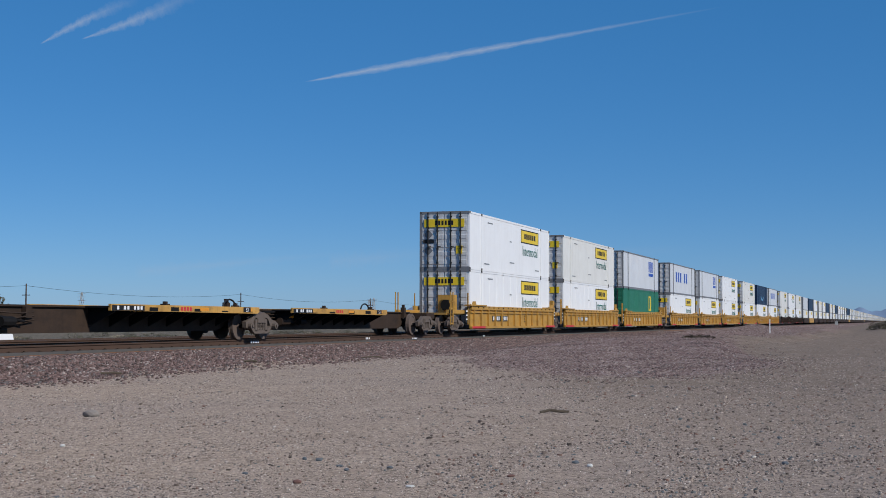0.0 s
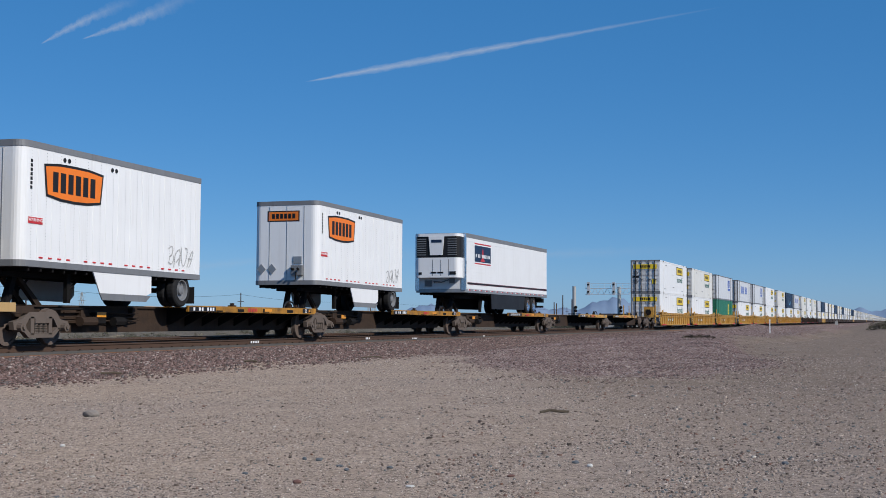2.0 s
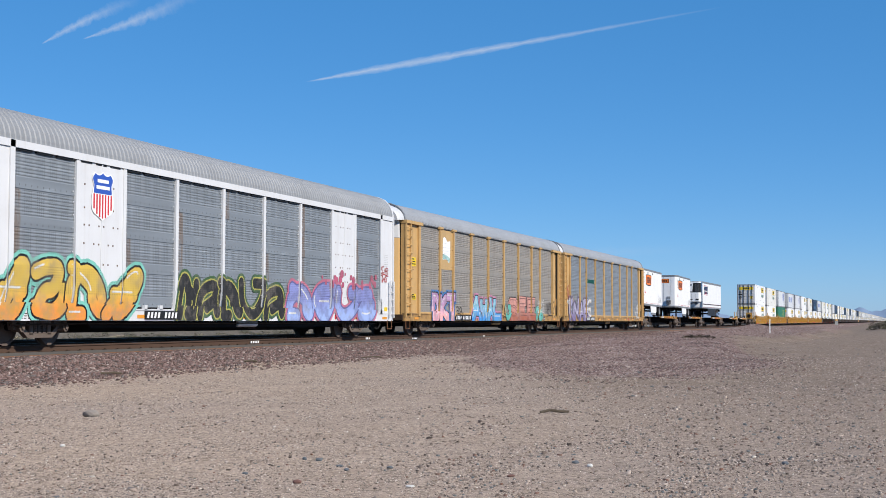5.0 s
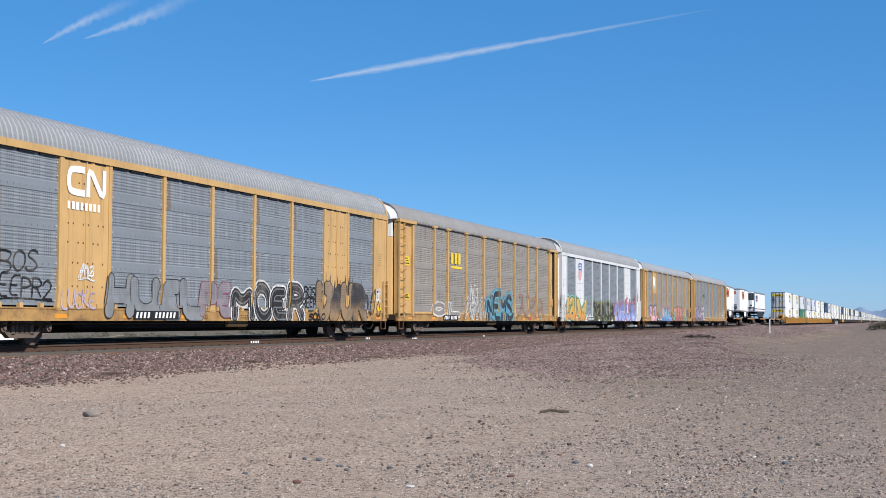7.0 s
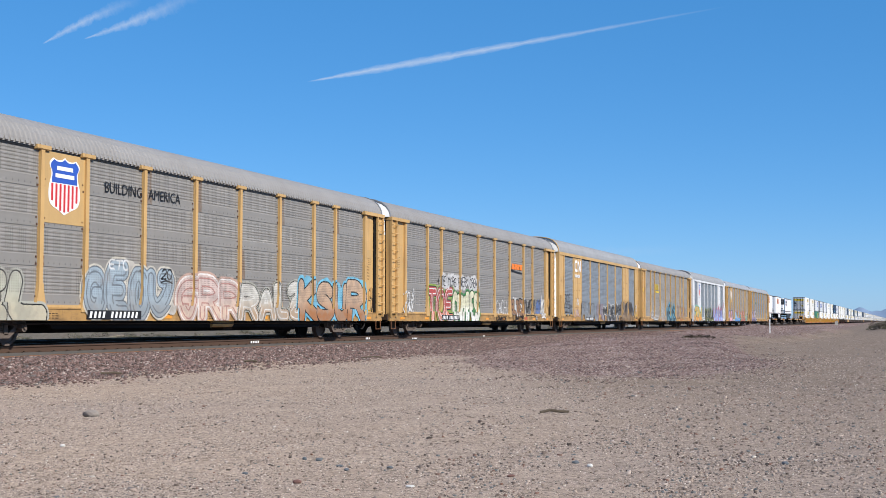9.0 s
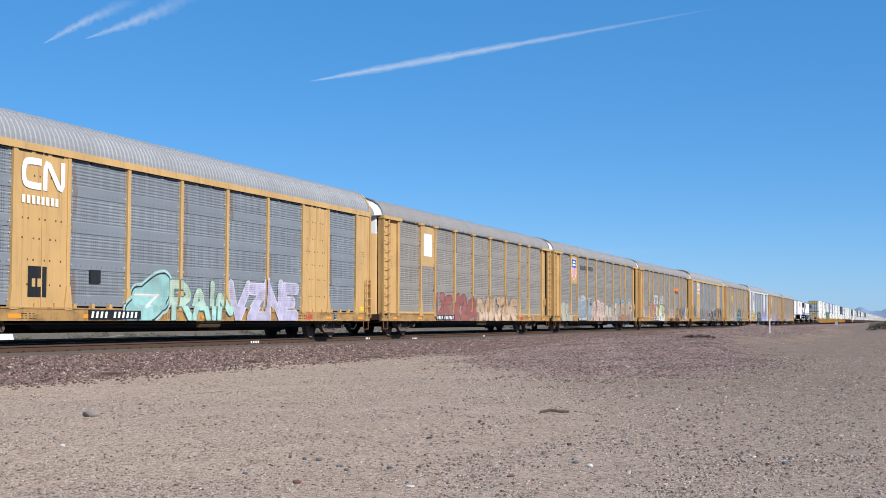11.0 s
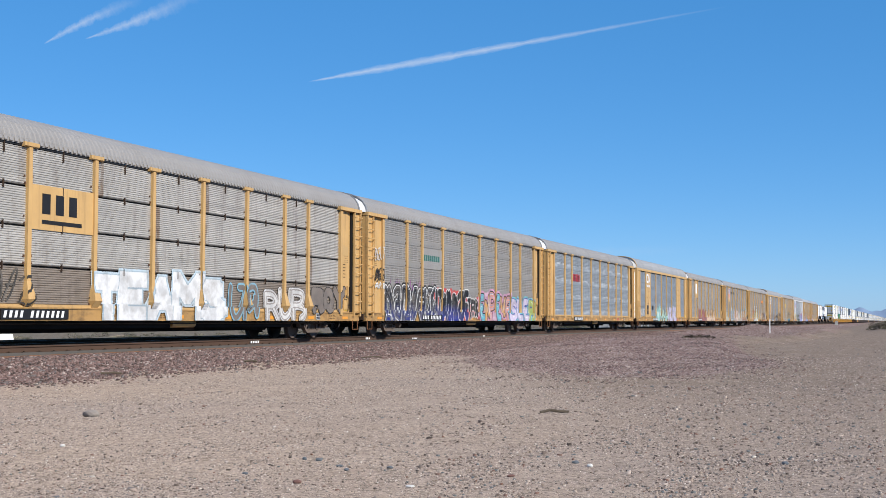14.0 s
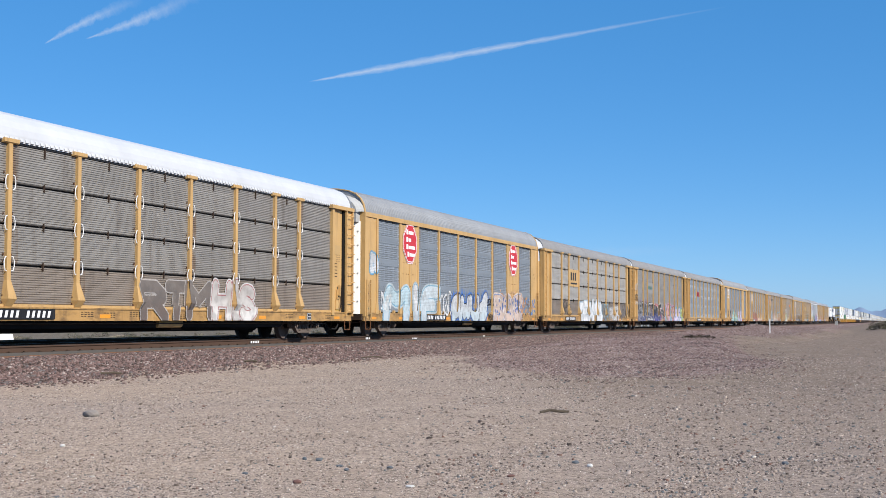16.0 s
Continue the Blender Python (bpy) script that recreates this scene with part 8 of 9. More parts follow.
def well_car(u, mat, detail, rear_end, front_end, label):
    """One well unit; u: rear end of its load."""
    w = thing("well_car", label, "well car", "double-stack well cars")
    rolling(w, u)
    if not detail:
        part("side", shared(("far_side", mat.name), lambda: Solid().box(-0.4, 16.5, -1.5, -1.4, 0.28, 1.37).box(-1.6, 17.8, -1.2, 1.2, 0.7, 1.0).mesh("side", mat)), mat, w)
        part("bogie", shared("far_bogie", lambda: Solid().box(-3.0, -0.8, -1.1, 1.1, 0.25, 0.8).rod((-2.7, -0.8, 0.46), (-2.7, 0.8, 0.46), 0.46, 10).rod((-1.0, -0.8, 0.46), (-1.0, 0.8, 0.46), 0.46, 10).mesh("bogie", BLACK_STEEL)), BLACK_STEEL, w)
        return w

    def side_mesh(sign):
        s = Solid().box(-0.35, 16.5, sign * 1.44 - 0.03, sign * 1.44 + 0.03, 0.28, 1.36)
        o0, o1 = (-1.56, -1.44) if sign < 0 else (1.44, 1.56)
        s.box(-0.35, 16.5, o0, o1, 1.18, 1.37).box(-0.35, 16.5, o0, o1, 0.25, 0.36)
        s.box(-0.35, 16.5, o0 * 0.985, o1, 1.02, 1.08)
        for k in range(14):
            x = 0.1 + k * 1.24
            s.box(x - 0.05, x + 0.05, o0, o1, 0.3, 1.2)
        return s
    part("side", shared(("well", mat.name), lambda: side_mesh(-1).mesh("side", mat)), mat, w, "stiffened well side")
    part("side", shared(("well_far", mat.name), lambda: side_mesh(1).mesh("side", mat)), mat, w)
    part("floor", shared("well_floor", lambda: Solid().box(-0.3, 16.45, -1.4, 1.4, 0.22, 0.26).mesh("floor", BLACK_STEEL)), BLACK_STEEL, w)
    part("end_plate", shared("redplate", lambda: Solid().box(-0.3, 1.9, -1.575, -1.56, 0.26, 0.36).box(14.3, 16.45, -1.575, -1.56, 0.26, 0.36).mesh("end_plate", RED)), RED, w, "red painted end strip")
    words("lettering", "53", 0.55, BLACK, w, (9.9, -1.475, 0.55), "black number 53")
    b = plate(w, "number_board", 3.4, 6.6, 0.6, 0.9, BLACK, -1.47, "black board with white markings")
    bars(b, "marking", 3.55, 6.5, 0.66, 0.2, 9, WHITE, -1.48, seed=8)

    def guide():
        s = Solid()
        for x in (0.1, 15.9):
            s.along_y([(x - 0.25, 1.36), (x + 0.35, 1.36), (x + 0.15, 1.6), (x - 0.05, 1.6)], -1.56, -1.46)
            s.box(x - 0.9 if x < 8 else x - 1.5, x + 1.9 if x < 8 else x + 0.4, -1.62, -1.3, 1.37, 1.43)
        return s.mesh("guide", mat)
    part("guide", shared(("guide", mat.name), guide), mat, w)

    def platform(a, b):
        s = Solid().box(a, b, -1.25, 1.25, 0.92, 1.02).box(a, b, -0.35, 0.35, 0.55, 0.95)
        s.box(a + 0.1, b, -1.35, -1.2, 0.98, 1.16).box(a + 0.1, b, 1.2, 1.35, 0.98, 1.16)
        return s
    a = -3.4 if rear_end else -1.75
    part("platform", platform(a, -0.3), mat, w)
    f = 20.0 if front_end else 17.9
    part("platform", platform(16.45, f), mat, w)
    bogie(w, -2.1 if rear_end else -1.75)
    if front_end:
        bogie(w, 18.4)
    for x in ((a + 0.1, a + 0.45, -0.6) if rear_end else (-1.2, -0.9)):
        for y in (-1.42, 1.36):
            part("grab_rail", Solid().rod((x, y, 0.45), (x, y, 2.0), 0.03, 6), mat, w)
    for z in (0.5, 0.85, 1.2, 1.55, 1.9):
        part("rung", Solid().rod((a + 0.1 if rear_end else -1.2, -1.42, z), (a + 0.45 if rear_end else -0.9, -1.42, z), 0.018, 5), mat, w)
    part("brake_stand", Solid().box(-1.3, -0.9, -0.95, -0.1, 1.02, 1.9).box(-1.38, -1.3, -0.75, -0.35, 1.35, 1.7), mat, w)
    part("brake_box", Solid().box(-1.5, -1.36, -0.7, -0.4, 1.15, 1.65).rod((-1.5, -0.55, 1.4), (-1.56, -0.55, 1.4), 0.24, 12), BLACK_STEEL, w)
    for k, (xx, zz) in enumerate(((16.62, 0.62), (-0.95, 0.55))):
        nb = plate(w, "notice_board", xx, xx + 0.55, zz, zz + 0.75, BLACK, -1.40)
        for j in range(3):
            plate(nb, "marking", xx + 0.08, xx + 0.44, zz + 0.12 + j * 0.2, zz + 0.19 + j * 0.2, WHITE, -1.41)
    for k in range(18):
        part("lug", shared(("lug", mat.name, "well"), lambda: Solid().box(-0.05, 0.05, -1.585, -1.56, -0.03, 0.03).mesh("lug", BLACK_STEEL)), BLACK_STEEL, w, "", (0.7 + k * 0.9, 0, 1.30))
    if rear_end:
        part("coupler", Solid().box(a - 0.6, a, -0.13, 0.13, 0.66, 0.92), BLACK_STEEL, w)
        plate(w, "end_board", a + 0.15, a + 0.6, 1.0, 1.15, BLACK, -1.355)
    return w


def double_stacks():
    jw = ("box", WHITE, GREY_RAIL, "white container with yellow sign and green lettering")
    ow = ("box", OFFWHITE, GREY_RAIL, "off-white container with yellow sign")
    sg = ("small", PALE_GREY, GREY_RAIL, "pale grey ribbed container with small blue lettering bars")
    bl = ("blue", PALE_GREY, GREY_RAIL, "pale grey container with broad blue lettering bars")
    gn = ("green", GREEN, GREEN, "dark green container with yellow sign")
    nv = ("curve", NAVY, NAVY, "dark navy container with a curved pale blue stripe")
    tops = [jw, ow, sg, bl, sg, jw, ow, nv, bl, ow, jw, ow, sg, nv, jw, ow, jw, nv]
    lows = [jw, jw, gn, jw, jw, jw, jw, jw, jw, ow, jw, jw, ow, jw, ow, jw, ow, jw]
    rng = random.Random(3)
    u = 63.62
    for i in range(114):
        detail = i < 12
        if i < len(tops):
            top, low = tops[i], lows[i]
        else:
            top, low = rng.choice([jw, jw, ow, ow, jw, sg, bl, nv if i < 30 else jw]), rng.choice([jw, jw, ow, ow, sg])
        mat = WELL_YELLOW if i < 9 or i % 13 == 0 else BROWN_STEEL
        well_car(u, mat, detail, i % 3 == 0, i % 3 == 2, "yellow well car with vertical side posts" if mat is WELL_YELLOW else "dark brown well car carrying two stacked containers")
        container(u, 0.28, low[1], low[2], low[0], detail, low[3] + ", lower of two")
        container(u, 3.19, top[1], top[2], top[0], detail, top[3] + ", stacked on top")
        u += 22.6 if i % 3 == 2 else 19.75


double_stacks()


# ---- beyond the tracks ----
def utility_poles():
    pts = []
    y, z0 = 160.0, -0.85
    for k in range(-1, 6):
        x = 221.2 + 90.0 * k
        pole = thing("utility_pole", "weathered wooden utility pole with one crossarm", "utility pole", "pole line beyond the track", (x, y, z0))
        part("shaft", Solid().rod((0, 0, 0), (0, 0, 8.4), 0.17, 8, 0.12), WOOD_POLE, pole)
        part("crossarm", Solid().box(-0.06, 0.06, -0.9, 0.9, 6.1, 6.25), WOOD_POLE, pole)
        pts.append((x, y, z0 + 8.0))
    line = Solid()
    for (ax, ay, az), (bx, by, bz) in zip(pts, pts[1:]):
        line.tube([(ax + (bx - ax) * k / 10, ay, az - 1.3 * (1 - (k / 5 - 1) ** 2)) for k in range(11)], 0.035, 4)
    ob = part("power_line", line, BLACK_STEEL, None)
    tagged(ob, "thin sagging dark power line between wooden poles", "power line")


utility_poles()


def lattice_tower(x, y, h):
    t = thing("lattice_tower", "grey steel lattice transmission tower far across the desert", "pylon", "far pylons", (x, y, -0.8))
    s = Solid()
    for a in (-1, 1):
        for b in (-1, 1):
            s.rod((a * h * 0.1, b * h * 0.1, 0), (a * h * 0.02, b * h * 0.02, h), h * 0.007, 4)
    for k in range(6):
        z0, z1 = h * k / 6, h * (k + 1) / 6
        w0, w1 = h * (0.1 - 0.08 * k / 6), h * (0.1 - 0.08 * (k + 1) / 6)
        for b in (-1, 1):
            s.rod((-w0, b * w0, z0), (w1, b * w1, z1), h * 0.005, 4).rod((b * w0, -w0, z0), (b * w1, w1, z1), h * 0.005, 4)
    part("mast", s, CONCRETE, t)
    arm = Solid()
    for z in (0.72, 0.84, 0.95):
        arm.rod((0, -h * 0.16, h * z), (0, h * 0.16, h * z), h * 0.008, 4)
    part("arm", arm, CONCRETE, t)


lattice_tower(840, 560, 21)
lattice_tower(1060, 420, 20)
lattice_tower(1125, 450, 20)


def signal_gantry():
    g = thing("signal_gantry", "white lattice cantilever signal gantry over the far tracks", "signal gantry", "", (0, 0, 0))
    s = Solid()
    y0, y1, x = 48.4, 61.3, 274.0
    for dz in (6.1, 7.3):
        for dx in (-0.5, 0.5):
            s.rod((x + dx, y0, dz), (x + dx, y1, dz), 0.07, 4)
    n = 10
    for k in range(n):
        a, b = y0 + (y1 - y0) * k / n, y0 + (y1 - y0) * (k + 1) / n
        s.rod((x, a, 6.1), (x, (a + b) / 2, 7.3), 0.05, 4).rod((x, (a + b) / 2, 7.3), (x, b, 6.1), 0.05, 4)
    part("truss", s, GALV, g)
    h = Solid()
    for k in range(11):
        a = y0 + (y1 - y0) * k / 10
        h.rod((x, a, 7.3), (x, a, 8.3), 0.04, 4)
    h.rod((x, y0, 8.3), (x, y1, 8.3), 0.04, 4).rod((x, y0, 7.8), (x, y1, 7.8), 0.04, 4)
    part("handrail", h, GALV, g)
    leg = Solid()
    for dx in (-0.6, 0.6):
        for dy in (-0.6, 0.6):
            leg.rod((x + dx, y0 + 0.6 + dy, -0.9), (x + dx, y0 + 0.6 + dy, 7.6), 0.09, 4)
    for k in range(7):
        leg.rod((x - 0.6, y0, -0.9 + k * 1.2), (x - 0.6, y0 + 1.2, 0.3 + k * 1.2), 0.06, 4)
    part("tower", leg, GALV, g)
    for yy in (60.6, 55.3):
        sg = part("signal", Solid().box(x - 0.75, x - 0.5, yy - 0.3, yy + 0.3, 5.9, 8.6), GALV, g, "white signal head case")
        part("lamp_hood", Solid().rod((x - 1.0, yy, 8.1), (x - 0.75, yy, 8.1), 0.2, 8).rod((x - 1.0, yy, 6.6), (x - 0.75, yy, 6.6), 0.2, 8), BLACK_STEEL, sg)


signal_gantry()


def far_yard():
    """Small things behind the gantry: silo, lamp post, masts, sheds and bushes."""
    for cx, cy in ((270.3, 62.9), (275.5, 54.6)):
        s = thing("crossing_signal", "grey crossing signal post with dark lights and crossbar", "signal", "crossing signals", (cx, cy, -0.85))
        part("shell", Solid().rod((0, 0, 0), (0, 0, 8.4), 0.37, 14).rod((0, 0, 8.4), (0, 0, 8.5), 0.41, 14), CONCRETE, s)
        part("crossbar", Solid().box(-0.55, -0.4, -1.4, 1.2, 2.75, 2.95), BLACK_STEEL, s)
        part("light", Solid().rod((-0.75, -0.45, 4.2), (-0.45, -0.45, 4.2), 0.32, 10), BLACK_STEEL, s)
        part("light", Solid().rod((-0.75, -0.45, 3.5), (-0.45, -0.45, 3.5), 0.32, 10), BLACK_STEEL, s)
        part("base", Solid().box(-0.9, 0.9, -0.9, 0.9, 0, 1.1), BLACK_STEEL, s)
    for x, y, h in ((292.3, 72.6, 5.6), (292.5, 72.1, 5.3), (283.1, 68.4, 7.0), (278.9, 65.4, 6.0)):
        m = thing("mast", "dark slim wooden mast beyond the tracks", "mast", "masts by the yard", (x, y, -0.85))
        part("shaft", Solid().rod((0, 0, 0), (0, 0, h), 0.14, 6, 0.1), WOOD_POLE, m)
    l = thing("street_lamp", "thin metal street lamp with one arm", "street lamp", "", (275.5, 75.5, -0.85))
    part("shaft", Solid().rod((0, 0, 0), (0, 0, 6.0), 0.09, 6), WOOD_POLE, l)
    part("arm", Solid().tube([(0, 0, 5.95), (0.1, -0.4, 6.2), (0.4, -1.2, 6.35)], 0.05, 5), CONCRETE, l)
    part("head", Solid().box(0.3, 0.6, -1.8, -1.15, 6.25, 6.4), GALV, l)
    for x, y, w in ((282.0, 58.0, 4.0), (288.0, 55.0, 3.2)):
        h = thing("shed", "low pale equipment shed beyond the tracks", "shed", "equipment sheds", (x, y, -0.85))
        part("wall", Solid().box(-1.5, 1.5, -w / 2, w / 2, 0, 2.4), CONCRETE, h)
        part("roof", Solid().along_y([(-1.7, 2.4), (1.7, 2.4), (0, 3.0)], -w / 2 - 0.2, w / 2 + 0.2), BROWN_STEEL, h)
    b = thing("equipment_cabinet", "pale metal equipment cabinet beside the far track", "cabinet", "", (398.0, 16.6, float(ground_z(398.0, 16.6)) - 0.03))
    part("case", Solid().box(-0.6, 0.6, -0.4, 0.4, 0.0, 1.15), CONCRETE, b)
    part("lid", Solid().box(-0.66, 0.66, -0.46, 0.46, 1.15, 1.22), GALV, b)
    wb = thing("barrier_block", "long low white concrete barrier beyond the tracks", "barrier", "", (58.0, 45.2, -0.85))
    part("block", Solid().along_x([(-0.3, 0.0), (0.3, 0.0), (0.22, 0.35), (0.14, 0.72), (-0.14, 0.72), (-0.22, 0.35)], -3.2, 3.2), WHITE, wb)
    mp = thing("marker_post", "thin white marker post in the ballast", "post", "", (109.6, 9.65, float(ground_z(109.6, 9.65)) - 0.02))
    part("shaft", Solid().box(-0.04, 0.04, -0.04, 0.04, 0, 1.12).rod((0, 0, 1.1), (0, 0, 1.16), 0.05, 6), WHITE, mp)


far_yard()

LEAF = painted("dry_leaf", (0.10, 0.095, 0.06), (0.17, 0.14, 0.09), 0.5, 0.8, streak=False, vary=0.2)
TWIG = painted("twig", (0.10, 0.08, 0.06), dirt=0.3, rough=0.9)

STRAW = painted("dry_straw", (0.30, 0.25, 0.17), (0.12, 0.1, 0.07), 0.5, 0.9, streak=False, vary=0.2)


def clump(n, rx, ry, rz, leaf, seed, z0):
    rng, s = random.Random(seed), Solid()
    for _ in range(n):
        while True:
            p = Vector((rng.uniform(-1, 1), rng.uniform(-1, 1), rng.uniform(0, 1)))
            r = (p.x ** 2 + p.y ** 2 + (p.z * 1.0) ** 2)
            if 0.15 < r < 1.0 and math.sin(p.x * 7 + seed) + math.sin(p.z * 9 + p.y * 5 + seed) > -1.0:
                break
        c = Vector((p.x * rx, p.y * ry, z0 + p.z * rz))
        a = Vector((rng.gauss(0, 1), rng.gauss(0, 1), rng.gauss(0, 1))).normalized()
        b = a.orthogonal().normalized()
        l = leaf * rng.uniform(0.6, 1.5)
        s.add([c - b * l * 0.4, c + a * l, c + b * l * 0.4, c - a * l * 0.6], [(0, 1, 2, 3)])
    return s


def bush(x, y, r, h, seed, name="desert_bush", label="low grey-green desert bush", n=420, trunk=0.0, leaf=None):
    z = float(ground_z(x, y))
    b = thing(name, label, "bush" if trunk == 0 else "tree", "desert scrub", (x, y, z - 0.03))
    st, rng = Solid(), random.Random(seed)
    for _ in range(9):
        a = rng.uniform(0, 6.28)
        st.rod((0, 0, 0), (r * 0.6 * math.cos(a), r * 0.6 * math.sin(a), trunk + h * rng.uniform(0.4, 0.8)), 0.02 + trunk * 0.03, 5, 0.008 + trunk * 0.008)
    part("stem" if trunk == 0 else "trunk", st, TWIG, b)
    part("foliage" if trunk == 0 else "crown", clump(n, r, r, h, max(0.05, r * 0.10), seed, trunk), leaf or LEAF, b)


def scrub():
    rng = random.Random(8)
    bush(137, 104.2, 2.7, 3.4, 1, "desert_tree", "small round grey-green desert tree", 900, 1.4)
    bush(142, 109.5, 2.2, 2.4, 2, "desert_tree", "small bushy desert tree", 700, 1.0)
    for k in range(80):
        x = rng.uniform(44, 150)
        y = rng.uniform(36, 62) + (x - 48) * 0.12
        bush(x, y, rng.uniform(0.25, 1.0), rng.uniform(0.2, 0.6), 10 + k, n=110)
    for k in range(130):
        x = rng.uniform(28, 130)
        bush(x, 33.0 + rng.uniform(0, 4) + 0.03 * x, rng.uniform(0.4, 1.1), rng.uniform(0.25, 0.6), 200 + k, n=110)
    for k in range(14):
        x, y = rng.uniform(240, 300), rng.uniform(48, 80)
        bush(x, y, rng.uniform(1.2, 2.6), rng.uniform(1.2, 2.6), 80 + k, n=160)
    bush(76.0, 10.6, 1.0, 0.17, 77, "brush_pile", "low dark pile of dry brush on spread ballast", 420, leaf=TWIG)
    for k in range(26):
        x = rng.uniform(150, 185)
        bush(x, rng.uniform(-2.5, 3.0) + 0.02 * (x - 150), rng.uniform(0.6, 1.3), rng.uniform(0.4, 0.8), 410 + k, n=200, leaf=TWIG if k % 3 else LEAF)
    for k in range(170):
        y = rng.uniform(36, 66)
        bush(rng.uniform(1.0, 3.6) * y, y, rng.uniform(0.3, 0.9), rng.uniform(0.12, 0.3), 500 + k, "dry_grass", "low tuft of dry pale grass", 120, leaf=STRAW)


scrub()


def mountains():
    """Hazy ridge on the horizon; the blue of the haze is put into its base colour."""
    m, ns, ls, bs = nodes_of("hazy_rock")
    n = noise_at(ns, ls, ns.new("ShaderNodeTexCoord").outputs["Object"], 0.012, 6)
    ls.new(mixed(ns, ls, n, (0.165, 0.232, 0.335), (0.21, 0.28, 0.385)), bs.inputs["Base Color"])
    bs.inputs["Roughness"].default_value = 1.0
    s, pts = Solid(), []
    R = 4500
    for k in range(241):
        a = radians(-6 + 40 * k / 240)
        az = math.degrees(a)
        h = 7 + 3 * math.sin(az * 2.3 + 1.0) + 2.2 * math.sin(az * 23.0 + 0.5) + 1.3 * math.sin(az * 41.0) + 2.5 * math.sin(az * 5.7) + 2 * math.sin(az * 13.1 + 2)
        for centre, width, height in ((21.0, 1.6, 18), (19.4, 0.9, 34), (18.4, 0.7, 20), (16.6, 1.3, 14), (14.8, 0.55, 40), (13.6, 0.8, 32), (12.4, 0.6, 36), (11.5, 0.8, 44), (10.6, 1.1, 40), (8.2, 0.9, 30), (7.2, 0.5, 18), (5.0, 1.5, 8), (2.1, 0.3, 12), (1.55, 0.35, 26), (0.9, 0.9, 26), (0.1, 0.5, 14)):
            h += height * math.exp(-((az - centre) / width) ** 2)
        pts.append((R * math.cos(a), R * math.sin(a), max(2.0, h)))
    vs, n = [], len(pts)
    for x, y, z in pts:
        vs += [(x, y, -4), (x * 1.01, y * 1.01, z * 0.6), (x * 1.04, y * 1.04, z), (x * 1.09, y * 1.09, -4)]
    fs = [(4 * i + j, 4 * i + 4 + j, 4 * i + 5 + j, 4 * i + 1 + j) for i in range(n - 1) for j in range(3)]
    ob = new("backdrop", s.add(vs, fs).mesh("backdrop", m, True))
    tagged(ob, "low hazy blue mountain ridge on the horizon", "mountains", kind="structure")


mountains()


# ---- contrails and thin cloud ----
def vapour_material(name, strength, scale, alpha, ragged=1.2):
    m = bpy.data.materials.new(name)
    m.use_nodes = True
    ns, ls = m.node_tree.nodes, m.node_tree.links
    ns.remove(ns["Principled BSDF"])
    uv = ns.new("ShaderNodeTexCoord").outputs["UV"]
    sp = ns.new("ShaderNodeSeparateXYZ")
    ls.new(uv, sp.inputs[0])
    n1 = noise_at(ns, ls, uv, scale, 6, 0.65, (14, 1.6, 1))
    across = maths(ns, ls, "MULTIPLY_ADD", maths(ns, ls, "ABSOLUTE", maths(ns, ls, "MULTIPLY_ADD", sp.outputs[1], 2.0, -1.0)), -1.0, 1.0)
    edge = ramp_fac(ns, ls, maths(ns, ls, "ADD", across, maths(ns, ls, "MULTIPLY_ADD", n1, ragged, -0.6 * ragged)), 0.0, 1.0)
    ends = maths(ns, ls, "MULTIPLY", ramp_fac(ns, ls, sp.outputs[0], 0.0, 0.04), maths(ns, ls, "SUBTRACT", 1.0, ramp_fac(ns, ls, sp.outputs[0], 0.45, 1.0)))
    fac = maths(ns, ls, "MULTIPLY", maths(ns, ls, "MULTIPLY", edge, ends), alpha)
    # the vapour's sunlit white is put in as a steady glow
    em, tr, mx, out = ns.new("ShaderNodeEmission"), ns.new("ShaderNodeBsdfTransparent"), ns.new("ShaderNodeMixShader"), ns["Material Output"]
    em.inputs[0].default_value, em.inputs[1].default_value = (0.80, 0.88, 1.0, 1), strength
    ls.new(fac, mx.inputs[0])
    ls.new(tr.outputs[0], mx.inputs[1])
    ls.new(em.outputs[0], mx.inputs[2])
    ls.new(mx.outputs[0], out.inputs[0])
    return m


def vapour(name, label, ends, widths, material, bow=0.0):
    """A ribbon of high vapour between two far points; widths at even steps along it."""
    a, b = Vector(ends[0]), Vector(ends[1])
    n, vs, fs = 48, [], []
    along = (b - a).normalized()
    side = along.cross((a + b).normalized()).normalized()
    o = (a + b) / 2
    for i in range(n + 1):
        k = i / n
        c = a.lerp(b, k) - o + side * bow * math.sin(math.pi * k)
        w = float(np.interp(k, np.linspace(0, 1, len(widths)), widths)) * (1 + 0.10 * math.sin(i * 1.7) + 0.08 * math.sin(i * 0.9 + 1))
        vs += [c - side * w / 2, c + side * w / 2]
    fs = [(2 * i, 2 * i + 2, 2 * i + 3, 2 * i + 1) for i in range(n)]
    me = Solid().add(vs, fs).mesh(name, material)
    uvl = me.uv_layers.new(name="along")
    for p in me.polygons:
        for li in p.loop_indices:
            v = me.loops[li].vertex_index
            uvl.data[li].uv = ((v // 2) / n, v % 2)
    ob = new(name, me)
    ob.location = o
    ob.visible_shadow = False
    tagged(ob, label, "cloud")
    return ob, o


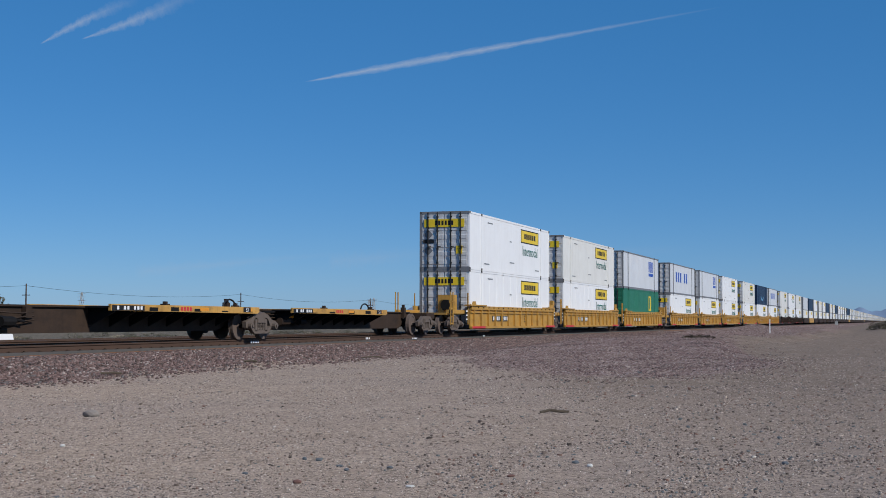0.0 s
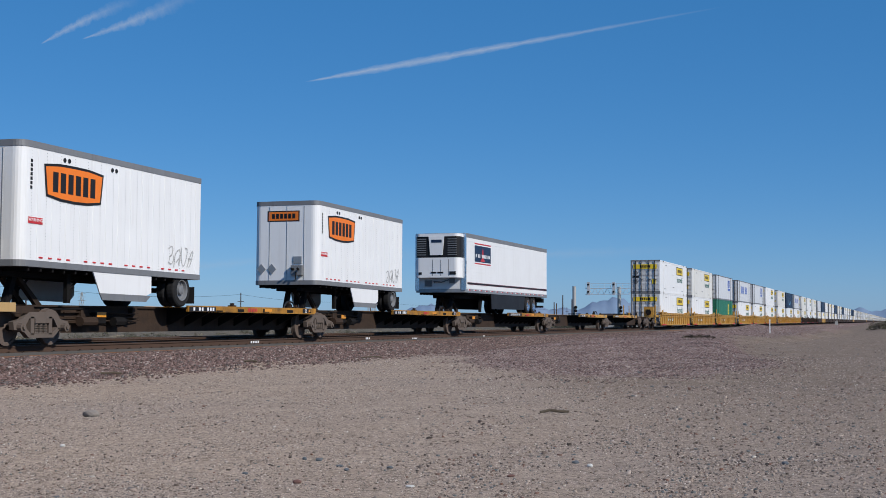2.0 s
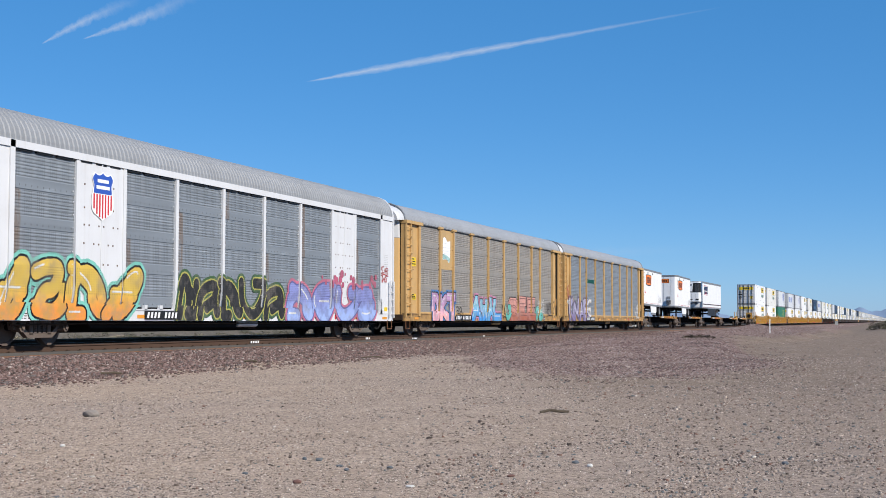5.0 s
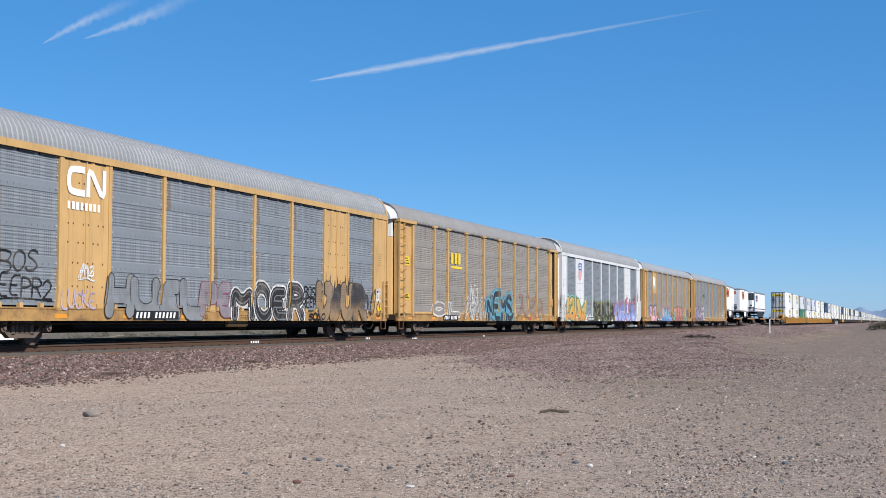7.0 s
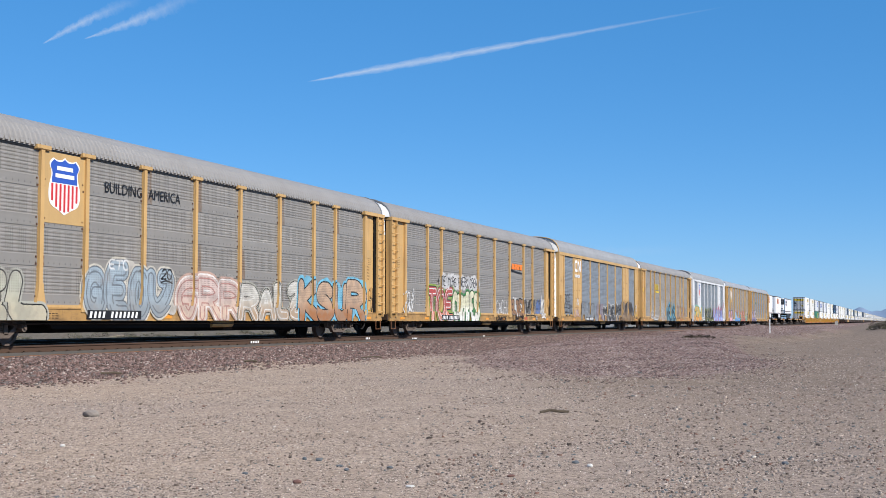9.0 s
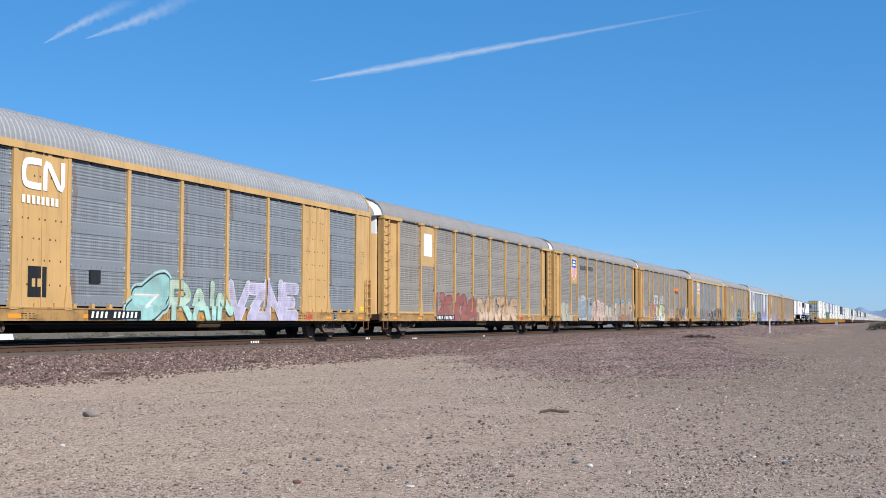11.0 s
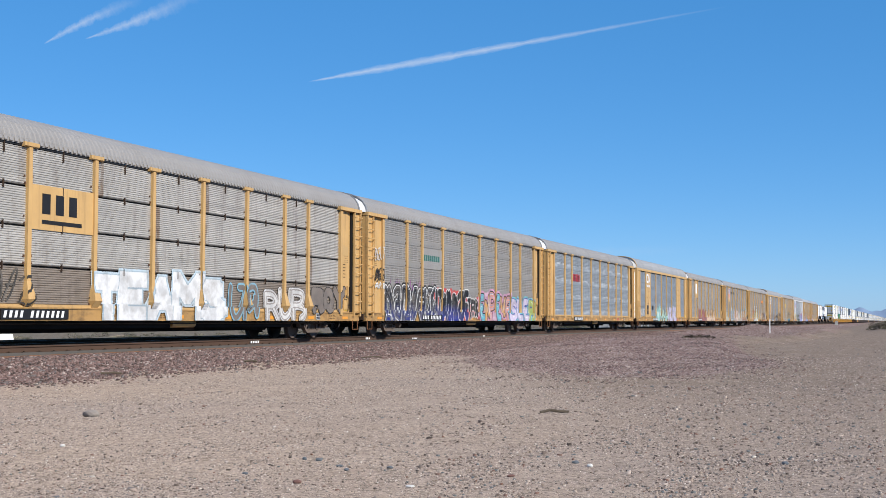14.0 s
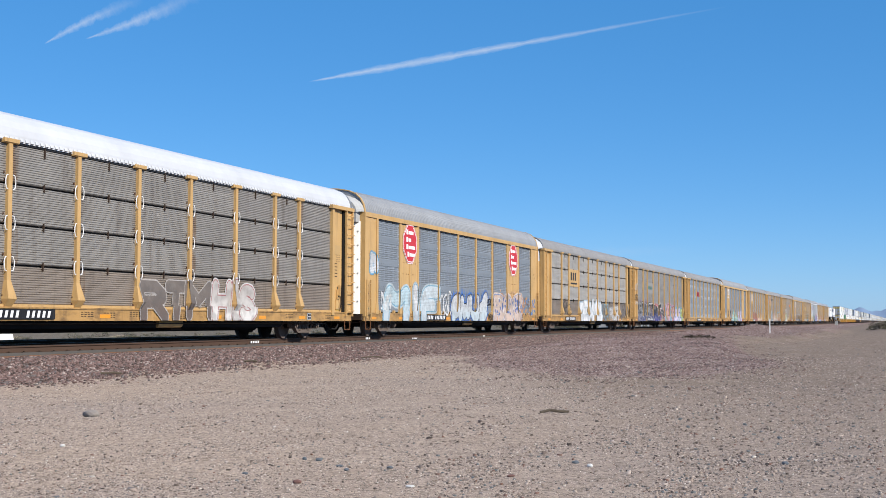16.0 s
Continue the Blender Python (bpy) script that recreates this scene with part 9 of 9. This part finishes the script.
VAPOUR = vapour_material("vapour", 0.6, 3.0, 0.55, 0.8)
RAGGED = vapour_material("ragged_vapour", 0.6, 0.9, 0.42, 1.4)
THIN = vapour_material("thin_vapour", 0.55, 2.0, 0.13)
SKY_THINGS = [
    vapour("contrail", "long thin white contrail fading upwards", ((2715, 1245, 529), (3010, 360, 700)), (2, 16, 22, 22, 18, 15, 12, 9, 7, 5), VAPOUR),
    vapour("contrail", "short ragged white contrail", ((2527, 1803, 613), (2592, 1592, 716)), (3, 18, 26, 30, 34, 32), RAGGED, 6),
    vapour("contrail", "short ragged white contrail", ((2556, 1716, 624), (2637, 1460, 736)), (3, 18, 32, 42, 46, 42), RAGGED, -6),
    vapour("cloud_wisp", "faint thin cloud low over the horizon", ((2730, 1190, 128), (2810, 960, 150)), (45, 45), THIN),
    vapour("cloud_wisp", "faint thin cloud low over the horizon", ((2820, 900, 140), (2990, 420, 158)), (30, 30), THIN),
    vapour("cloud_wisp", "faint thin cloud low over the horizon", ((2600, 1600, 105), (2760, 1150, 150)), (40, 14), THIN),
]


# ---- single rocks and litter on the dirt ----
def rock(x, y, r, flat, mat, seed, label, name="rock"):
    rng, bm = random.Random(seed), bmesh.new()
    bmesh.ops.create_icosphere(bm, subdivisions=2, radius=1.0)
    for v in bm.verts:
        k = 1 + 0.16 * noise.noise(v.co * 1.3 + Vector((seed, 0, 0))) + 0.10 * noise.noise(v.co * 3.1 + Vector((0, seed, 0)))
        v.co = Vector((v.co.x * k * r * rng.uniform(0.97, 1.03) * 1.25, v.co.y * k * r, v.co.z * k * r * flat))
    me = bpy.data.meshes.new(name)
    bm.to_mesh(me)
    bm.free()
    me.materials.append(mat)
    ob = new(name, me)
    ob.location = (x, y, float(ground_z(x, y)) + r * flat * 0.55)
    ob.rotation_euler[2] = seed * 1.7
    tagged(ob, label, "rock", "single rocks on the dirt")


ROCK_GREY = painted("rock_grey", (0.25, 0.215, 0.185), (0.07, 0.06, 0.05), 0.4, 0.9, streak=False)
ROCK_BLUE = painted("rock_blue", (0.10, 0.115, 0.13), (0.05, 0.05, 0.05), 0.4, 0.85, streak=False)
ROCK_RED = painted("rock_red", (0.15, 0.075, 0.06), (0.07, 0.05, 0.04), 0.4, 0.9, streak=False)
ROCK_WHITE = painted("rock_white", (0.6, 0.58, 0.55), (0.3, 0.25, 0.2), 0.3, 0.8, streak=False)


def single_rocks():
    for i, (x, y, r, f, m, lb) in enumerate([
            (16.93, 11.09, 0.105, 0.62, ROCK_GREY, "rounded grey-brown rock on dirt"), (13.04, 8.91, 0.03, 0.6, ROCK_WHITE, "small white stone lying on dirt"),
            (10.65, 4.92, 0.032, 0.7, ROCK_RED, "small reddish stone lying on dirt"), (12.72, 2.81, 0.03, 0.7, ROCK_WHITE, "small pale stone lying on dirt"),
            (12.46, 5.52, 0.028, 0.8, ROCK_BLUE, "small blue-grey stone lying on dirt"), (12.56, 5.72, 0.022, 0.9, ROCK_BLUE, "small blue-grey stone lying on dirt"),
            (13.02, 3.02, 0.032, 0.6, ROCK_BLUE, "small blue-grey stone lying on dirt"), (11.19, 5.69, 0.028, 0.5, ROCK_BLUE, "flat blue-grey stone lying on dirt"),
            (11.68, 3.3, 0.035, 0.4, ROCK_RED, "flat reddish stone lying on dirt"), (11.97, 4.57, 0.026, 0.6, ROCK_BLUE, "small blue-grey stone lying on dirt"),
            (13.68, 1.07, 0.034, 0.6, ROCK_BLUE, "small dark stone lying on dirt"), (12.0, 5.1, 0.03, 0.5, ROCK_BLUE, "flat blue-grey stone lying on dirt"),
            (11.7, 4.9, 0.026, 0.6, ROCK_BLUE, "small blue-grey stone lying on dirt"), (10.7, 3.9, 0.032, 0.4, ROCK_WHITE, "flat pale stone lying on dirt")]):
        rock(x, y, r, f, m, i + 1, lb)
    st = new("stick", Solid().tube([(-0.1, 0.19, 0.012), (0.0, 0.07, 0.045), (0.03, -0.05, 0.03), (0.16, -0.18, 0.012)], 0.022, 6).mesh("stick", TWIG))
    st.location = (19.76, 4.91, float(ground_z(19.76, 4.91)))
    tagged(st, "short dark broken stick lying on dirt", "stick")
    for x, y, l in ((29.0, 18.55, 0.7), (36.8, 18.65, 0.6), (46.0, 18.3, 0.9)):
        s = new("wood_scrap", Solid().tube([(-l / 2, 0.03, 0.02), (-l / 6, -0.02, 0.05), (l / 5, 0.02, 0.06), (l / 2, -0.02, 0.03)], 0.028, 6).mesh("wood_scrap", TWIG))
        s.location, s.rotation_euler = (x, y, float(ground_z(x, y)) + 0.02), (0, 0, radians(-42 + 9 * l))
        tagged(s, "dark splintered wood scrap in the ballast", "wood scrap", "wood scraps")
    mk = [(41.3, 20.59, 4), (51.6, 20.59, 3), (55.5, 19.98, 4), (66.0, 19.98, 2)]
    for x, y, n in mk:
        s = Solid()
        for k in range(n):
            s.box(x + k * 0.17 - 0.5, x + k * 0.17 - 0.40, y - 0.004, y, -0.13 if y > 20.3 else -0.16, -0.05 if y > 20.3 else -0.10)
        ob = part("rail_marking", s, WHITE, near_track, "white painted marks on the rail")


single_rocks()


# ---- movement ----
def motions():
    for ob, u, y, z, up, pivot in MOVING:
        lift = math.sin(radians(up)) * pivot
        walk(ob, [(t, pose(u + travelled(t), y, z + lift, 0, up, 0)) for t in (0, 4, 8, 12, 16)])
    for ob, o in SKY_THINGS:
        if ob.name.startswith("contrail"):
            walk(ob, [(0, pose(*o)), (16, pose(o.x + 2.5, o.y - 9.0, o.z + 0.3))])


motions()
